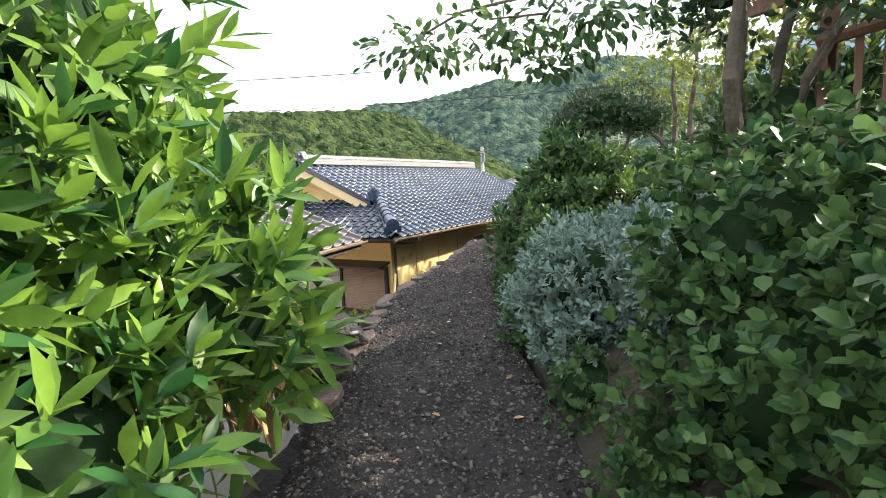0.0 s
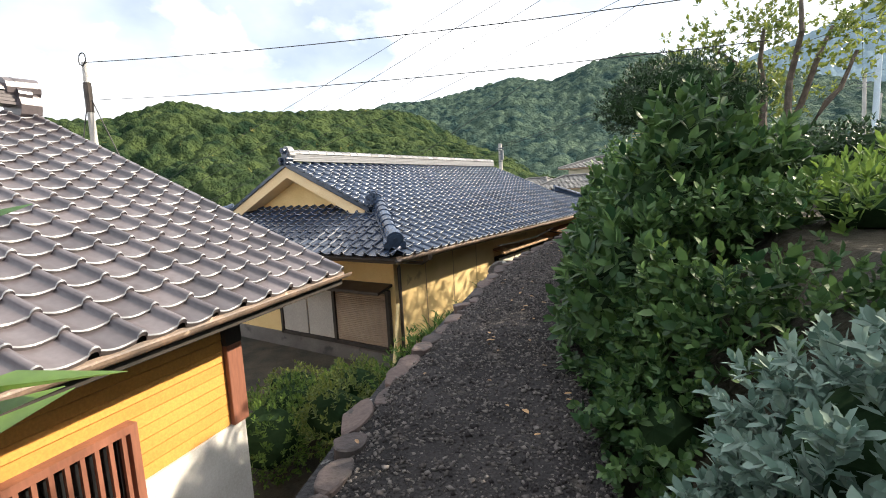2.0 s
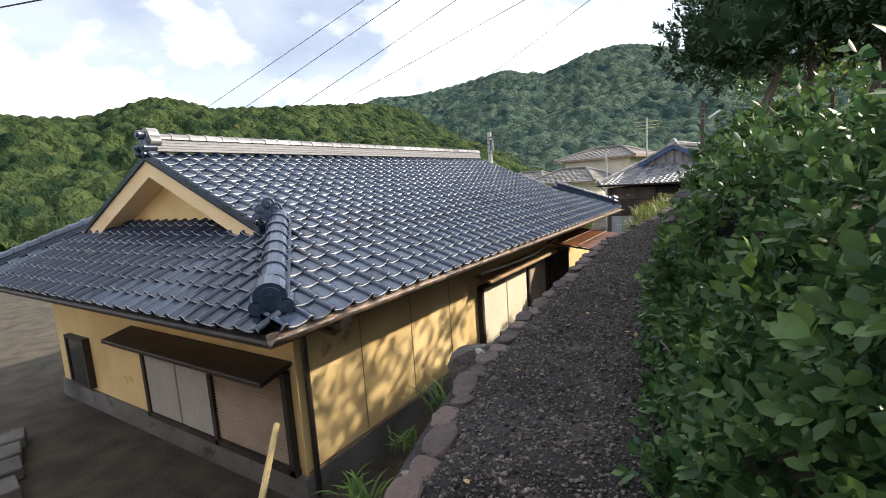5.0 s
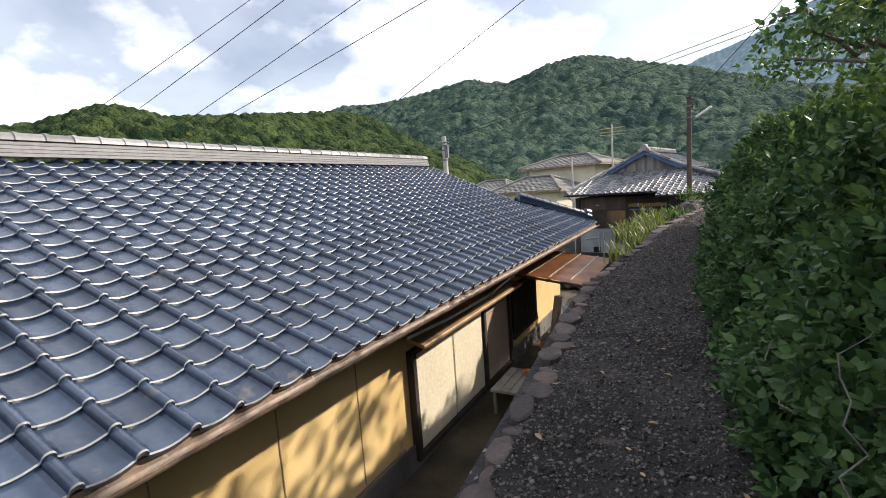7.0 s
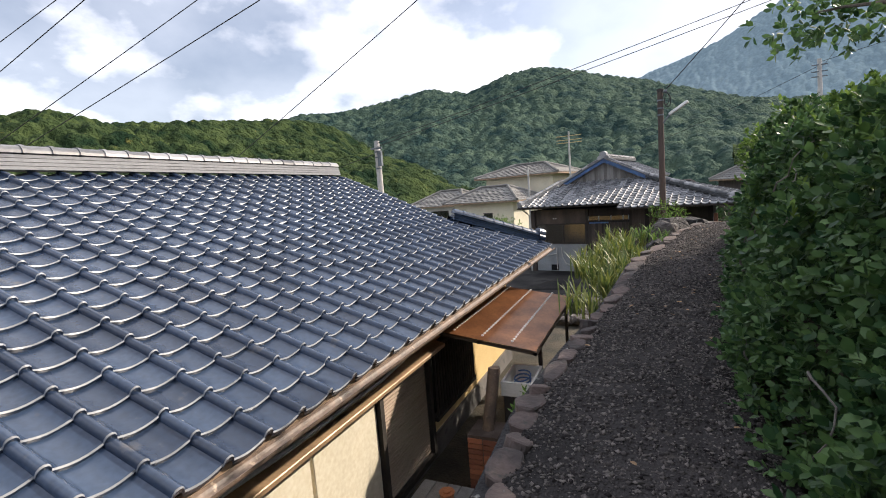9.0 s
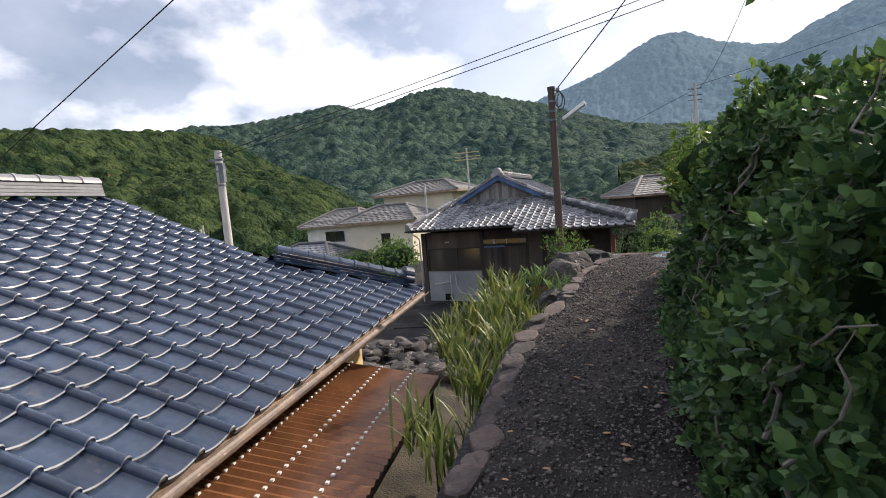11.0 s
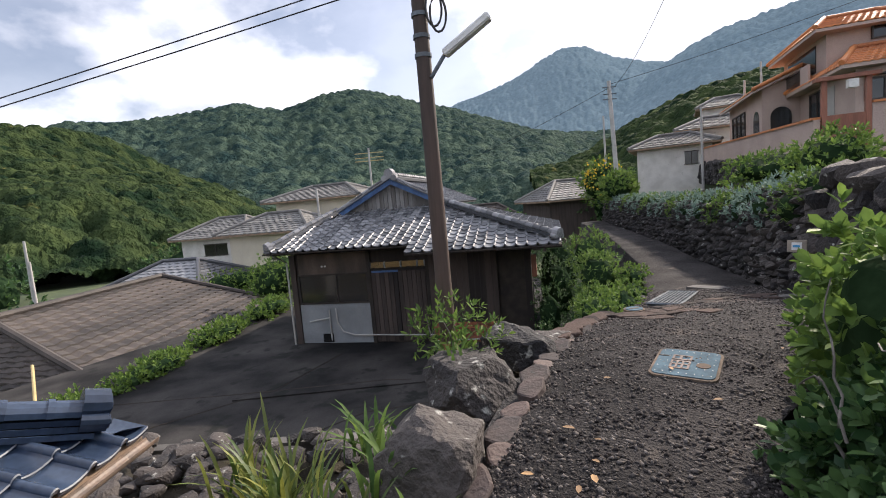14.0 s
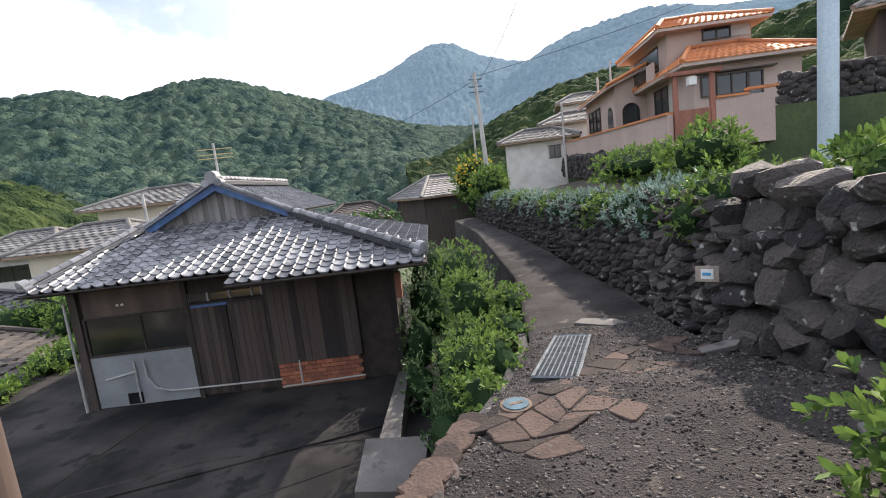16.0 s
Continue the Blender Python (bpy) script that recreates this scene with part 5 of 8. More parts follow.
for sgn in (-1, 1):
    a, b = W(2.88, 1.66, 2.58), W(2.88 + sgn * 2.1, 1.66, 2.58 - 2.1 * 0.46)
    under(Geo().prism([a, b, b - Vector((0, 0, 0.17)), a - Vector((0, 0, 0.17))], WN * 0.05).make("barge_board", M["bluepaint"], label="blue painted barge board"), wood)
    ridge_cap(wood, b + Vector((0, 0, 0.05)), a + Vector((0, 0, 0.08)), M["tile_grey"], 0.08, 0.26, 1, "verge_cap", end=False)
ridge_cap(wood, W(2.88, 1.7, 2.62), W(2.88, 7.8, 2.62), M["tile_grey"], 0.11, 0.28, 3, "main_ridge")
ridge_cap(wood, W(e_l + 0.1, -0.9, 0.72), W(0.6, 1.95, 1.68), M["tile_grey"], 0.09, 0.26, 2, "hip_ridge")
ridge_cap(wood, W(e_r - 0.1, -1.4, 0.62), W(4.64, 1.95, 1.72), M["tile_grey"], 0.10, 0.26, 2, "hip_ridge")
under(Geo().tube([W(2.88, 1.55, 2.76), W(2.88, 1.85, 2.78)], 0.16, 12).tube([W(2.70, 1.55, 2.62), W(2.70, 1.8, 2.62)], 0.1, 10).tube([W(3.06, 1.55, 2.62), W(3.06, 1.8, 2.62)], 0.1, 10).make("ridge_ornament", M["tile_grey"]), wood)
half_pipe(W(e_l, -1.06, 0.60), W(4.4, -1.06, 0.58), 0.045, M["darkmetal"], wood)
half_pipe(W(4.35, -1.68, 0.43), W(e_r, -1.68, 0.42), 0.045, M["darkmetal"], wood)


# ---- background houses ----
def hip_house(name, label, at, turn, w, d, wall_h, roof_h, over, wall, roof, group="", base_z=-4, ridge=0.45, wins=()):
    """A plain house with a hipped roof in tiled courses, and windows (face, s, z, w, h)."""
    m = Matrix.Translation(at) @ Matrix.Rotation(radians(turn), 4, "Z")
    ob = empty(name, label, "house", at, group)
    under(Geo().box((-w / 2, -d / 2, base_z), (w / 2, d / 2, wall_h), m).make("wall", wall), ob)
    a, b, r = w / 2 + over, d / 2 + over, (w / 2) * ridge
    P = [Vector(p) for p in ((-a, -b, wall_h), (a, -b, wall_h), (a, b, wall_h), (-a, b, wall_h), (-r, 0, wall_h + roof_h), (r, 0, wall_h + roof_h))]
    rows = max(6, int(b / 0.33))
    for q in ((0, 1, 5, 4), (1, 2, 5, 5), (2, 3, 4, 5), (3, 0, 4, 4)):
        c = [P[i] for i in q]
        g = Geo()
        for k in range(rows):
            f0, f1 = k / rows, (k + 1) / rows
            l0_, r0_ = c[0].lerp(c[3], f0), c[1].lerp(c[2], f0)
            l1_, r1_ = c[0].lerp(c[3], f1), c[1].lerp(c[2], f1)
            n = max(2, int((r0_ - l0_).length / 0.3))
            lo_, hi_ = [], []
            for i in range(n + 1):
                z = 0.035 if i % 2 else -0.015
                lo_.append(l0_.lerp(r0_, i / n) + Vector((0, 0, z + 0.05)))
                hi_.append(l1_.lerp(r1_, i / n) + Vector((0, 0, z)))
            fr = [p - Vector((0, 0, 0.06)) for p in lo_]
            g.add([m @ p for p in lo_ + hi_ + fr], [(i, i + 1, n + 2 + i, n + 1 + i) for i in range(n)] + [(2 * n + 2 + i, 2 * n + 3 + i, i + 1, i) for i in range(n)])
        t = g.make("roof_slope", roof)
        t["kind"] = "stuff"
        under(t, ob)
    g = Geo()
    for i, j in ((0, 4), (3, 4), (1, 5), (2, 5), (4, 5)):
        if (P[i] - P[j]).length > 0.2:
            g.tube([m @ (P[i] + Vector((0, 0, 0.08))), m @ (P[j] + Vector((0, 0, 0.1)))], 0.13, 8)
    t = g.make("ridge_cap", roof)
    t["kind"] = "stuff"
    under(t, ob)
    under(Geo().box((-a, -b, wall_h - 0.14), (a, b, wall_h - 0.02), m).make("eave_board", M["fascia"]), ob)
    for face, s, z, ww, hh in wins:
        e = d / 2
        y0 = -e - 0.03
        rot = Matrix.Rotation(radians(face), 4, "Z")
        if face % 180:
            y0 = -w / 2 - 0.03
        wo = Geo().box((s - ww / 2, y0, z), (s + ww / 2, y0 + 0.08, z + hh), m @ rot).make("window", M["glassdark"])
        under(wo, ob)
        g = Geo()
        for a1, b1 in (((s - ww / 2 - 0.06, y0 - 0.04, z - 0.06), (s + ww / 2 + 0.06, y0 + 0.08, z)), ((s - ww / 2 - 0.06, y0 - 0.04, z + hh), (s + ww / 2 + 0.06, y0 + 0.08, z + hh + 0.06)), ((s - 0.03, y0 - 0.03, z), (s + 0.03, y0, z + hh))):
            g.box(a1, b1, m @ rot)
        fo = g.make("window_frame", M["darkmetal"])
        fo.parent = wo
    return ob


hip_house("far_house", "pale cream two-storey house with grey hipped tile roof", (-9.2, 53, -1), -12, 7.4, 6, 3.9, 1.15, 0.9, M["bgcream"], M["tile_far"], "far village houses", wins=((0, -1.5, 1.6, 1.6, 1.0),))
hip_house("far_house", "cream single-storey wing with grey tiled roof", (-11.4, 47, -2), -12, 6.4, 5, 2.6, 1.3, 0.8, M["bgcream"], M["tile_far"], "far village houses", wins=((0, 0.6, 0.6, 0.9, 0.9),))
hip_house("far_house", "white house with weathered teal-edged roof", (-18.0, 52, -2), -10, 6, 6, 2.4, 1.5, 0.7, M["white"], M["tile_far"], "far village houses", wins=((0, 0.3, 0.9, 2.2, 0.9),))
hip_house("far_house", "low dark house with grey tiled roof", (-17.0, 42, -4.2), -8, 6, 5, 2.0, 1.4, 0.7, M["oldwood"], M["tile_grey"], "far village houses")
hip_house("low_brown_house", "long low house under an old brown tile roof", (-13.6, 30.2, -6.0), 90, 11.4, 9.2, 3.0, 2.0, 0.6, M["bgcream"], M["tile_old"], ridge=0.8)
hip_house("far_house", "dark timber barn with a grey roof", (13.2, 56, -2), 20, 8, 5, 3.0, 1.7, 0.6, M["oldwood"], M["tile_far"], "far village houses")
hip_house("far_house", "low house with a brown tiled roof among shrubs", (5.0, 60, -3), 0, 6, 5, 2.6, 1.4, 0.6, M["bgcream"], M["tile_old"], "far village houses")
hip_house("far_house", "white house with dark grey tile roof on the slope", (20.2, 50.2, 1.0), -25, 5.2, 5, 3.5, 1.0, 0.6, M["white"], M["tile_far"], "far village houses", wins=((0, 1.2, 2.0, 0.9, 0.9),))
hip_house("far_house", "pale house with a grey tile roof higher on the slope", (24.6, 51.5, 1.5), -25, 5.6, 5, 4.3, 1.0, 0.6, M["white"], M["tile_far"], "far village houses", wins=((0, 1.4, 2.9, 1.0, 0.9),))
hip_house("far_house", "small white house with grey roof on the slope", (28.2, 57, 4.0), -25, 4.2, 4, 4.2, 1.0, 0.5, M["white"], M["tile_far"], "far village houses", wins=((0, 0.6, 2.6, 0.9, 0.9),))
hip_house("far_house", "old house with pale tiled roof behind the upper wall", (33.0, 30.0, 4.0), -50, 7, 6, 3.6, 1.7, 0.9, M["oldwood"], M["tile_far"], "far village houses")

# ---- orange-roofed house ----
OU, ON = Vector((0.951, -0.310, 0)), Vector((0.310, 0.951, 0))
oa = Vector((19.79, 32.16, 3.3))
om = Matrix(((OU.x, ON.x, 0, oa.x), (OU.y, ON.y, 0, oa.y), (0, 0, 1, oa.z), (0, 0, 0, 1)))
orange = empty("orange_roofed_house", "two-storey beige house with orange glazed tile roofs", "house", oa)


def obx(name, a, b, material, label=""):
    return under(Geo().box(a, b, om).make(name, material, label=label), orange)


def oroof(cx, cy, w, d, z, h, shift=0.0):
    """A hipped orange roof in courses."""
    P = [Vector(p) for p in ((cx - w / 2, cy - d / 2, z), (cx + w / 2, cy - d / 2, z), (cx + w / 2, cy + d / 2, z), (cx - w / 2, cy + d / 2, z), (cx - w * 0.2, cy + shift, z + h), (cx + w * 0.2, cy + shift, z + h))]
    for q in ((0, 1, 5, 4), (1, 2, 5, 5), (2, 3, 4, 5), (3, 0, 4, 4)):
        c = [P[i] for i in q]
        g = Geo()
        rows = 9
        for k in range(rows):
            f0, f1 = k / rows, (k + 1) / rows
            l0_, r0_, l1_, r1_ = c[0].lerp(c[3], f0), c[1].lerp(c[2], f0), c[0].lerp(c[3], f1), c[1].lerp(c[2], f1)
            n = max(2, int((r0_ - l0_).length / 0.15))
            lo_ = [l0_.lerp(r0_, i / n) + Vector((0, 0, (0.03 if i % 2 else -0.015) + 0.05)) for i in range(n + 1)]
            hi_ = [l1_.lerp(r1_, i / n) + Vector((0, 0, 0.03 if i % 2 else -0.015)) for i in range(n + 1)]
            fr = [p - Vector((0, 0, 0.06)) for p in lo_]
            g.add([om @ p for p in lo_ + hi_ + fr], [(i, i + 1, n + 2 + i, n + 1 + i) for i in range(n)] + [(2 * n + 2 + i, 2 * n + 3 + i, i + 1, i) for i in range(n)])
        t = g.make("roof_slope", M["tile_orange"])
        t["kind"] = "stuff"
        under(t, orange)
    g = Geo()
    for i, j in ((0, 4), (3, 4), (1, 5), (2, 5), (4, 5)):
        g.tube([om @ (P[i] + Vector((0, 0, 0.09))), om @ (P[j] + Vector((0, 0, 0.11)))], 0.11, 8)
    t = g.make("ridge_cap", M["tile_orange"])
    t["kind"] = "stuff"
    under(t, orange)
    under(Geo().box((cx - w / 2 + 0.02, cy - d / 2 + 0.02, z - 0.16), (cx + w / 2 - 0.02, cy + d / 2 - 0.02, z - 0.02), om).make("eave_board", M["pinkwall"]), orange)


def oglass(a, b, frame_out, bars=1):
    """A dark window with a frame round it and upright bars; frame_out: the way it faces, 's' or 'd'."""
    wo = obx("window", a, b, M["glassdark"])
    g = Geo()
    (s0, d0, z0), (s1, d1, z1) = a, b
    k = 0 if frame_out == "d" else 1
    lo_, hi_ = (s0, s1) if k == 0 else (d0, d1)
    cuts = [(lo_ - 0.06, lo_), (hi_, hi_ + 0.06)] + [(lo_ + (hi_ - lo_) * (i + 1) / (bars + 1) - 0.03, lo_ + (hi_ - lo_) * (i + 1) / (bars + 1) + 0.03) for i in range(bars)]
    for c0, c1 in cuts:
        g.box((c0, d0 - 0.05, z0), (c1, d1, z1), om) if k == 0 else g.box((s0 - 0.05, c0, z0), (s1, c1, z1), om)
    for c0, c1 in ((z0 - 0.07, z0), (z1, z1 + 0.07)):
        g.box((lo_ - 0.06, d0 - 0.06, c0), (hi_ + 0.06, d1, c1), om) if k == 0 else g.box((s0 - 0.06, lo_ - 0.06, c0), (s1, hi_ + 0.06, c1), om)
    g.make("window_frame", M["darkmetal"]).parent = wo
    return wo


def oarch(c, w_, z0, z1, face):
    """A dark arched panel on the porch, its colour standing for shade inside."""
    way = [(-w_, z0), (w_, z0)] + [(w_ * math.cos(a), z1 - w_ + w_ * math.sin(a)) for a in np.linspace(0, math.pi, 11)]
    if face == "d":
        pts = [om @ Vector((c + q, 6.36, z)) for q, z in way]
        return under(Geo().prism(pts, ON * 0.1).make("arched_opening", M["glassdark"]), orange)
    pts = [om @ Vector((-1.84, c + q, z)) for q, z in way]
    return under(Geo().prism(pts, OU * 0.1).make("arched_opening", M["glassdark"]), orange)


obx("wall", (0.0, 0.0, -1.5), (4.6, 6.4, 2.62), M["pinkwall"])
obx("wall", (0.02, 3.0, 2.4), (4.1, 9.0, 4.98), M["pinkwall"])
under(Geo().prism([om @ Vector(p) for p in ((-1.8, 6.4, -1.5), (1.0, 6.4, -1.5), (1.0, 6.4, 4.0), (0.0, 6.4, 4.0), (-1.8, 6.4, 3.2))], ON * 8.0).make("wall", M["pinkwall"]), orange)
oroof(2.25, 2.9, 5.9, 7.0, 2.68, 1.25)
oroof(2.05, 6.0, 5.4, 7.4, 5.0, 1.25)
g = Geo()
for k in range(8):
    f0, f1 = k / 8, (k + 1) / 8
    lo_, hi_ = [], []
    for i in range(60):
        w_ = 0.03 if i % 2 else -0.015
        lo_.append(om @ Vector((-2.35 + f0 * 2.4, 6.0 + i * 0.15, 3.12 + f0 * 0.98 + w_ + 0.05)))
        hi_.append(om @ Vector((-2.35 + f1 * 2.4, 6.0 + i * 0.15, 3.12 + f1 * 0.98 + w_)))
    fr = [p - Vector((0, 0, 0.06)) for p in lo_]
    g.add(lo_ + hi_ + fr, [(i, i + 1, 61 + i, 60 + i) for i in range(59)] + [(120 + i, 121 + i, i + 1, i) for i in range(59)])
t = g.make("roof_slope", M["tile_orange"])
t["kind"] = "stuff"
under(t, orange)
under(Geo().prism([om @ Vector(p) for p in ((-2.35, 6.02, 3.08), (0.05, 6.02, 4.06), (0.05, 6.02, 3.92), (-2.35, 6.02, 2.96))], ON * 8.8).make("eave_board", M["pinkwall"]), orange)
under(Geo().tube([om @ Vector((-2.35, 6.0, 3.2)), om @ Vector((0.05, 6.0, 4.18))], 0.10, 8).make("verge_cap", M["tile_orange"]), orange)
oglass((-0.04, 3.0, 0.75), (0.05, 4.8, 2.25), "s")
obx("shutter_panel", (-0.03, 2.0, 0.75), (0.05, 2.95, 2.25), M["shutter"])
oglass((0.35, -0.04, 1.2), (2.25, 0.05, 2.0), "d", 2)
oglass((2.36, -0.04, 0.9), (2.9, 0.05, 2.0), "d", 0)
obx("window_hood", (0.1, -0.35, 2.14), (3.4, 0.0, 2.2), M["darkmetal"])
oglass((1.8, 2.95, 4.33), (3.05, 3.05, 4.82), "d", 1)
obx("shutter_panel", (3.12, 2.94, 4.3), (4.0, 3.05, 4.84), M["shutter"])
oglass((-1.84, 10.0, 0.6), (-1.75, 13.2, 2.4), "s", 2)
oarch(-0.9, 0.5, 0.5, 2.1, "d")
oarch(7.5, 0.55, 0.4, 2.1, "s")
# No hollow here: the loggia's shade is a dark panel on the wall.
obx("loggia", (-0.02, 4.2, 3.3), (0.06, 8.2, 4.62), M["glassdark"], "dark panel for the shade behind the balcony")
obx("balcony", (-0.65, 3.2, 2.5), (0.0, 6.6, 2.72), M["pinkwall"])
obx("balcony_parapet", (-0.66, 3.2, 2.72), (-0.55, 4.2, 3.6), M["pinkwall"])
g = Geo()
for i in range(15):
    g.box((-0.63, 4.25 + i * 0.16, 2.72), (-0.60, 4.28 + i * 0.16, 3.5), om)
g.box((-0.65, 4.2, 3.5), (-0.57, 6.6, 3.56), om)
under(g.make("balcony_rail", M["darkmetal"]), orange)
obx("eave_lamp", (-0.35, -0.35, 1.75), (0.0, -0.05, 2.1), M["signwhite"])
bw = empty("boundary_wall", "pinkish rendered boundary wall with tiled coping", "wall", om @ Vector((-3.6, 4, 0)))
for d0, z0, d1, z1 in ((-6.5, 0.02, 3.5, 0.33), (3.5, 0.33, 13.5, 0.64), (13.5, 0.64, 24.0, 0.97)):
    under(Geo().prism([om @ Vector((-3.6, d0, z0 - 1.15)), om @ Vector((-3.6, d1, z1 - 1.15)), om @ Vector((-3.6, d1, z1)), om @ Vector((-3.6, d0, z0))], OU * 0.18).make("wall_panel", M["pinkwall"]), bw)
    under(Geo().prism([om @ Vector((-3.66, d0, z0)), om @ Vector((-3.66, d1, z1)), om @ Vector((-3.66, d1, z1 + 0.08)), om @ Vector((-3.66, d0, z0 + 0.08))], OU * 0.30).make("coping", M["tile_orange"]), bw)
under(Geo().box((-2.1, -6.6, -1.2), (-0.3, -6.4, 0.35), om).make("wall_panel", M["pinkwall"]), bw)
under(Geo().box((-2.1, -6.66, 0.35), (-1.1, -6.34, 0.42), om).box((-1.1, -6.66, 0.5), (-0.2, -6.34, 0.57), om).make("coping", M["tile_orange"]), bw)
under(Geo().box((-3.4, -6.58, -1.0), (-2.15, -6.5, 0.1), om).make("gate", M["redwood"]), bw)
g = Geo().box((-3.6, -6.7, 1.2), (-1.9, -6.4, 1.32), om).box((-3.4, -6.6, -0.6), (-3.26, -6.46, 1.2), om).box((-2.25, -6.6, -0.6), (-2.11, -6.46, 1.2), om)
under(g.make("gate_frame", M["redwood"]), bw)
hs = empty("house_platform", "earth platform under the orange-roofed house", "ground", (20, 34, 0), kind="structure")
under(Geo().prism([om @ Vector((-3.5, -6.4, -3.4)), om @ Vector((14, -6.4, -3.4)), om @ Vector((16, 24, -3.4)), om @ Vector((-3.5, 24, -3.4))], (0, 0, 3.3)).make("earth", M["valley"]), hs)

# ---- poles and cables ----
def pole(name, label, foot, top, r0_, r1_, material, cat="utility pole"):
    ob = empty(name, label, cat, foot)
    under(Geo().tube([foot, top], r0_, 20, r1_, cap=False).make("shaft", material, smooth=True), ob)
    return ob


pw = pole("wooden_pole", "old brown wooden utility pole with a street light", (2.40, 14.66, -0.4), (2.39, 14.66, 3.28), 0.070, 0.056, M["polewood"])
under(Geo().tube([(2.395, 14.66, -0.45), (2.395, 14.66, 0.55)], 0.082, 14, 0.080).make("collar", M["polerust"], label="rusty orange-brown base collar"), pw)
under(Geo().tube([(2.39, 14.66, 3.27), (2.39, 14.66, 3.33)], 0.064, 14).make("cap", M["darkmetal"]), pw)
for z in (2.78, 2.92, 3.08):
    under(Geo().tube([(2.39, 14.66, z), (2.39, 14.66, z + 0.03)], 0.066, 14).make("band", M["steel"]), pw)
g = Geo().tube([(2.44, 14.62, 2.62), (2.56, 14.60, 2.78), (2.66, 14.58, 2.84)], 0.016, 8)
under(g.make("lamp_arm", M["steel"]), pw)
lm = look((2.72, 14.57, 2.88), (3.0, 14.5, 3.05))
under(Geo().box((-0.045, -0.03, -0.22), (0.045, 0.03, 0.2), lm).make("street_light", M["signwhite"], bevel=0.012), pw)
g = Geo()
ring = [(2.50 + 0.06 * math.sin(a), 14.62, 3.12 + 0.13 * math.cos(a)) for a in np.linspace(0, 6.0, 16)]
g.tube(ring, 0.009, 6).tube([(x + 0.03, y - 0.02, z - 0.05) for x, y, z in ring], 0.009, 6)
under(g.make("cable_loop", M["cable"]), pw)
under(Geo().tube([(2.46, 14.62, 3.26), (2.52, 14.62, 3.26)], 0.04, 10).tube([(2.40, 14.64, 3.26), (2.5, 14.62, 3.26)], 0.012, 6).make("insulator", M["steel"]), pw)

p2 = pole("concrete_pole", "pale concrete utility pole behind the house", (-6.93, 18.47, -4.0), (-6.93, 18.47, 3.62), 0.13, 0.10, M["polecon"])
for z in (3.2, 3.0, 2.6):
    under(Geo().tube([(-6.93, 18.47, z), (-6.93, 18.47, z + 0.05)], 0.125, 12).make("band", M["steel"]), p2)
under(Geo().box((-7.05, 18.2, 3.3), (-6.6, 18.26, 3.36)).box((-6.85, 18.3, 2.7), (-6.7, 18.42, 3.25)).make("bracket", M["steel"]), p2)
p1 = pole("concrete_pole", "leaning concrete utility pole with stay wires", (-6.85, -1.75, -4.0), (-6.52, -1.75, 4.2), 0.12, 0.055, M["polecon"])
under(Geo().tube([(-6.57, -1.75, 3.2), (-6.54, -1.75, 3.8)], 0.075, 12).make("cable_box", M["darkmetal"]), p1)
under(Geo().tube([(-6.48 + 0.17 * math.cos(a), -1.8, 4.25 + 0.12 * math.sin(a)) for a in np.linspace(0, 6.2, 14)], 0.012, 6).make("cable_loop", M["cable"]), p1)
for x, y in ((-6.9, -2.4), (-5.6, -1.0)):
    under(Geo().tube([(-6.54, -1.75, 3.6), (x, y, 0.0)], 0.012, 6).make("stay_wire", M["cable"]), p1)
p3 = pole("concrete_pole", "slender concrete utility pole above the lane", (12.2, 39.8, -0.5), (11.9, 39.9, 8.0), 0.15, 0.11, M["polecon"])
for z in (7.6, 7.2, 6.9):
    under(Geo().box((11.5, 39.8, z), (12.3, 39.86, z + 0.06)).make("crossarm", M["steel"]), p3)
p4 = pole("steel_pole", "pale blue painted steel pole", (8.95, 17.6, 1.3), (8.95, 17.6, 5.5), 0.10, 0.095, M["polesteel"])
for at in ((14.6, 50, -1, 7.5), (-4.2, 47, -2, 6.3), (-24, 38, -5, 1.5), (-25.5, 39.5, -5, 1.2), (22.5, 44.5, 2, 8.2), (25.5, 47.5, 3, 10.0), (18.9, 43.2, 1, 6.5), (-19, 33, -5, 0.5), (-6.4, 40, -3, 3.2)):
    pole("far_pole", "thin grey pole among the far houses", at[:3], (at[0], at[1], at[3]), 0.09, 0.07, M["polecon"])
g = Geo()
for dz in (0, -0.35, -0.6):
    g.box((-5.3, 47, 5.9 + dz), (-3.1, 47.05, 5.95 + dz))
under(g.make("antenna", M["bamboo"], label="yellow cross arms"), [o for o in bpy.data.objects if o.name.startswith("far_pole")][1])


def cable(a, b, sag, r=0.012, label="thin black overhead cable"):
    a, b = Vector(a), Vector(b)
    pts = [a.lerp(b, i / 24) - Vector((0, 0, sag * 4 * (i / 24) * (1 - i / 24))) for i in range(25)]
    ob = Geo().tube(pts, r, 5).make("overhead_cable", M["cable"])
    tagged(ob, label, "cable", "overhead cables")


for a, b in (((-17.0, 10.1, 5.6), (-9.1, 11.4, 8.2)), ((-15.1, 9.9, 4.9), (-6.8, 10.4, 7.3)), ((-12.5, 10.8, 4.8), (-5.8, 12.2, 7.5)), ((-11.0, 10.9, 4.6), (-3.2, 11.6, 6.7)), ((-7.4, 14.2, 4.4), (-1.4, 13.5, 6.8))):
    a, b = Vector(a), Vector(b)
    cable(a - (b - a) * 3.2, b + (b - a) * 2.5, 0.4, 0.011)
cable((-6.93, 18.4, 3.40), (15, 18.6, 7.95), 0.12, 0.011)
cable((-6.93, 18.4, 3.52), (15, 18.7, 8.25), 0.12, 0.011)
cable((-6.93, 18.5, 3.2), (-32, 26, 1.6), 0.5, 0.011)
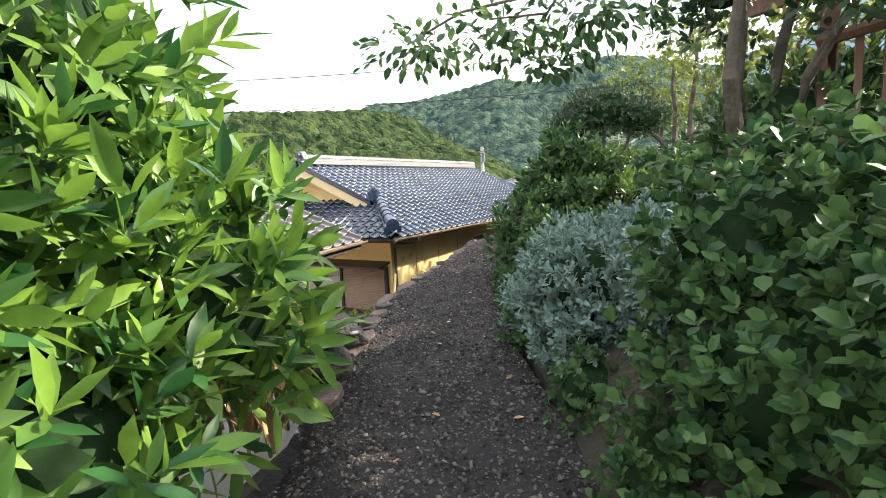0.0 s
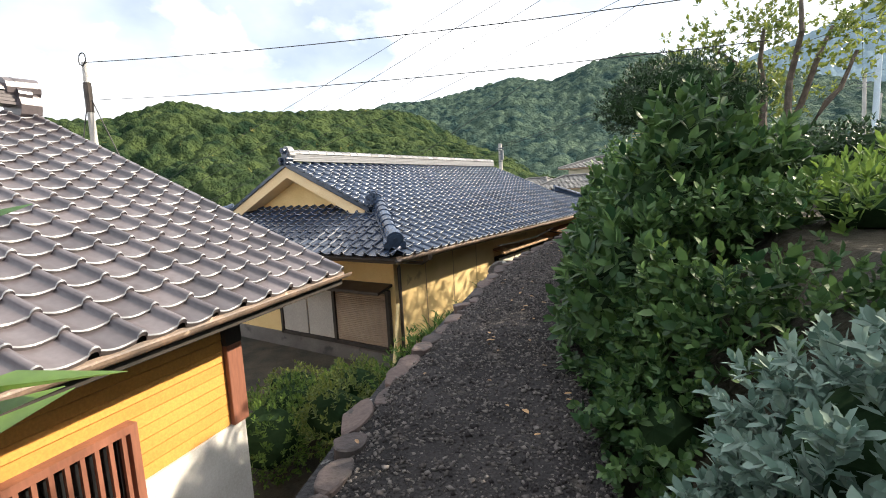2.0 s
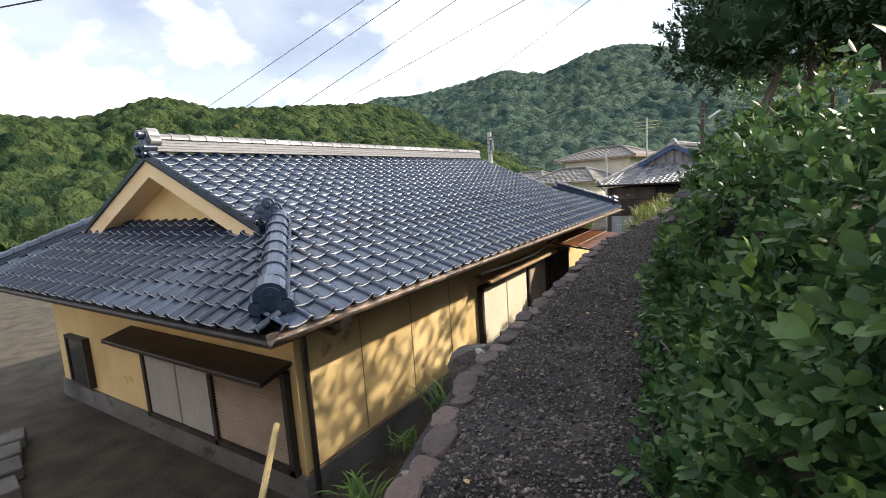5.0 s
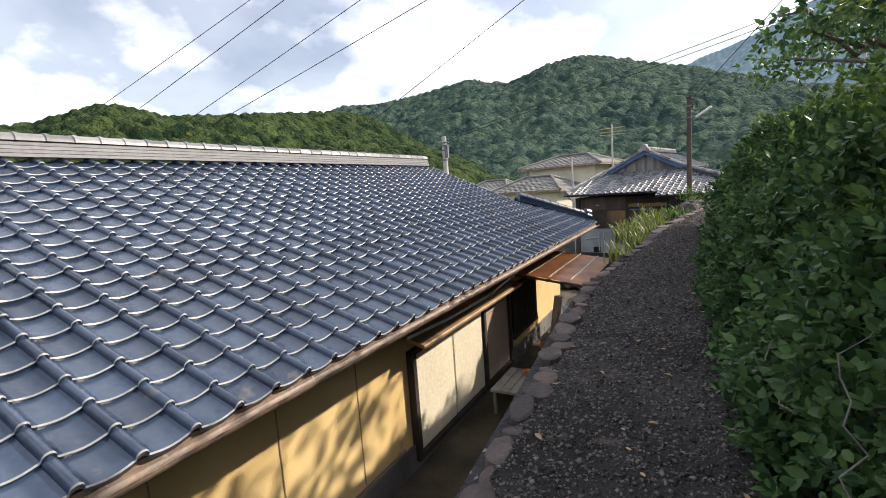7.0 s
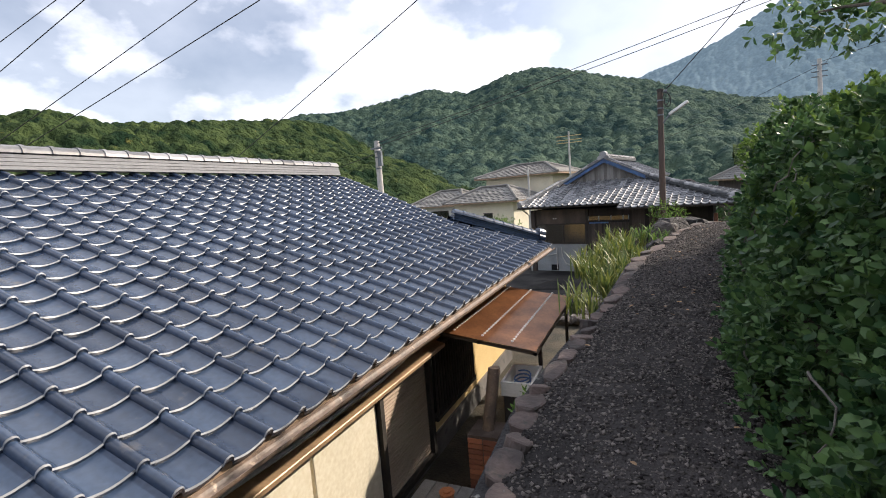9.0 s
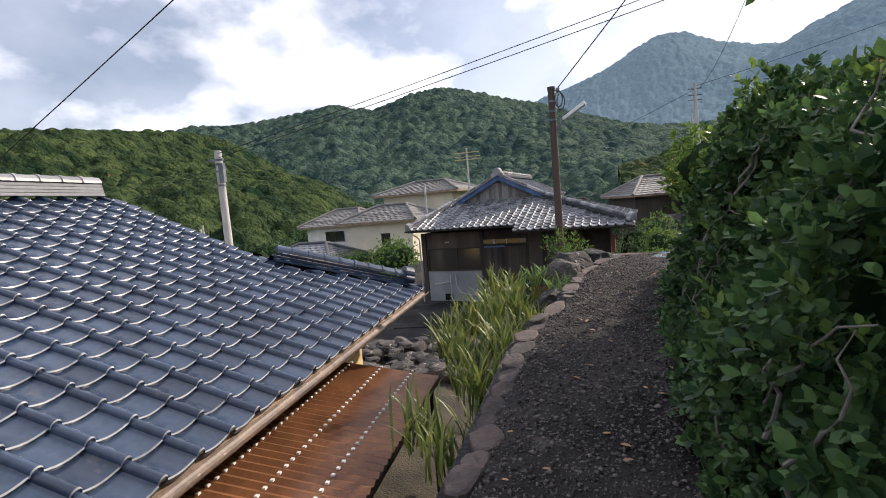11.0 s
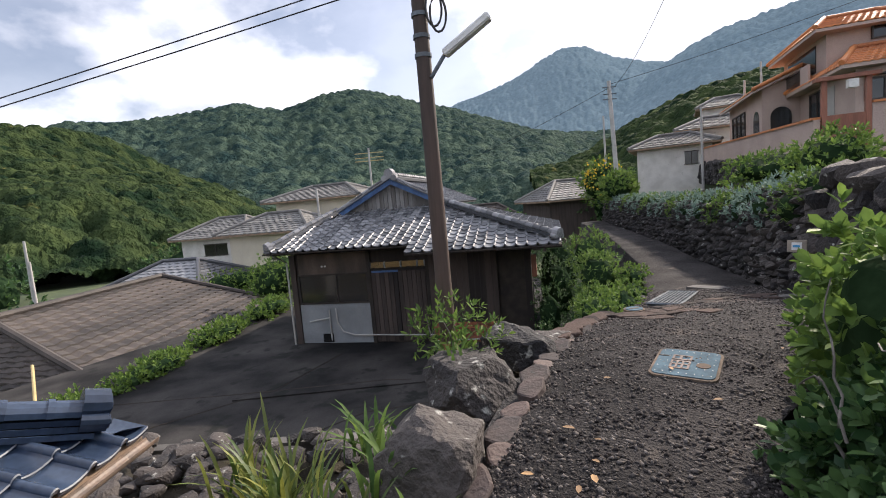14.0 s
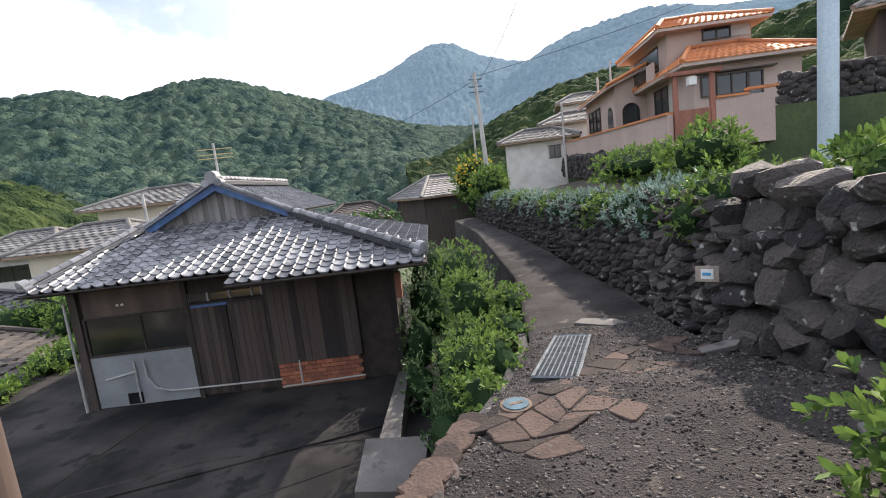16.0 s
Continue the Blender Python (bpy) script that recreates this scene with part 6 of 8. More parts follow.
cable((2.5, 14.6, 3.3), (6.5, 10.0, 7.0), 0.05, 0.009)
cable((-6.52, -1.75, 4.2), (4.4, 1.3, 3.6), 0.10, 0.008)
cable((-6.56, -1.75, 3.45), (5.2, 1.1, 2.84), 0.10, 0.007)
cable((11.9, 39.9, 7.8), (40, 34.0, 15.0), 0.6, 0.014)
cable((11.9, 39.9, 7.6), (-14, 70, 2.0), 1.0, 0.014)
cable((11.9, 39.9, 7.4), (9.0, 22, 9.0), 0.8, 0.011)


# ---- stones ----
def boulder(name, at, size, material, seed, label="", cat="rock", group="", flat=0.75, turn=0.0, sub=2, rough=0.28, parent=None):
    """One uneven stone with broken faces."""
    bm = bmesh.new()
    bmesh.ops.create_icosphere(bm, subdivisions=sub + 1, radius=1.25)
    rs = random.Random(seed)
    cuts = [Vector(c).normalized() for c in ((1, 0.1, 0), (-1, 0, 0.1), (0, 1, 0.1), (0.1, -1, 0), (0, 0.1, 1), (0.1, 0, -1))]
    cuts = [(c + Vector((rs.uniform(-0.35, 0.35), rs.uniform(-0.35, 0.35), rs.uniform(-0.35, 0.35)))).normalized() for c in cuts]
    cuts += [Vector((rs.uniform(-1, 1), rs.uniform(-1, 1), rs.uniform(-1, 1))).normalized() for _ in range(7)]
    reach = [rs.uniform(0.72, 0.95) for _ in cuts]
    off = Vector((seed * 3.17, seed * 1.71, seed * 0.93))
    for v in bm.verts:
        for c, k in zip(cuts, reach):
            over = v.co.dot(c) - k
            if over > 0:
                v.co -= c * over * 0.93
        v.co *= 1 + 0.16 * rough * noise.noise(v.co * 2.6 + off) * 2 + 0.05 * noise.noise(v.co * 6 + off)
    me = bpy.data.meshes.new(name)
    bm.to_mesh(me)
    bm.free()
    ob = link(name, me, material)
    ob.matrix_basis = Matrix.Translation(at) @ Matrix.Rotation(turn, 4, "Z") @ Matrix.Diagonal((*size, 1))
    if parent is not None:
        ob.parent = parent
        ob.matrix_parent_inverse = Matrix.Translation(parent.location).inverted()
    else:
        tagged(ob, label, cat, group)
    return ob


stone_shapes = []
for s in range(12):
    ob = boulder("stone", (0, 0, -60), (1, 1, 1), M["rock"], s + 1, rough=0.34, sub=1)
    stone_shapes.append(ob.data)
    bpy.data.objects.remove(ob)


kerb_shapes = []
for k_ in range(10):
    rs = random.Random(k_ + 40)
    ring = [(math.cos(a_) * rs.uniform(0.86, 1.1), math.sin(a_) * rs.uniform(0.8, 1.15)) for a_ in (0.35, 0.8, 1.5, 2.3, 2.8, 3.5, 3.95, 4.7, 5.4, 5.95)]
    ob = Geo().prism([(x_, y_, -1.0) for x_, y_ in ring], (0, 0, 2.0)).make("kerb_stone", M["kerb"], bevel=0.12)
    for v_ in ob.data.vertices:
        v_.co += noise.noise_vector(v_.co * 2.1 + Vector((k_ * 5.0, 0, 0))) * 0.16
    kerb_shapes.append(ob.data)
    bpy.data.objects.remove(ob)


def stone_piece(name, parent, at, size, turn, k, material=None):
    ob = new(name, kerb_shapes[k % 10] if name == "kerb_stone" else stone_shapes[k % 12])
    ob.parent = parent
    ob.matrix_parent_inverse = Matrix.Translation(parent.location).inverted()
    ob.matrix_basis = Matrix.Translation(at) @ Matrix.Rotation(turn, 4, "Z") @ Matrix.Rotation(rng.normal() * 0.12, 4, "X") @ Matrix.Rotation(rng.normal() * 0.15, 4, "Y") @ Matrix.Diagonal((*size, 1))
    return ob


# dry stone wall along the lane
wall = empty("wall_dry_stone", "dry stone retaining wall of dark lichened boulders", "wall", (7.0, 16, 0.1), kind="structure")
far_v, far_f = [], []
SV = [np.array([v.co for v in m.vertices]) for m in stone_shapes]
SF = [np.array([p.vertices[:] for p in m.polygons]) for m in stone_shapes]
seg_len = 0.0
count = 0
nf = 0
for (x0, a), (x1, b) in zip(WALL, WALL[1:]):
    L = math.hypot(x1 - x0, b - a)
    ang = math.atan2(b - a, x1 - x0)
    pos = 0.0
    big = 0.34 if a < 16.9 else 0.17
    zz_top = along(TOPZ, (a + b) / 2)
    zrow = -0.35 + road_z(a)
    row = 0
    while zrow < zz_top:
        h = big * rng.uniform(0.50, 0.95)
        s = rng.uniform(0, 0.3)
        while s < L:
            w_ = big * rng.uniform(0.55, 1.7)
            f = (s + w_ / 2) / L
            x, y = x0 + (x1 - x0) * f, a + (b - a) * f
            z = zrow + h / 2 + rng.normal() * 0.045
            batter = 0.10 * max(0, z - 0.2)
            p = Vector((x + 0.12 + batter + rng.normal() * 0.03, y, z))
            size = (w_ * 0.60, 0.24 + rng.random() * 0.06, h * rng.uniform(0.58, 0.78))
            if y < 22 and count < 290:
                stone_piece("stone", wall, p, size, ang, int(rng.integers(12)))
                count += 1
            else:
                kk = int(rng.integers(12))
                R = np.array(Matrix.Rotation(ang, 3, "Z") @ Matrix.Rotation(rng.normal() * 0.15, 3, "Y") @ Matrix.Diagonal(size).to_3x3())
                far_v.append(SV[kk] @ R.T + np.array(p))
                far_f.append(SF[kk] + nf)
                nf += len(SV[kk])
            s += w_ * 0.93
        zrow += h * 0.86
ob = fast("stone_rest", np.concatenate(far_v), np.concatenate(far_f), M["rock"])
under(ob, wall)
ob["kind"] = "stuff"
def far_stones(name, label, p0, p1, z0a, z0b, z1a, z1b, size):
    """A dry stone wall too far off to tell every stone."""
    p0, p1 = Vector(p0), Vector(p1)
    L, ang = (p1 - p0).length, math.atan2(p1.y - p0.y, p1.x - p0.x)
    vs_, fs_, o = [], [], 0
    s_ = 0.0
    while s_ < L:
        f = s_ / L
        lo_, hi_ = z0a + (z0b - z0a) * f, z1a + (z1b - z1a) * f
        z = lo_
        while z < hi_:
            h = size * rng.uniform(0.55, 1.0)
            k = int(rng.integers(12))
            R = np.array(Matrix.Rotation(ang, 3, "Z") @ Matrix.Rotation(rng.normal() * 0.2, 3, "Y") @ Matrix.Diagonal((size * 0.66, size * 0.5, h * 0.62)).to_3x3())
            q = p0.lerp(p1, f)
            vs_.append(SV[k] @ R.T + np.array((q.x + rng.normal() * size * 0.15, q.y + rng.normal() * size * 0.1, z + h / 2)))
            fs_.append(SF[k] + o)
            o += len(SV[k])
            z += h * 0.85
        s_ += size * rng.uniform(0.7, 1.0)
    tagged(fast(name, np.concatenate(vs_), np.concatenate(fs_), M["rock"]), label, "wall", kind="structure")


far_stones("wall_house_base", "dark stone footing under the boundary wall", om @ Vector((-3.72, -6.5, 0)), om @ Vector((-3.72, 16, 0)), 0.9, 1.5, 2.15, 2.8, 0.34)
far_stones("wall_upper_terrace", "dark dry stone terrace wall beside the house", om @ Vector((0.9, -5.0, 0)), om @ Vector((9.0, -6.5, 0)), 1.9, 1.9, 4.2, 4.7, 0.36)
sign = empty("footpath_sign", "small tan plate with a blue arrow on a white panel", "sign", (6.88, 17.15, 0.72))
sm_ = look((6.88, 17.15, 0.72), (3.4, 14.0, 1.4))
under(Geo().box((-0.105, -0.08, -0.02), (0.105, 0.08, 0.01), sm_).make("plate", M["signtan"], bevel=0.006), sign)
under(Geo().box((-0.055, -0.05, -0.028), (0.055, 0.05, -0.0205), sm_).make("white_panel", M["signwhite"]), sign)
under(Geo().box((-0.035, -0.015, -0.034), (0.04, 0.015, -0.0285), sm_).make("arrow", M["signblue"]), sign)

# kerb stones on the edge of the lane
kerb = empty("kerb_stones", "rough reddish kerb stones on the lane's edge", "kerb", (1.5, 5, 0), kind="structure")
y = -6.6
i = 0
while y < 15.6:
    d = rng.uniform(0.16, 0.34)
    ym = y + d / 2
    x = along(LEFT, ym)
    dx = along(LEFT, ym + 0.2) - along(LEFT, ym - 0.2)
    ang = math.atan2(0.4, dx)
    for low in range(3 if ym < 10 else 2):
        stone_piece("stone" if low else "kerb_stone", kerb, (x + 0.01 - 0.02 * low + rng.normal() * 0.025, ym + low * 0.13, road_z(ym) - (0.085 if low == 0 else 0.10 + 0.16 * low) + rng.normal() * 0.010),
                         (d * 0.54, 0.075 + rng.random() * 0.04, 0.060 if low == 0 else 0.11), ang, int(rng.integers(12)))
    y += d * 0.9

# retaining face under the lane
g = Geo()
yy = np.arange(-9, 19.5, 0.4)
for a, b in zip(yy, yy[1:]):
    g.prism([(along(LEFT, a) + 0.03, a, LOW - 0.3), (along(LEFT, b) + 0.03, b, LOW - 0.3), (along(LEFT, b) - 0.02, b, road_z(b) - 0.10), (along(LEFT, a) - 0.02, a, road_z(a) - 0.10)], (-0.12, 0, 0))
tagged(g.make("retaining_wall", M["rock"]), "rough stone face that holds up the lane", "wall", kind="structure")

for at, size, sd, lab in (((3.72, -5.7, -0.02), (0.26, 0.20, 0.19), 1, "grey"), ((4.12, -6.3, -0.04), (0.24, 0.2, 0.19), 2, "grey"), ((1.62, 0.75, -0.18), (0.17, 0.26, 0.2), 3, "dark"),
                          ((2.35, 13.15, 0.42), (0.28, 0.30, 0.26), 4, "lichened"), ((2.55, 13.9, 0.45), (0.30, 0.28, 0.26), 5, "lichened"), ((2.2, 12.3, 0.22), (0.24, 0.2, 0.2), 6, "dark"),
                          ((2.95, 14.75, 0.38), (0.34, 0.25, 0.22), 7, "lichened"), ((2.0, 11.6, 0.05), (0.26, 0.22, 0.2), 8, "dark"), ((3.3, 15.0, 0.36), (0.2, 0.2, 0.12), 9, "dark"),
                          ((3.26, 0.73, 1.12), (0.11, 0.30, 0.055), 10, "reddish"), ((3.22, 1.12, 0.98), (0.11, 0.28, 0.06), 11, "pale"), ((2.97, 1.2, 0.04), (0.11, 0.12, 0.10), 12, "dark"), ((3.31, 0.66, 0.93), (0.10, 0.18, 0.08), 15, "grey"), ((3.16, 1.34, 0.81), (0.10, 0.16, 0.08), 16, "dark"), ((3.30, 0.95, 0.80), (0.10, 0.17, 0.07), 17, "dark"), ((3.38, 0.36, 1.0), (0.10, 0.14, 0.08), 18, "lichened"), ((6.3, -4.0, 0.75), (0.22, 0.16, 0.12), 13, "reddish"),
                          ((5.2, 13.5, 0.72), (0.2, 0.18, 0.13), 14, "grey")):
    boulder("boulder", at, size, M["rock"], sd, lab + " boulder at the edge of the lane", "rock", "boulders by the lane", turn=sd * 0.7, sub=3)

# rubble by the yard
for i in range(110):
    x, y_ = rng.uniform(-3.6, 1.5), rng.uniform(16.3, 18.55)
    s = rng.uniform(0.10, 0.22)
    ob = new("rubble_stone", stone_shapes[i % 12])
    ob.matrix_basis = Matrix.Translation((x, y_, LOW + 0.08 + (y_ - 17.0) * 0.10 + rng.random() * 0.08)) @ Matrix.Rotation(rng.random() * 6, 4, "Z") @ Matrix.Diagonal((s * 1.4, s, s * 0.7, 1))
    tagged(ob, "loose rubble stone piled below the yard", "rock", "rubble stones")
g = Geo().prism([(-12, 18.62, LOW - 0.4), (2.6, 18.62, LOW - 0.4), (2.6, 18.62, LOW + 0.08), (-12, 18.62, LOW + 0.08)], (0, 0.22, 0))
tagged(g.make("yard_kerb", M["concrete"]), "crumbling concrete edge of the yard", "kerb", kind="structure")
g = Geo()
for pts in ([(-7, 21.2), (-3, 21.4), (0.5, 21.7), (3.6, 21.2)], [(-4.8, 19.4), (-2.2, 21.5), (-1.2, 24.0)], [(-0.8, 19.0), (0.3, 20.0), (3.2, 20.6)]):
    g.tube([(x, y_, -2.436) for x, y_ in pts], 0.014, 4)
tagged(g.make("yard_cracks", M["blackwood"]), "dark cracks across the yard", "crack", kind="structure")
g = Geo().prism([(-3.0, 21.0, -2.44), (3.6, 21.55, -2.44), (3.6, 21.75, -2.44), (-3.0, 21.2, -2.44)], (0, 0, 0.035))
tagged(g.make("yard_step", M["yard"]), "low worn concrete ridge across the yard", "kerb", kind="structure")
g = Geo().prism([(3.3, 19.6, LOW - 0.1), (3.75, 19.9, LOW - 0.1), (4.35, 23.0, LOW - 0.1), (4.15, 23.05, LOW - 0.1)], (0, 0, 0.42))
tagged(g.make("drain_wall", M["concrete"]), "low concrete wall beside the drain", "wall", kind="structure")
g = Geo().prism([(3.1, 18.7, LOW - 0.1), (3.9, 18.4, LOW - 0.1), (4.2, 19.6, LOW - 0.1), (3.3, 19.9, LOW - 0.1)], (0, 0, 0.75))
tagged(g.make("drain_block", M["concrete"]), "concrete block at the yard's corner", "wall", kind="structure")

# ---- fittings in the lane ----
cover = empty("meter_cover", "pale blue rectangular iron meter cover with a cast emblem", "cover", (3.915, 13.86, 0.556))
cm = Matrix.Translation((3.915, 13.86, 0.540)) @ Matrix.Rotation(radians(-33), 4, "Z") @ Matrix.Rotation(radians(2.3), 4, "X") @ Matrix.Diagonal((0.80, 0.92, 1, 1))


def rounded(w, h, r, z, m):
    pts = []
    for cx, cy, a0 in ((w - r, h - r, 0), (-w + r, h - r, 90), (-w + r, -h + r, 180), (w - r, -h + r, 270)):
        pts += [m @ Vector((cx + r * math.cos(radians(a0 + a)), cy + r * math.sin(radians(a0 + a)), z)) for a in (0, 22, 45, 68, 90)]
    return pts


under(Geo().prism(rounded(0.235, 0.25, 0.06, -0.05, cm), cm.to_3x3() @ Vector((0, 0, 0.055))).make("rim", M["coverrim"]), cover)
under(Geo().prism(rounded(0.215, 0.23, 0.05, 0.0, cm), cm.to_3x3() @ Vector((0, 0, 0.010))).make("plate", M["coverblue"]), cover)
g = Geo()
for a, b in (((-0.11, 0.10), (0.03, 0.115)), ((-0.11, 0.03), (0.03, 0.045)), ((-0.11, 0.03), (-0.095, 0.115)), ((0.015, 0.03), (0.03, 0.115)), ((-0.06, 0.045), (-0.04, 0.10)), ((-0.11, 0.0), (0.03, 0.015)), ((-0.11, -0.11), (-0.095, 0.0)),
             ((-0.07, -0.10), (-0.055, 0.0)), ((-0.03, -0.10), (-0.015, 0.0)), ((0.015, -0.11), (0.03, 0.0)), ((-0.11, -0.055), (0.03, -0.04)), ((-0.11, -0.12), (0.03, -0.105))):
    g.box((*a, 0.010), (*b, 0.0145), cm)
under(g.make("cast_emblem", M["coverink"]), cover)
g = Geo().tube([cm @ Vector((0.12, -0.03, 0.008)), cm @ Vector((0.12, -0.03, 0.013))], 0.04, 16)
under(g.make("round_boss", M["coverrim"]), cover)
under(Geo().box((-0.215, 0.08, 0.008), (-0.14, 0.10, 0.0125), cm).make("lift_slot", M["blackwood"]), cover)
me = None
for i in range(40):
    px, py = -0.19 + (i % 8) * 0.054, -0.19 + (i // 8) * 0.095
    if -0.13 < px < 0.06 and -0.13 < py < 0.13:
        continue
    if me is None:
        ob = Geo().tube([(0, 0, 0.008), (0, 0, 0.0125)], 0.004, 8).make("stud", M["signwhite"])
        me = ob.data
    else:
        ob = new("stud", me)
    ob.parent = cover
    ob.matrix_parent_inverse = Matrix.Translation(cover.location).inverted()
    ob.matrix_basis = cm @ Matrix.Translation((px, py, 0))

ga, gb, gc, gd = Vector((5.58, 17.98, 0.06)), Vector((5.92, 17.82, 0.06)), Vector((5.13, 16.62, 0.20)), Vector((4.80, 16.80, 0.20))
grate = empty("drain_grate", "galvanised steel drain grating in a concrete frame", "grate", (5.35, 17.3, 0.13))
g = Geo()
for a, b in ((ga, gb), (gb, gc), (gc, gd), (gd, ga)):
    g.tube([a, b], 0.016, 4)
under(g.make("frame", M["steel"]), grate)
for i in range(26):
    f = (i + 0.5) / 26
    under(Geo().prism([gd.lerp(ga, f), gc.lerp(gb, f), gc.lerp(gb, f) - Vector((0, 0, 0.03)), gd.lerp(ga, f) - Vector((0, 0, 0.03))], (0.003, 0.007, 0)).make("bar", M["steel"]), grate)
for f in (0.02, 0.14, 0.26, 0.38, 0.5, 0.62, 0.74, 0.86, 0.98):
    under(Geo().tube([gd.lerp(gc, f) + Vector((0, 0, 0.004)), ga.lerp(gb, f) + Vector((0, 0, 0.004))], 0.006, 4).make("cross_bar", M["steel"]), grate)
under(Geo().prism([ga - Vector((0, 0, 0.045)), gb - Vector((0, 0, 0.045)), gc - Vector((0, 0, 0.045)), gd - Vector((0, 0, 0.045))], (0, 0, -0.02)).make("gully", M["blackwood"]), grate)
valve = empty("valve_cover", "small round blue iron valve cover", "cover", (4.4, 16.25, 0.28))
vz = road_z(16.25) + 0.02
under(Geo().prism([(4.45 + 0.115 * math.cos(k_ * math.pi / 12), 16.25 + 0.115 * math.sin(k_ * math.pi / 12), vz - 0.05) for k_ in range(24)], (0, 0, 0.058)).make("rim", M["coverrim"]), valve)
under(Geo().prism([(4.45 + 0.092 * math.cos(k_ * math.pi / 12), 16.25 + 0.092 * math.sin(k_ * math.pi / 12), vz) for k_ in range(24)], (0, 0, 0.016)).make("plate", M["coverblue"]), valve)
under(Geo().box((4.40, 16.235, vz + 0.014), (4.50, 16.265, vz + 0.019)).make("grip", M["coverrim"]), valve)
flags = empty("crazy_paving", "patch of worn reddish crazy paving across the lane", "paving", (5.3, 15.8, 0.3))
corner = {}
lie = Vector((0.86, 0.50, 0))
cross = Vector((0.42, -0.90, 0))
for i in range(12):
    for j in range(5):
        corner[i, j] = Vector((3.95, 16.02, 0)) + lie * (i * 0.27 + (0.09 if j % 2 else 0)) * (1 - 0.03 * j) + cross * j * 0.21 + Vector((rng.normal() * 0.075, rng.normal() * 0.07, 0))
for i in range(11):
    for j in range(4):
        if j == 3 and rng.random() < 0.5 or i > 7 and rng.random() < 0.35:
            continue
        q = [corner[i, j], corner[i, j + 1], corner[i + 1, j + 1], corner[i + 1, j]]
        mid = sum(q, Vector((0, 0, 0))) / 4
        pts = []
        for k_ in range(4):
            p0, p1 = q[k_], q[(k_ + 1) % 4]
            for f_ in (0.10, 0.5, 0.90):
                pp = mid + (p0.lerp(p1, f_) - mid) * (0.95 if f_ != 0.5 else 0.95 + rng.normal() * 0.05)
                pts.append((pp.x, pp.y, road_z(pp.y) - 0.03))
        under(Geo().prism(pts, (0, 0, 0.033 + rng.random() * 0.012)).make("flagstone", M["flag"], bevel=0.006), flags)
for k_ in range(9):
    f_ = k_ / 9
    m_ = Matrix.Translation((3.35 + f_ * 0.85, 15.0 + f_ * 1.35, road_z(15.0 + f_ * 1.35) - 0.03)) @ Matrix.Rotation(1.0 + rng.normal() * 0.2, 4, "Z")
    w_, d_ = 0.11 + rng.random() * 0.04, 0.09 + rng.random() * 0.05
    under(Geo().prism([m_ @ Vector((w_ * math.cos(a_) * rng.uniform(0.85, 1.15), d_ * math.sin(a_) * rng.uniform(0.8, 1.2), 0)) for a_ in (0.2, 1.0, 2.0, 2.9, 3.8, 4.6, 5.5)], (0, 0, 0.040)).make("edge_flagstone", M["flag"], bevel=0.010), flags)
for x, y_, w_, d_, an in ((6.35, 18.3, 0.32, 0.14, -0.7), (6.0, 14.9, 0.24, 0.07, -0.2), (6.5, 16.6, 0.25, 0.07, 0.1)):
    m_ = Matrix.Translation((x, y_, road_z(y_) + 0.005)) @ Matrix.Rotation(an, 4, "Z")
    tagged(Geo().prism([m_ @ Vector(p) for p in ((-w_, -d_ * 0.6, -0.03), (w_ * 0.4, -d_, -0.03), (w_, 0, -0.03), (w_ * 0.5, d_, -0.03), (-w_ * 0.8, d_ * 0.8, -0.03))], (0, 0, 0.05)).make("flat_stone", M["concrete"], bevel=0.006), "pale flat stone set in the lane", "paving stone", "flat stones in the lane")

# loose pebbles on the lane
n = 95000
py = rng.uniform(-8.6, 18.5, n)
lx, rx = np.interp(py, [p[1] for p in LEFT], [p[0] for p in LEFT]), np.interp(py, [p[1] for p in RIGHT], [p[0] for p in RIGHT])
px = lx + (rx - lx) * rng.beta(0.9, 0.9, n)
pz = np.interp(py, [p[1] for p in HEIGHT], [p[0] for p in HEIGHT])
pr = 0.0045 + 0.0105 * rng.random(n) ** 2.6
pr[:160] *= 1.9
ff = (px - lx) / (rx - lx)
bumpz = np.array([noise.noise(Vector((x * 0.9, y * 0.9, 0))) * 0.03 + noise.noise(Vector((x * 5, y * 5, 3))) * 0.012 for x, y in zip(px, py)])
ctr = np.stack([px, py, pz + bumpz - 0.05 * (2 * ff - 1) ** 4 + pr * 0.2], 1)
octv = np.array([(1, 0, 0), (0, 1, 0), (-1, 0, 0), (0, -1, 0), (0, 0, 0.7), (0, 0, -0.7)])
octf = np.array([(0, 1, 4), (1, 2, 4), (2, 3, 4), (3, 0, 4), (1, 0, 5), (2, 1, 5), (3, 2, 5), (0, 3, 5)])
v = (octv[None] * (1 + 0.35 * rng.normal(size=(n, 6, 1))) * pr[:, None, None] * rng.uniform(0.7, 1.4, (n, 1, 3)) + ctr[:, None]).reshape(-1, 3)
f = (octf[None] + 6 * np.arange(n)[:, None, None]).reshape(-1, 3)
tagged(fast("gravel", v, f, M["pebble"]), "loose dark gravel scattered over the lane", "gravel", kind="stuff")
n = 130
ly = rng.uniform(-7, 15, n)
lx2 = np.array([along(LEFT, y) + (along(RIGHT, y) - along(LEFT, y)) * (0.06 + 0.9 * rng.random()) for y in ly])
pts = np.stack([lx2, ly, np.array([road_z(y) for y in ly]) + 0.022], 1)
d = unit(n) * np.array([1, 1, 0.15])
tagged(small_leaf_mesh("fallen_leaves", pts, d, np.tile([0, 0, 1.0], (n, 1)), 0.05, 0.025, M["straw"]), "dry fallen leaves on the lane", "leaves", kind="stuff")


# ---- plants ----
UP = np.array([0, 0, 1.0])


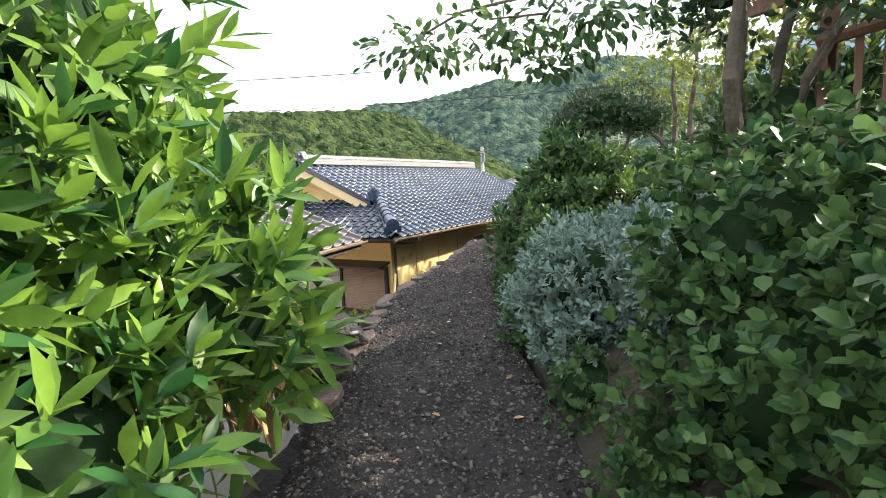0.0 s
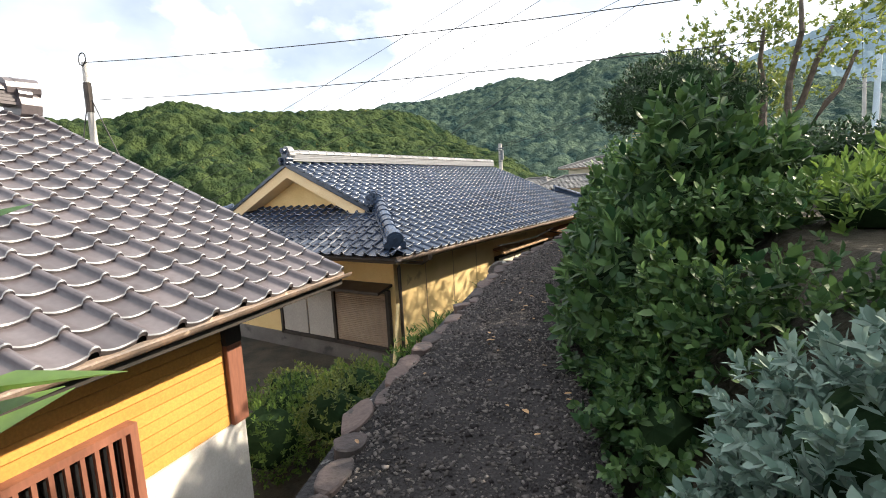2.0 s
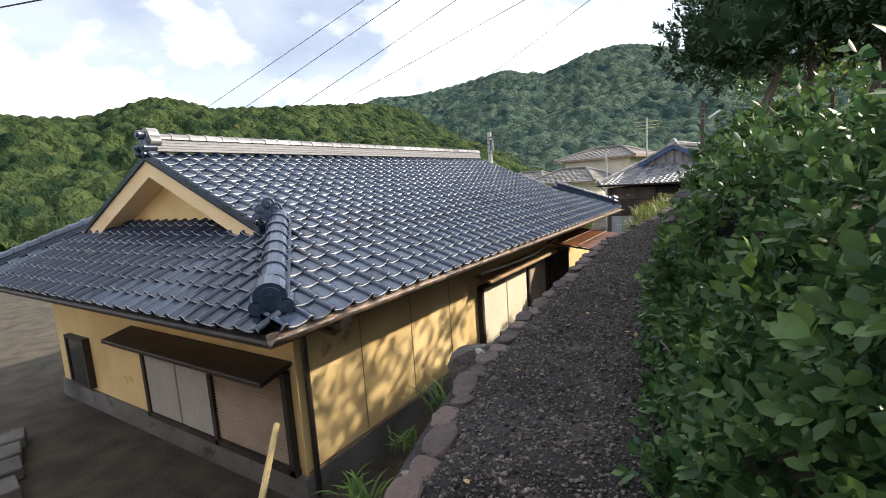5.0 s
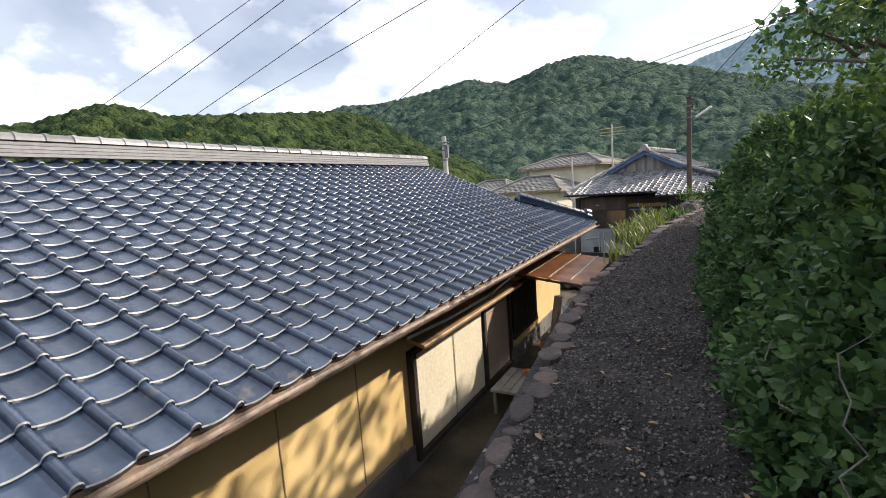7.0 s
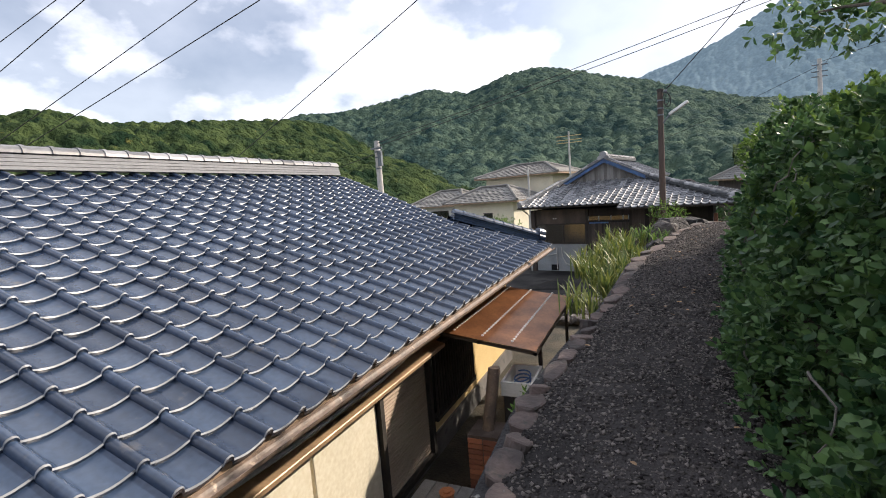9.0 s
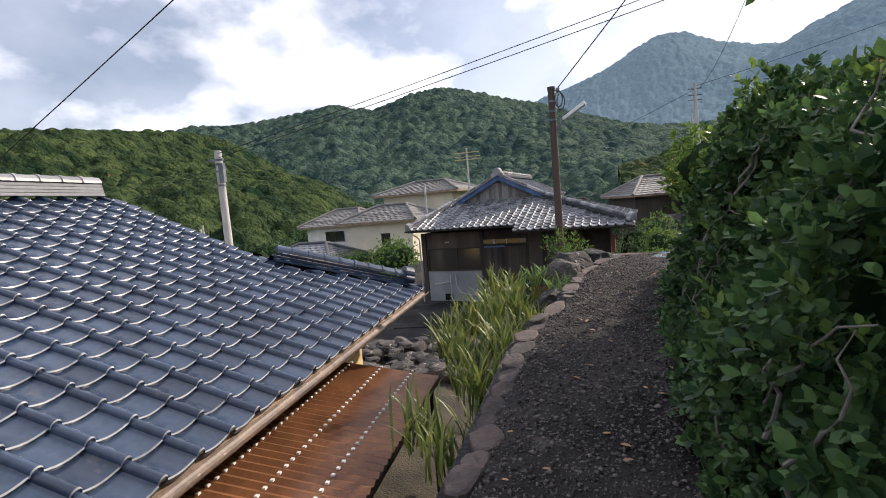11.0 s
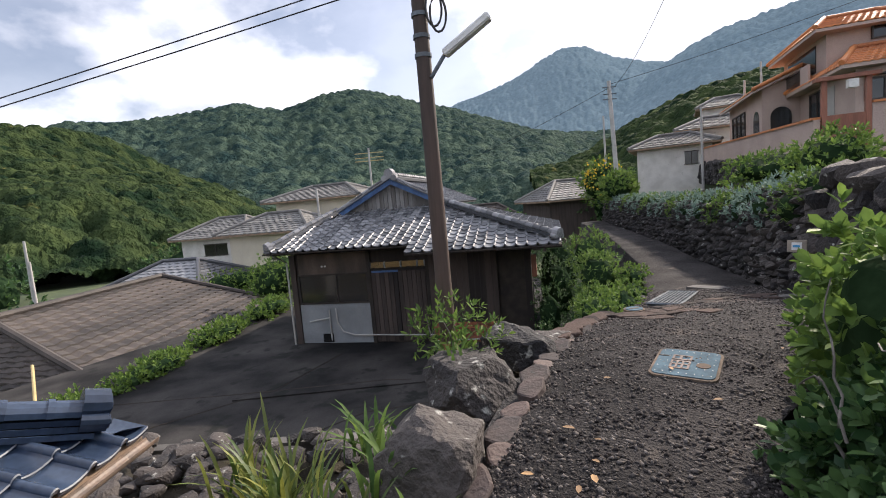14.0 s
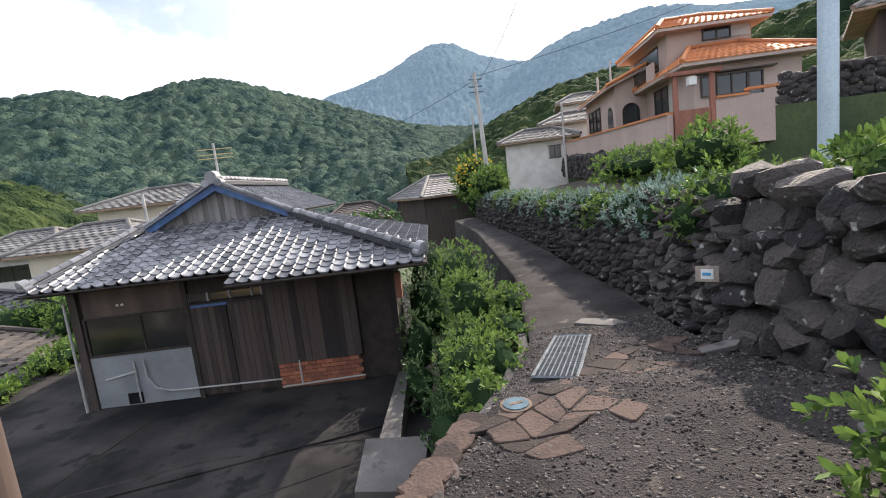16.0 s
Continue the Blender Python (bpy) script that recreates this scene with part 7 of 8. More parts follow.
def sprays(p, out, k, reach, splay=0.75, lift=0.15):
    """Leaves set in turn round short shoots: places, ways to the tips and upper sides."""
    n = len(p)
    out = out / (np.linalg.norm(out, axis=1, keepdims=True) + 1e-9)
    a = np.cross(out, unit(n))
    a /= np.linalg.norm(a, axis=1, keepdims=True) + 1e-9
    b = np.cross(out, a)
    pts, dirs, ups = [], [], []
    length = reach * rng.uniform(0.5, 1.3, (n, 1))
    for i in range(k):
        f = (i + 1) / k
        an = i * 2.4 + rng.normal(size=(n, 1)) * 0.3
        side = a * np.cos(an) + b * np.sin(an)
        pts.append(p + out * length * f)
        dirs.append(side * (1.25 - splay * f) + out * (0.35 + 0.65 * f) + UP * lift)
        ups.append(out * 0.9 + UP * 0.6 - side * 0.3)
    return np.concatenate(pts), np.concatenate(dirs), np.concatenate(ups)


def shrub(name, label, blobs, n, length, width, material, cat="shrub", group="", droop=0.0, fold=0.3, big=False, upright=0.35, inner=None, seedlings=0.45, shell=0.35, core_scale=0.72, kind="", whorl=6):
    """A shrub of many leaves over a dark inside, with stems."""
    c = np.mean([b[0] for b in blobs], 0)
    foot = (float(c[0]), float(c[1]), float(min(b[0][2] - b[1][2] for b in blobs)))
    ob = empty(name, label, cat, foot, group, kind)
    p, nrm = clumps(blobs, n, shell=shell)
    d = nrm * 0.8 + unit(len(p)) * 0.75 + UP * upright - UP * droop
    ups = UP * 0.8 + nrm * 0.7 + unit(len(p)) * seedlings
    if whorl:
        pick = rng.random(len(p)) < 1.0 / whorl
        p, d, ups = sprays(p[pick], d[pick], whorl, length * 0.9)
    lm_ = (leaf_mesh if big else small_leaf_mesh)("crown", p, d, ups, length, width, material, fold=fold)
    under(lm_, ob)
    lm_["kind"] = "stuff"
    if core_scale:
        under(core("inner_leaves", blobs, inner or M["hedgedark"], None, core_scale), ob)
    return ob


def stems(ob, foot, tops, r, material, name="stem", wiggle=0.05):
    for t in tops:
        a, b = Vector(foot), Vector(t)
        pts = [a.lerp(b, i / 5) + Vector(rng.normal(size=3) * wiggle * (1 if 0 < i < 5 else 0)) for i in range(6)]
        under(Geo().tube(pts, r, 7, r * 0.35).make(name, material), ob)


# hedge along the lane
def hedge_run(name, label, y0, y1, top, n, lean=0.12, thick=0.55, bare=(), back=0.09):
    """A hedge on the lane's right edge: shoots with leaves over a dark inside; bare: places (centre, radii) with none."""
    ob = empty(name, label, "hedge", (along(RIGHT, (y0 + y1) / 2) + 0.4, (y0 + y1) / 2, road_z((y0 + y1) / 2)))
    k_leaf = 6
    m = n // k_leaf
    yv = rng.uniform(y0, y1, m)
    u = rng.random(m)
    tz = np.interp(yv, [t[0] for t in top], [t[1] for t in top]) + 0.11 * np.sin(yv * 4.1) + 0.08 * np.sin(yv * 9.7 + 1) + 0.05 * np.sin(yv * 23)
    bx = np.interp(yv, [p[1] for p in RIGHT], [p[0] for p in RIGHT])
    bz = np.interp(yv, [p[1] for p in HEIGHT], [p[0] for p in HEIGHT])
    hgt = tz - bz
    front = u < 0.72
    h = np.where(front, (u / 0.72), 1.0)
    lump = 0.10 * np.sin(yv * 3.3 + h * 4) + 0.09 * np.sin(yv * 7.9 - h * 7 + 2) + 0.06 * np.sin(yv * 17 + h * 13)
    depth = rng.random(m) ** 2 * 0.20
    x = bx + back + lean * np.sin(h * 2.6) * -0.5 + lump * 0.8 + 0.42 * h ** 2 + depth
    x = np.where(front, x, bx + 0.42 + (u - 0.72) / 0.28 * thick * 1.4)
    z = bz + h * hgt + np.where(front, 0, lump * 0.8 - depth)
    p = np.stack([x, yv, z], 1)
    skirt = rng.random(m) < 0.07
    p[skirt] = np.stack([bx + rng.uniform(-0.10, 0.22, m), yv, bz - 0.03 + rng.random(m) * 0.12], 1)[skirt]
    keep = np.ones(m, bool)
    for c, r in bare:
        keep &= (((p - np.array(c)) / np.array(r)) ** 2).sum(1) > 1 + 0.5 * rng.normal(size=m)
    p, front = p[keep], front[keep]
    m = len(p)
    nrm = np.where(front[:, None], np.array([-1.0, 0, 0.35]), np.array([-0.2, 0, 1.0]))
    out = nrm * 0.75 + unit(m) * 0.7 + UP * 0.1
    large = rng.random(m) < 0.15
    for sel, ln, wd in ((~large, 0.050, 0.033), (large, 0.068, 0.043)):
        q, d, ups = sprays(p[sel], out[sel], k_leaf, ln * 1.5)
        o = (leaf_mesh if ln > 0.06 else small_leaf_mesh)("leaves", q, d, ups, ln, wd, M["hedge"], fold=0.25)
        under(o, ob)
        o["kind"] = "stuff"
    long_ = rng.choice(m, m // 45, replace=False)
    long_ = long_[p[long_, 2] > 0.7]
    q, d, ups = sprays(p[long_], out[long_] * 0.5 + UP * 0.9 + unit(len(long_)) * 0.3, 9, 0.20)
    o = small_leaf_mesh("young_growth", q, d, ups, 0.055, 0.032, M["weed"], fold=0.25)
    under(o, ob)
    o["kind"] = "stuff"
    # Solid dark core of the hedge: shade between the leaves as colour.
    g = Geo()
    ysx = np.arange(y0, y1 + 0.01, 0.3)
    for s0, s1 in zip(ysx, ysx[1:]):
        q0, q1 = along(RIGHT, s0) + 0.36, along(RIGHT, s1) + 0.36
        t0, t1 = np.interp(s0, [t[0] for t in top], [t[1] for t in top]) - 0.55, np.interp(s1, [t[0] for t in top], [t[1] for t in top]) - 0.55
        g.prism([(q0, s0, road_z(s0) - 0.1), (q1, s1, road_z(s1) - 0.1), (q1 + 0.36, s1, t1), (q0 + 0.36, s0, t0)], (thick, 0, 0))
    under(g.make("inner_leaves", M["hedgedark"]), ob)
    return ob


def vine(ob, y0, y1, n, r, lo=0.1, hi=1.2, out=0.0):
    """Bare grey stems that creep over the face of a hedge."""
    for i in range(n):
        y, z = rng.uniform(y0, y1), rng.uniform(lo, hi)
        an = rng.uniform(0, 3.14)
        pts = []
        for k_ in range(9):
            an += rng.normal() * 0.5
            y, z = y + math.cos(an) * 0.07, max(z + math.sin(an) * 0.07, 0.05)
            pts.append((along(RIGHT, y) - 0.02 - out + 0.30 * (z / 1.4) ** 2 + rng.normal() * 0.02, y, road_z(y) + z))
        under(Geo().tube(pts, r * rng.uniform(0.6, 1.3), 6, r * 0.4).make("vine_stem", M["twig"]), ob)


BARE = (((3.08, 0.85, 1.02), (0.26, 0.46, 0.17)), ((3.05, 1.15, 0.86), (0.24, 0.40, 0.14)), ((2.95, 1.2, 0.05), (0.2, 0.2, 0.14)))
h1 = hedge_run("clipped_hedge", "dense green climbing hedge along the lane", -4.15, 9.6, [(-4.15, 0.6), (-3.3, 0.95), (-2.4, 1.15), (-0.6, 1.4), (1, 1.35), (2.5, 1.3), (3.7, 1.5), (5.3, 1.5), (7.5, 1.6), (9.6, 1.9)], 84000, bare=BARE)
vine(h1, 0.4, 2.6, 7, 0.005, 0.2, 0.7)
vine(h1, 5.5, 9.6, 16, 0.007)
h2 = hedge_run("vine_hedge", "dark vine-grown hedge with bare grey twigs", 9.6, 12.9, [(9.6, 1.9), (10.4, 2.05), (10.9, 1.75), (11.5, 1.5), (12.2, 1.25), (12.9, 0.95)], 42000, thick=0.6, back=0.15)
vine(h2, 9.6, 12.4, 46, 0.006, 0.05, 1.2, -0.02)

shrub("round_leaved_shrub", "tall dark green shrub with small oval leaves", [((6.72, -6.45, 0.42), (0.6, 0.55, 0.5)), ((7.3, -6.6, 0.7), (0.7, 0.7, 0.65)), ((6.6, -6.2, 0.9), (0.48, 0.45, 0.38)), ((7.1, -6.0, 1.05), (0.5, 0.5, 0.36)), ((7.7, -7.0, 0.7), (0.7, 0.7, 0.7)), ((6.75, -6.8, 0.1), (0.45, 0.45, 0.32)), ((7.3, -7.3, 0.25), (0.5, 0.5, 0.4))],
      26000, 0.058, 0.038, M["hedge"])
shrub("silver_artemisia", "mounded silver-green artemisia spilling over the lane's edge", [((5.75, -5.2, 0.42), (0.55, 0.5, 0.45)), ((5.45, -4.75, 0.45), (0.45, 0.42, 0.40)), ((6.3, -4.9, 0.62), (0.6, 0.5, 0.36)), ((6.0, -4.35, 0.62), (0.5, 0.45, 0.34)), ((6.9, -4.7, 0.75), (0.55, 0.5, 0.3)), ((5.75, -5.45, 0.18), (0.42, 0.4, 0.25)), ((5.2, -4.8, 0.2), (0.3, 0.4, 0.25)), ((6.35, -5.6, 0.5), (0.45, 0.4, 0.4))],
      62000, 0.048, 0.022, M["artemisia"], upright=0.5, seedlings=0.9, core_scale=0.74, whorl=8)
shrub("verge_ivy", "dark ivy and herbs along the foot of the bank", [((6.25, -6.4, 0.0), (0.25, 0.5, 0.28)), ((5.85, -5.75, 0.02), (0.25, 0.5, 0.25)), ((5.15, -4.7, 0.05), (0.22, 0.6, 0.25)), ((4.75, -4.0, 0.1), (0.2, 0.5, 0.3))], 6500, 0.045, 0.03, M["hedge"])
shrub("camellia", "leafy green camellia shrub with thick leaves", [((4.55, -2.7, 1.0), (0.45, 0.42, 0.45)), ((4.7, -2.5, 1.45), (0.33, 0.33, 0.35)), ((4.45, -3.2, 0.55), (0.4, 0.4, 0.45)), ((5.0, -2.4, 1.1), (0.35, 0.35, 0.4))], 5200, 0.10, 0.05, M["hedge"], big=True, shell=0.5, upright=0.5)
shrub("yuzu_shrub", "dense dark evergreen shrub below the slatted shelter", [((6.75, -4.0, 1.45), (0.5, 0.45, 0.42)), ((7.2, -3.7, 1.6), (0.45, 0.45, 0.4)), ((6.4, -3.7, 1.2), (0.35, 0.35, 0.35))], 3800, 0.085, 0.04, M["hedge"], big=True, droop=0.2)
gp = shrub("garden_flowers", "mixed garden flowers and green herbs", [((5.9, -2.4, 1.0), (0.7, 0.7, 0.22)), ((6.9, -2.0, 1.05), (0.8, 0.8, 0.25)), ((6.2, -1.0, 1.05), (0.9, 0.8, 0.25)), ((8.0, -1.2, 1.2), (1.0, 0.9, 0.25)), ((7.5, 0.5, 1.3), (1.2, 0.9, 0.25))], 9000, 0.09, 0.03, M["weed"], cat="flower bed", upright=0.9)
fp, fn = clumps([((6.6, -2.1, 1.18), (0.9, 0.6, 0.16)), ((7.8, -1.2, 1.3), (1.1, 0.8, 0.16))], 140)
under(small_leaf_mesh("blossoms", fp, unit(len(fp)), unit(len(fp)) + UP, 0.045, 0.045, M["flower"]), gp)
tp = shrub("topiary_pine", "round clipped dark green topiary tree", [((3.95, 3.0, 2.72), (0.95, 0.8, 0.55)), ((3.35, 2.6, 2.42), (0.6, 0.6, 0.42)), ((4.7, 3.3, 2.5), (0.6, 0.6, 0.4)), ((3.5, 3.3, 2.95), (0.5, 0.5, 0.35))], 15000, 0.06, 0.022, M["pine"], cat="tree", upright=0.5)
stems(tp, (4.0, 3.0, 0.8), [(3.9, 3.0, 2.6), (3.5, 2.7, 2.4), (4.5, 3.2, 2.4)], 0.07, M["bark"], "trunk")
db = shrub("dark_azalea", "low spreading dark evergreen bush", [((5.7, 1.6, 1.45), (0.8, 0.7, 0.32)), ((5.1, 1.8, 1.35), (0.5, 0.5, 0.25)), ((6.3, 1.4, 1.4), (0.5, 0.5, 0.28))], 6500, 0.06, 0.026, M["pine"])
yt = shrub("pale_leaved_tree", "open tree with yellow-green leaves on dark branches", [((5.3, 4.9, 3.9), (1.3, 1.2, 0.9)), ((4.4, 4.4, 3.6), (0.9, 0.8, 0.7)), ((6.3, 4.8, 3.7), (0.9, 0.9, 0.8)), ((5.2, 5.6, 3.0), (1.6, 1.0, 0.7)), ((4.2, 5.2, 3.0), (0.8, 0.8, 0.6))], 7000, 0.085, 0.042, M["yellowgreen"], cat="tree", shell=0.95, core_scale=0)
stems(yt, (5.3, 4.8, 0.9), [(5.2, 4.8, 3.9), (4.4, 4.4, 3.6), (6.2, 4.8, 3.7), (5.7, 4.4, 4.3), (4.9, 5.3, 3.2), (6.6, 5.2, 3.3)], 0.09, M["bark"], "branch", 0.12)
pt = shrub("persimmon_tree", "open persimmon tree leaning over the hedge", [((4.3, 7.4, 3.0), (0.9, 0.9, 0.5)), ((3.7, 6.4, 2.75), (0.55, 0.6, 0.25)), ((4.6, 8.6, 3.1), (0.9, 0.9, 0.5)), ((3.8, 9.4, 2.9), (0.6, 0.8, 0.35)), ((5.0, 6.6, 2.6), (0.7, 0.7, 0.5))], 3000, 0.085, 0.05, M["hedge"], cat="tree", big=True, shell=0.95, core_scale=0, droop=0.5, whorl=4)
stems(pt, (4.7, 7.6, 0.7), [(4.5, 7.5, 2.7)], 0.07, M["bark"], "trunk")
stems(pt, (4.5, 7.5, 2.5), [(3.4, 6.1, 2.75), (4.4, 7.2, 3.4), (4.7, 8.9, 3.3), (3.7, 9.6, 3.0), (5.2, 6.3, 2.8), (3.3, 6.8, 2.95)], 0.03, M["bark"], "branch", 0.09)
shrub("back_hedge", "bright sunlit shrubs growing above the hedge", [((3.75 + 0.1 * (k_ % 2), 3.6 + k_ * 0.95, 1.45 + 0.12 * (k_ % 3)), (0.45, 0.6, 0.38)) for k_ in range(9)], 15000, 0.058, 0.036, M["weed"], upright=0.6)
ot = shrub("overhanging_branch", "leafy branch hanging over the lane", [((4.75, -5.75, 2.05), (0.42, 0.3, 0.14)), ((5.2, -5.5, 2.1), (0.35, 0.3, 0.2)), ((5.7, -5.3, 2.15), (0.45, 0.35, 0.25)), ((5.35, -5.2, 1.95), (0.25, 0.25, 0.12))], 800, 0.075, 0.042, M["hedge"], cat="tree", big=True, shell=0.95, core_scale=0, droop=0.9, whorl=0)
stems(ot, (6.5, -4.4, 0.6), [(6.35, -4.9, 2.6)], 0.075, M["bark"], "trunk")
stems(ot, (6.35, -4.9, 2.5), [(5.7, -5.3, 2.25), (5.1, -5.5, 2.2), (4.7, -5.75, 2.1)], 0.018, M["bark"], "branch")
# The second crown lobe is out of view, added to shade the laurel's foot.
ct = shrub("garden_tree", "dense dark evergreen tree over the garden's edge", [((6.35, -4.2, 2.5), (0.45, 0.45, 0.38)), ((7.25, -5.0, 2.3), (0.6, 0.55, 0.42)), ((6.9, -4.3, 2.8), (0.6, 0.5, 0.4))], 3600, 0.085, 0.036, M["pine"], cat="tree", shell=0.8, core_scale=0.4)
stems(ct, (6.55, -4.0, 0.7), [(6.45, -4.25, 2.6), (7.1, -4.8, 2.4), (6.85, -4.3, 2.9)], 0.06, M["bark"], "trunk", 0.03)
yg = shrub("sunlit_treetop", "pale green tree crown behind the garden", [((6.3, -1.2, 3.0), (0.9, 0.9, 0.6)), ((7.2, -1.6, 2.9), (0.8, 0.8, 0.6)), ((6.9, -3.6, 1.9), (0.6, 0.5, 0.4))], 3200, 0.08, 0.04, M["yellowgreen"], cat="tree", shell=0.9, core_scale=0)
stems(yg, (6.8, -1.4, 0.8), [(6.3, -1.2, 2.9), (7.2, -1.6, 2.9)], 0.05, M["bark"], "branch")
eb = shrub("end_shrub", "green shrub with oval leaves at the hedge's end", [((5.55, 14.25, 0.75), (0.45, 0.5, 0.38)), ((6.1, 14.0, 0.9), (0.6, 0.5, 0.5)), ((5.3, 13.7, 0.75), (0.5, 0.4, 0.45)), ((4.75, 13.3, 0.85), (0.45, 0.4, 0.5)), ((4.4, 12.9, 0.9), (0.4, 0.4, 0.6))], 8500, 0.07, 0.04, M["weed"], shell=0.4)

# big-leaved shrub and gingers by the brown house
bl = shrub("laurel_shrub", "large shrub with long glossy green leaves", [((4.35, -7.75, 1.0), (0.55, 0.55, 0.65)), ((4.55, -7.25, 0.75), (0.42, 0.42, 0.55)), ((4.2, -7.6, 1.75), (0.55, 0.5, 0.5)), ((4.75, -7.9, 0.45), (0.4, 0.4, 0.4)), ((4.55, -8.3, 1.2), (0.5, 0.5, 0.7)), ((3.95, -7.3, 1.3), (0.45, 0.45, 0.5))],
           6800, 0.175, 0.050, M["bigleaf"], big=True, upright=0.15, fold=0.3, seedlings=0.35, shell=0.5, core_scale=0.62, whorl=7)


def blades(name, label, cat, feet, n_each, height, lean, width, material, group="", seg=5, arch=0.5, stalk=True, kind=""):
    """Clumps of long arching blades from the given feet."""
    c = np.mean(feet, 0)
    ob = empty(name, label, cat, tuple(float(q) for q in c), group, kind)
    for ft in feet:
        vs_, qs_ = [], []
        o = 0
        for k_ in range(n_each):
            an = rng.random() * 2 * math.pi
            out = np.array([math.cos(an), math.sin(an), 0])
            side = np.array([-math.sin(an), math.cos(an), 0])
            hgt = height * rng.uniform(0.55, 1.1)
            ln = lean * rng.uniform(0.3, 1.2)
            st = np.array(ft) + rng.normal(size=3) * np.array([0.07, 0.07, 0.0])
            for s in range(seg + 1):
                f_ = s / seg
                pt = st + UP * hgt * (f_ - arch * f_ ** 2.5 * 0.8) + out * ln * f_ ** 1.6
                w_ = width * (math.sin(math.pi * min(0.12 + f_ * 0.88, 1.0)) ** 0.7) * 0.5
                vs_ += [pt - side * w_ + UP * w_ * 0.25, pt, pt + side * w_ + UP * w_ * 0.25]
            for s in range(seg):
                a = o + s * 3
                qs_ += [(a, a + 1, a + 4, a + 3), (a + 1, a + 2, a + 5, a + 4)]
            o += 3 * (seg + 1)
        under(fast("frond_tuft", np.array(vs_), np.array(qs_), material, smooth=True), ob)
    return ob


gi = empty("ginger_plant", "clump of ginger plants with long broad green leaves", "plant", (3.75, -6.3, 0))
for i in range(40):
    fy = -6.55 + max(min(rng.normal() * 0.32, 0.5), -0.8)
    fx = min(3.50 + rng.normal() * 0.26, along(LEFT, fy) - 0.42)
    hgt = rng.uniform(0.35, 1.15)
    if i >= 30:
        fx, fy, hgt = 3.40 + rng.normal() * 0.18, -6.68 + rng.normal() * 0.10, rng.uniform(1.35, 1.95)
    tip = Vector((fx + rng.normal() * 0.12, fy + rng.normal() * 0.12, hgt))
    foot = Vector((fx, fy, -0.4))
    under(Geo().tube([foot, foot.lerp(tip, 0.5), tip], 0.013, 6, 0.008).make("stalk", M["ginger"]), gi)
    k_ = 8
    fr = np.linspace(0.22, 1.0, k_)
    p = np.array(foot) + (np.array(tip - foot))[None] * fr[:, None]
    az = rng.random() * 6.28 + np.arange(k_) * math.pi + rng.normal(size=k_) * 0.45
    d = np.stack([np.cos(az), np.sin(az), 0.45 + 0.75 * rng.random(k_)], 1)
    under(leaf_mesh("leaf_spray", p, d, np.tile(UP, (k_, 1)) + unit(k_) * 0.2, 0.50, 0.16, M["ginger"], fold=0.4, curl=0.9), gi)
blades("dry_stalks", "dry brown leaf sheaths at the ginger's foot", "plant", [(4.35, -6.75, -0.05), (4.2, -6.55, -0.05), (4.5, -7.0, -0.05), (4.15, -6.9, -0.1)], 16, 0.35, 0.18, 0.035, M["straw"], arch=0.2)
feet = [(rng.uniform(0.9, 1.75) + (y - 9) * 0.10, y, -0.35 + (y - 9) * 0.11) for y in np.arange(9.4, 13.4, 0.16)]
feet += [(rng.uniform(1.0, 1.9), rng.uniform(10.5, 13.4), -0.1) for _ in range(14)]
blades("sword_ferns", "clump of yellow-green sword ferns beside the lane", "fern", feet, 30, 0.66, 0.26, 0.022, M["fern"], arch=0.35)
blades("fern_tuft", "small fern tuft between the boulders", "fern", [(2.15, 13.0, 0.3), (2.3, 12.5, 0.3), (1.95, 13.5, 0.25), (2.45, 14.1, 0.45)], 22, 0.45, 0.25, 0.025, M["weed"], arch=0.4)
blades("grass_tuft", "green grass and weeds below the lane's edge", "grass", [(1.9 - abs(rng.normal()) * 0.35, rng.uniform(-1.5, 1.0), -1.6 + rng.random() * 1.1) for _ in range(22)], 20, 0.35, 0.22, 0.02, M["weed"], arch=0.5)
ns = shrub("nandina", "small feathery yellow-green bush at the pole's foot", [((2.45, 14.4, 0.80), (0.27, 0.22, 0.17)), ((2.62, 14.35, 0.62), (0.22, 0.2, 0.15)), ((2.25, 14.5, 0.62), (0.2, 0.18, 0.15))], 700, 0.055, 0.018, M["weed"], shell=0.95, core_scale=0)
stems(ns, (2.42, 14.42, 0.3), [(2.4, 14.4, 0.95), (2.65, 14.3, 0.75), (2.25, 14.5, 0.8)], 0.008, M["twig"])
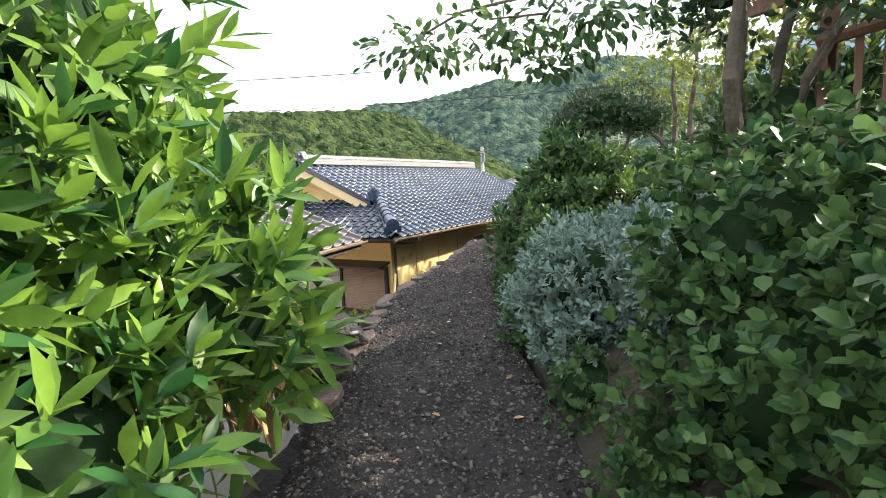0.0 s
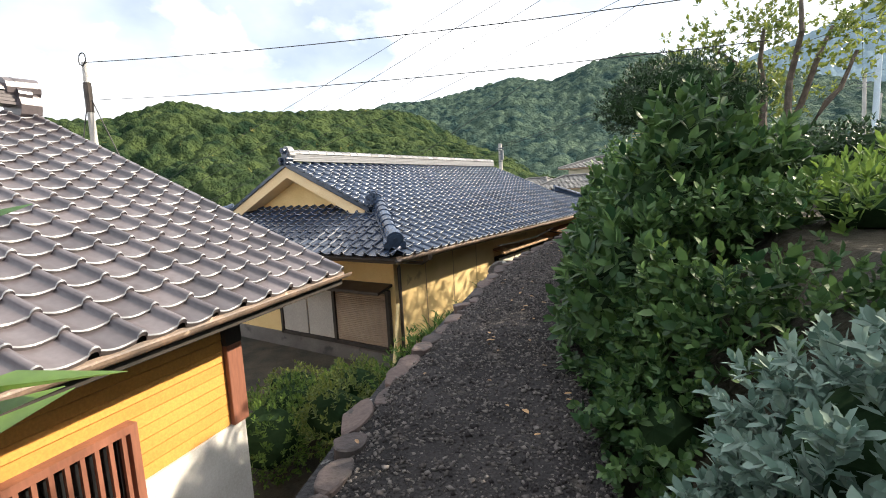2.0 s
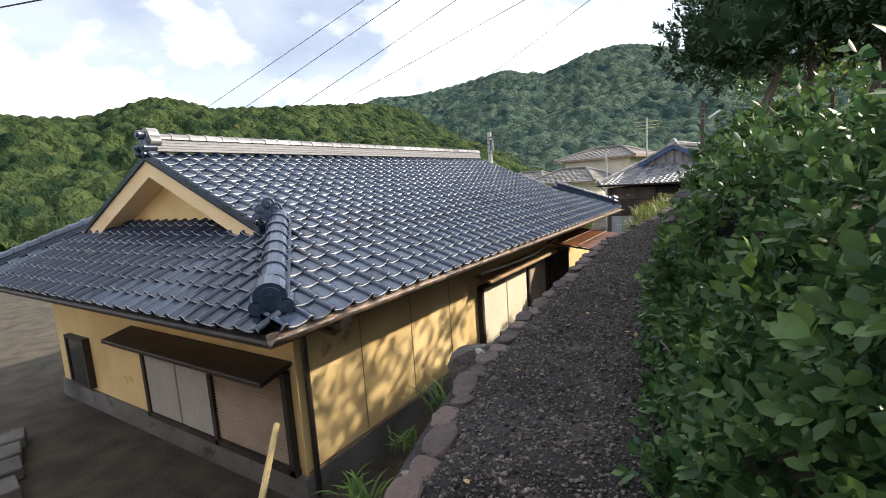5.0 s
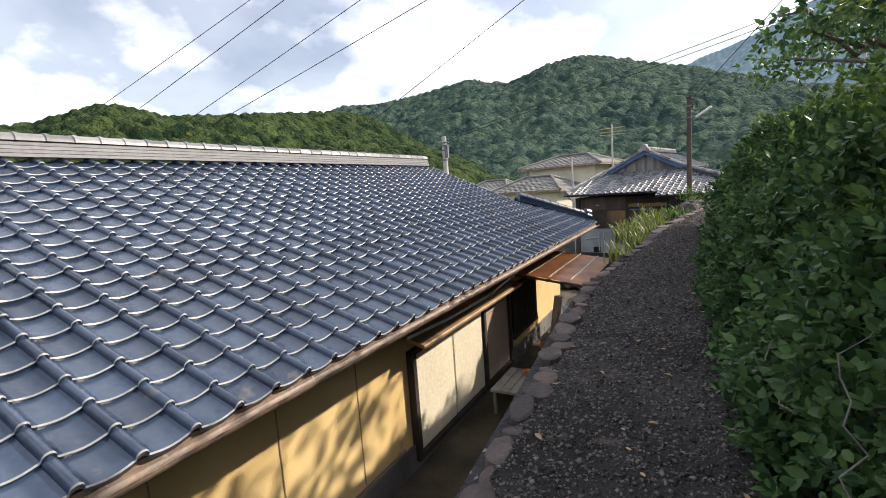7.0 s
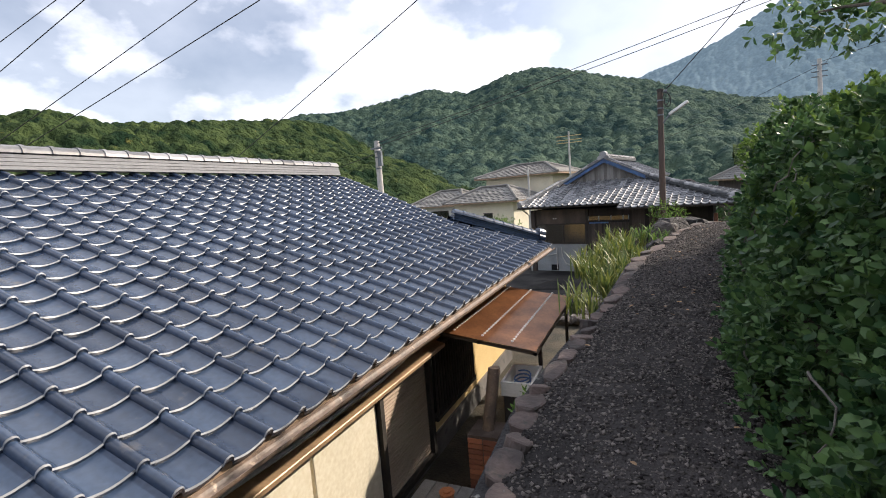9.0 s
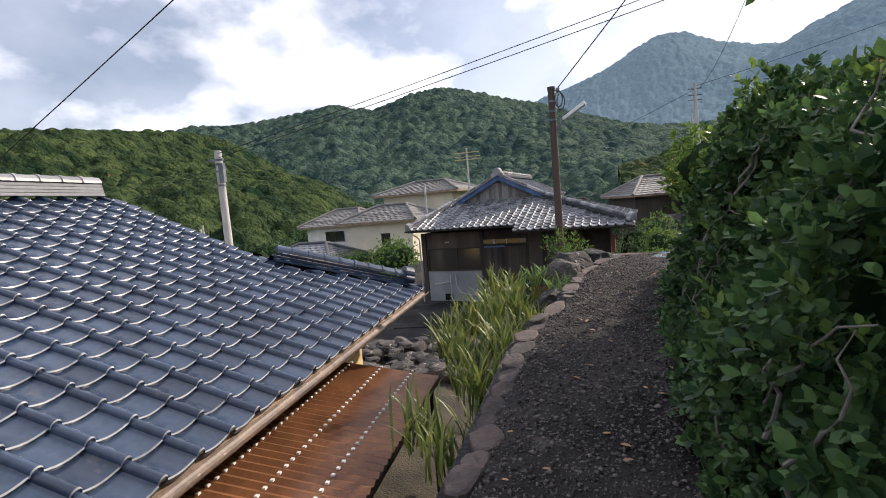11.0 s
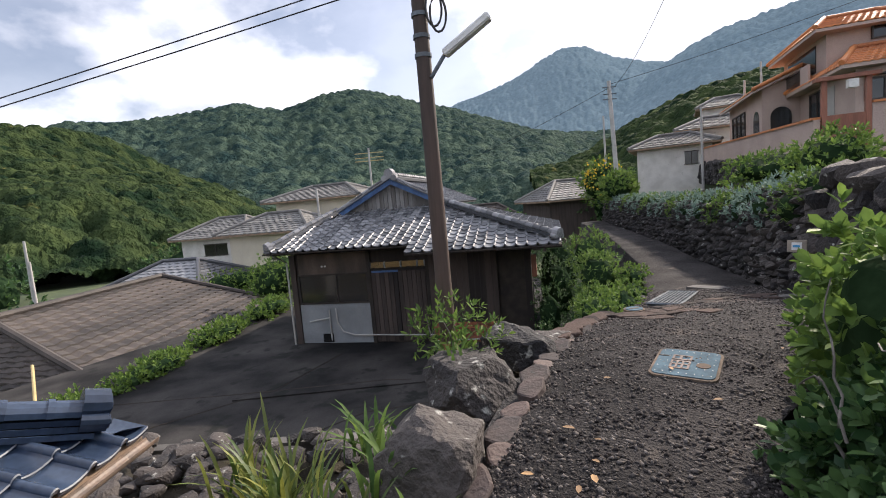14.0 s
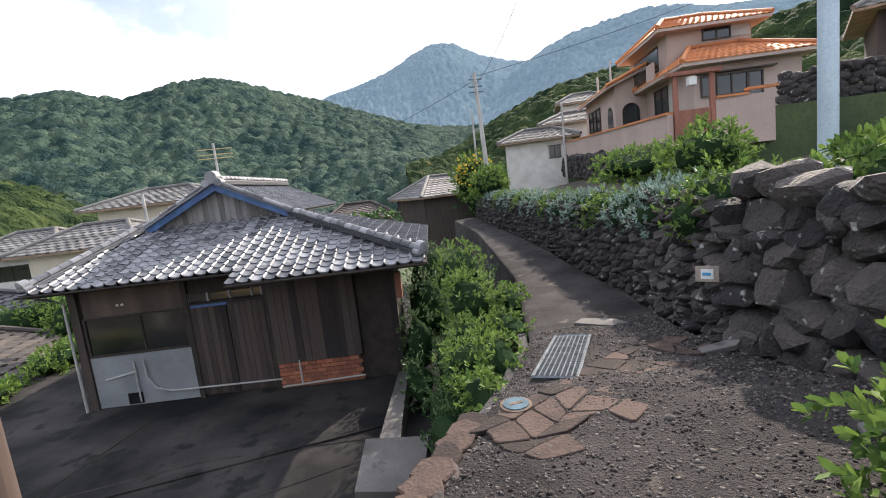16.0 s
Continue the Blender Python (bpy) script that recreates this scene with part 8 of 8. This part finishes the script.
for at, r, n_, mt, lab in (((-0.6, -1.9, -1.95), (0.8, 0.6, 0.42), 3000, "weed", "green weeds between the two houses"), ((0.35, -1.5, -1.65), (0.6, 0.5, 0.45), 2400, "yellowgreen", "green weeds between the two houses"), ((-0.2, -2.7, -1.9), (0.7, 0.6, 0.5), 2600, "weed", "green weeds between the two houses"), ((0.75, -2.3, -1.55), (0.5, 0.5, 0.45), 2000, "yellowgreen", "green weeds between the two houses"),
                           ((1.55, 5.6, -0.45), (0.16, 0.4, 0.28), 500, "weed", "small weed bush against the kerb"), ((1.2, -0.6, -1.65), (0.7, 0.8, 0.45), 2600, "yellowgreen", "green weeds between the two houses"), ((0.9, -2.0, -2.0), (0.6, 0.7, 0.4), 2000, "weed", "green weeds between the two houses"), ((0.25, -0.7, -1.95), (0.6, 0.45, 0.5), 1800, "weed", "green weeds between the two houses"), ((-0.7, -0.75, -2.1), (0.6, 0.4, 0.35), 1500, "weed", "green weeds between the two houses"), ((-1.6, -1.1, -2.1), (0.7, 0.5, 0.3), 1500, "yellowgreen", "green weeds between the two houses"), ((1.45, -1.5, -1.15), (0.45, 0.6, 0.45), 1800, "weed", "green weeds between the two houses"),
                           ((1.35, 6.7, -0.35), (0.2, 0.45, 0.3), 700, "weed", "small weed bush against the kerb")):
    shrub("weed_bush", lab, [(at, r)], n_, 0.06, 0.022, M[mt], upright=0.8)
shrub("bank_shrub", "feathery green shrub beside the timber house", [((5.4, 21.0, -0.2), (0.5, 0.6, 0.55)), ((5.1, 20.0, -0.6), (0.45, 0.6, 0.45)), ((5.6, 22.3, 0.1), (0.5, 0.6, 0.6)), ((4.8, 19.0, -0.5), (0.4, 0.5, 0.4))], 6500, 0.07, 0.024, M["weed"])
shrub("bank_fern", "dark feathery green plants on the bank below the lane", [((4.75, 19.6, -1.15), (0.4, 0.7, 0.5)), ((5.2, 20.7, -1.1), (0.45, 0.7, 0.55)), ((5.75, 22.2, -1.0), (0.5, 0.8, 0.7)), ((4.35, 18.6, -1.3), (0.35, 0.5, 0.45)), ((6.2, 23.6, -0.7), (0.6, 0.8, 0.9)), ((5.2, 22.0, -1.7), (0.5, 0.9, 0.5)), ((4.7, 20.6, -1.85), (0.4, 0.8, 0.4)), ((4.45, 21.9, -1.9), (0.35, 0.7, 0.5)), ((4.75, 23.4, -1.6), (0.4, 0.9, 0.8)), ((5.3, 25.2, -1.3), (0.7, 1.2, 1.1)), ((5.9, 27.5, -1.0), (0.9, 1.4, 1.2))], 14000, 0.075, 0.022, M["hedge"], upright=0.7)
shrub("bank_ivy", "trailing green ivy along the lane's edge", [((4.95, 18.0, -0.1), (0.22, 0.7, 0.25)), ((5.6, 19.4, -0.25), (0.25, 0.7, 0.22)), ((6.1, 20.9, -0.25), (0.3, 0.7, 0.25)), ((4.45, 17.2, -0.1), (0.2, 0.5, 0.25))], 3600, 0.055, 0.032, M["weed"])
for i, yy_ in enumerate(np.arange(17.6, 38, 1.35)):
    x = float(np.interp(yy_, [p[1] for p in WALL], [p[0] for p in WALL])) + 0.45
    shrub("silver_hedge" if i % 3 else "green_bush", "silver-green shrub trailing over the stone wall" if i % 3 else "bright green shrub on top of the stone wall", [((x, yy_, along(TOPZ, yy_) + 0.05), (0.5, 0.75, 0.32)), ((x - 0.3, yy_ + 0.3, along(TOPZ, yy_) - 0.2), (0.25, 0.5, 0.3))],
          1500, 0.075, 0.03, M["artemisia"] if i % 3 else M["weed"], group="shrubs on the stone wall", upright=0.5)
for at, r in (((8.2, 16.5, 1.5), (0.6, 0.6, 0.26)), ((9.0, 15.9, 1.5), (0.7, 0.6, 0.28)), ((9.9, 20.5, 1.9), (0.7, 0.8, 0.45)), ((10.8, 24, 1.8), (0.9, 1.2, 0.4)), ((9.6, 17.0, 1.6), (0.7, 0.7, 0.28)), ((12.4, 44, 2.0), (1.6, 1.6, 1.6)), ((11.5, 38, 1.6), (1.0, 1.2, 0.9))):
    shrub("terrace_bush", "light green bush on the upper terrace", [(at, r), ((at[0] + 0.4, at[1] + 0.3, at[2] + 0.12), (r[0] * 0.7, r[1] * 0.7, r[2]))], 2200 if r[0] < 1 else 3000, 0.10 if r[0] < 1 else 0.16, 0.045 if r[0] < 1 else 0.08, M["weed"], group="bushes on the terrace")
fp, fn = clumps([((12.3, 43.2, 2.4), (1.3, 1.0, 1.2)), ((8.8, 16.0, 1.8), (0.5, 0.4, 0.12))], 260)
yl = empty("yellow_flowers", "yellow flowers on the bushes above the wall", "flowers", (12, 43, 1))
o = small_leaf_mesh("blossoms", fp, unit(len(fp)), unit(len(fp)) + UP, 0.13, 0.12, M["flowery"])
under(o, yl)
for at, r in (((-7.0, 33.5, -1.6), (1.3, 1.3, 1.0)), ((-6.0, 30.0, -2.2), (0.7, 1.6, 0.4)), ((-6.4, 26.8, -2.3), (0.6, 1.6, 0.35)), ((-6.6, 23.5, -2.4), (0.55, 1.7, 0.35)), ((-7.2, 20.5, -2.5), (0.6, 1.6, 0.35)), ((-9.0, 38, -1.8), (1.5, 1.5, 1.2)), ((-13, 40, -2.5), (2.0, 1.5, 1.0)), ((-22, 36, -4), (3, 3, 1.5)), ((-30, 33, -4.5), (4, 3, 2)), ((-8, 60, -2), (6, 3, 3)), ((-24, 58, -3), (7, 4, 3.5)), ((3, 52, -2), (5, 3, 2)), ((18, 54, 0), (5, 3, 3)), ((-40, 45, -4), (8, 5, 4)), ((-36, 24, -5), (5, 5, 3))):
    far_ = r[0] > 2.5
    shrub("valley_bush" if far_ else "yard_bush", "rounded green trees in the valley" if far_ else "bright green bush along the yard's edge", [(at, r), ((at[0] + r[0] * 0.5, at[1], at[2] + r[2] * 0.3), (r[0] * 0.6, r[1] * 0.7, r[2] * 0.8))], 3200 if far_ else 2200, 0.35 if far_ else 0.13, 0.2 if far_ else 0.06, M["weed"] if not far_ else M["hedge"], cat="tree" if far_ else "shrub", group="valley trees" if far_ else "bushes along the yard")
for x, y_, sd in ((-6.3, -0.35, 1), (-5.75, -0.55, 2), (-5.2, -0.7, 3), (-4.6, -0.9, 4)):
    m_ = Matrix.Translation((x, y_, LOW + 0.06)) @ Matrix.Rotation(radians(-20 + sd * 3), 4, "Z")
    tagged(Geo().box((-0.24, -0.15, -0.1), (0.24, 0.15, 0.08), m_).make("stepping_slab", M["concrete"], bevel=0.015), "grey concrete slab beside the yellow house", "slab", "concrete slabs")
bam = tagged(Geo().tube([(-6.6, 19.9, -2.2), (-8.4, 21.8, -1.5)], 0.035, 8).make("bamboo_pole", M["bamboo"]), "dry yellow bamboo pole leaning by the yard", "pole", "bamboo poles")
tagged(Geo().tube([(0.75, -1.35, -2.2), (-0.1, 0.05, -0.75)], 0.03, 8).make("bamboo_pole", M["bamboo"]), "dry yellow bamboo pole leaning between the houses", "pole", "bamboo poles")
pot = tagged(Geo().tube([(1.05, -0.75, -1.62), (1.05, -0.75, -1.42)], 0.09, 16, 0.12).tube([(1.05, -0.75, -1.45), (1.05, -0.75, -1.40)], 0.135, 16).make("plant_pot", M["terracotta"]), "orange terracotta pot among the weeds", "pot", "terracotta pots")
bench = empty("plank_bench", "weathered grey plank bench with small stones", "bench", (0.55, 7.55, LOW))
for k_ in range(4):
    under(Geo().box((-0.45 + k_ * 0.16, 7.1, -1.97), (-0.30 + k_ * 0.16, 8.1, -1.93)).make("plank", M["greywood"]), bench)
for x, y_ in ((-0.43, 7.15), (0.15, 7.15), (-0.43, 8.0), (0.15, 8.0)):
    under(Geo().box((x, y_, LOW - 0.02), (x + 0.05, y_ + 0.05, -1.97)).make("leg", M["greywood"]), bench)
tagged(Geo().tube([(-0.05, 7.85, -1.93), (-0.05, 7.85, -1.85)], 0.07, 14, 0.09).tube([(-0.05, 7.85, -1.86), (-0.05, 7.85, -1.83)], 0.05, 12).make("plant_pot", M["terracotta"]), "upturned terracotta pot on the plank bench", "pot", "terracotta pots")

# timber deck and slatted roof above the garden
deck = empty("garden_shelter", "brown timber shelter with slatted roof and railing", "shelter", (7.6, -4.2, 0.8))
for x, y_ in ((6.9, -4.3), (8.6, -5.6), (8.4, -2.6)):
    under(Geo().box((x, y_, 0.6), (x + 0.10, y_ + 0.10, 2.75)).make("post", M["deckwood"]), deck)
me = None
for i in range(14):
    if me is None:
        ob = Geo().box((0, 0, 1.32), (0.04, 0.03, 2.0)).make("baluster", M["deckwood"])
        me = ob.data
    else:
        ob = new("baluster", me)
    ob.parent = deck
    ob.matrix_parent_inverse = Matrix.Translation(deck.location).inverted()
    ob.matrix_basis = Matrix.Translation((6.95 + i * 0.12, -4.3 - i * 0.09, 0.0 + i * 0.004))
under(Geo().tube([(6.9, -4.28, 1.98), (8.6, -5.5, 2.04)], 0.04, 6).make("handrail", M["deckwood"]), deck)
under(Geo().tube([(6.9, -4.28, 1.32), (8.6, -5.5, 1.34)], 0.03, 6).make("bottom_rail", M["deckwood"]), deck)
for i in range(16):
    f = i / 15
    a, b = Vector((6.4 + f * 2.2, -3.0 - f * 1.5, 2.72)), Vector((7.6 + f * 2.2, -2.0 - f * 1.5, 3.0))
    under(Geo().prism([a, b, b + Vector((0.05, -0.05, 0)), a + Vector((0.05, -0.05, 0))], (0, 0, 0.04)).make("roof_slat", M["deckwood"]), deck)
for k_ in (0.1, 0.9):
    a, b = Vector((6.4 + k_ * 1.2, -3.0 + k_, 2.68 + k_ * 0.28)), Vector((8.6 + k_ * 1.2, -4.5 + k_, 2.68 + k_ * 0.28))
    under(Geo().prism([a, b, b - Vector((0, 0, 0.12)), a - Vector((0, 0, 0.12))], (0.06, 0.06, 0)).make("rafter", M["deckwood"]), deck)
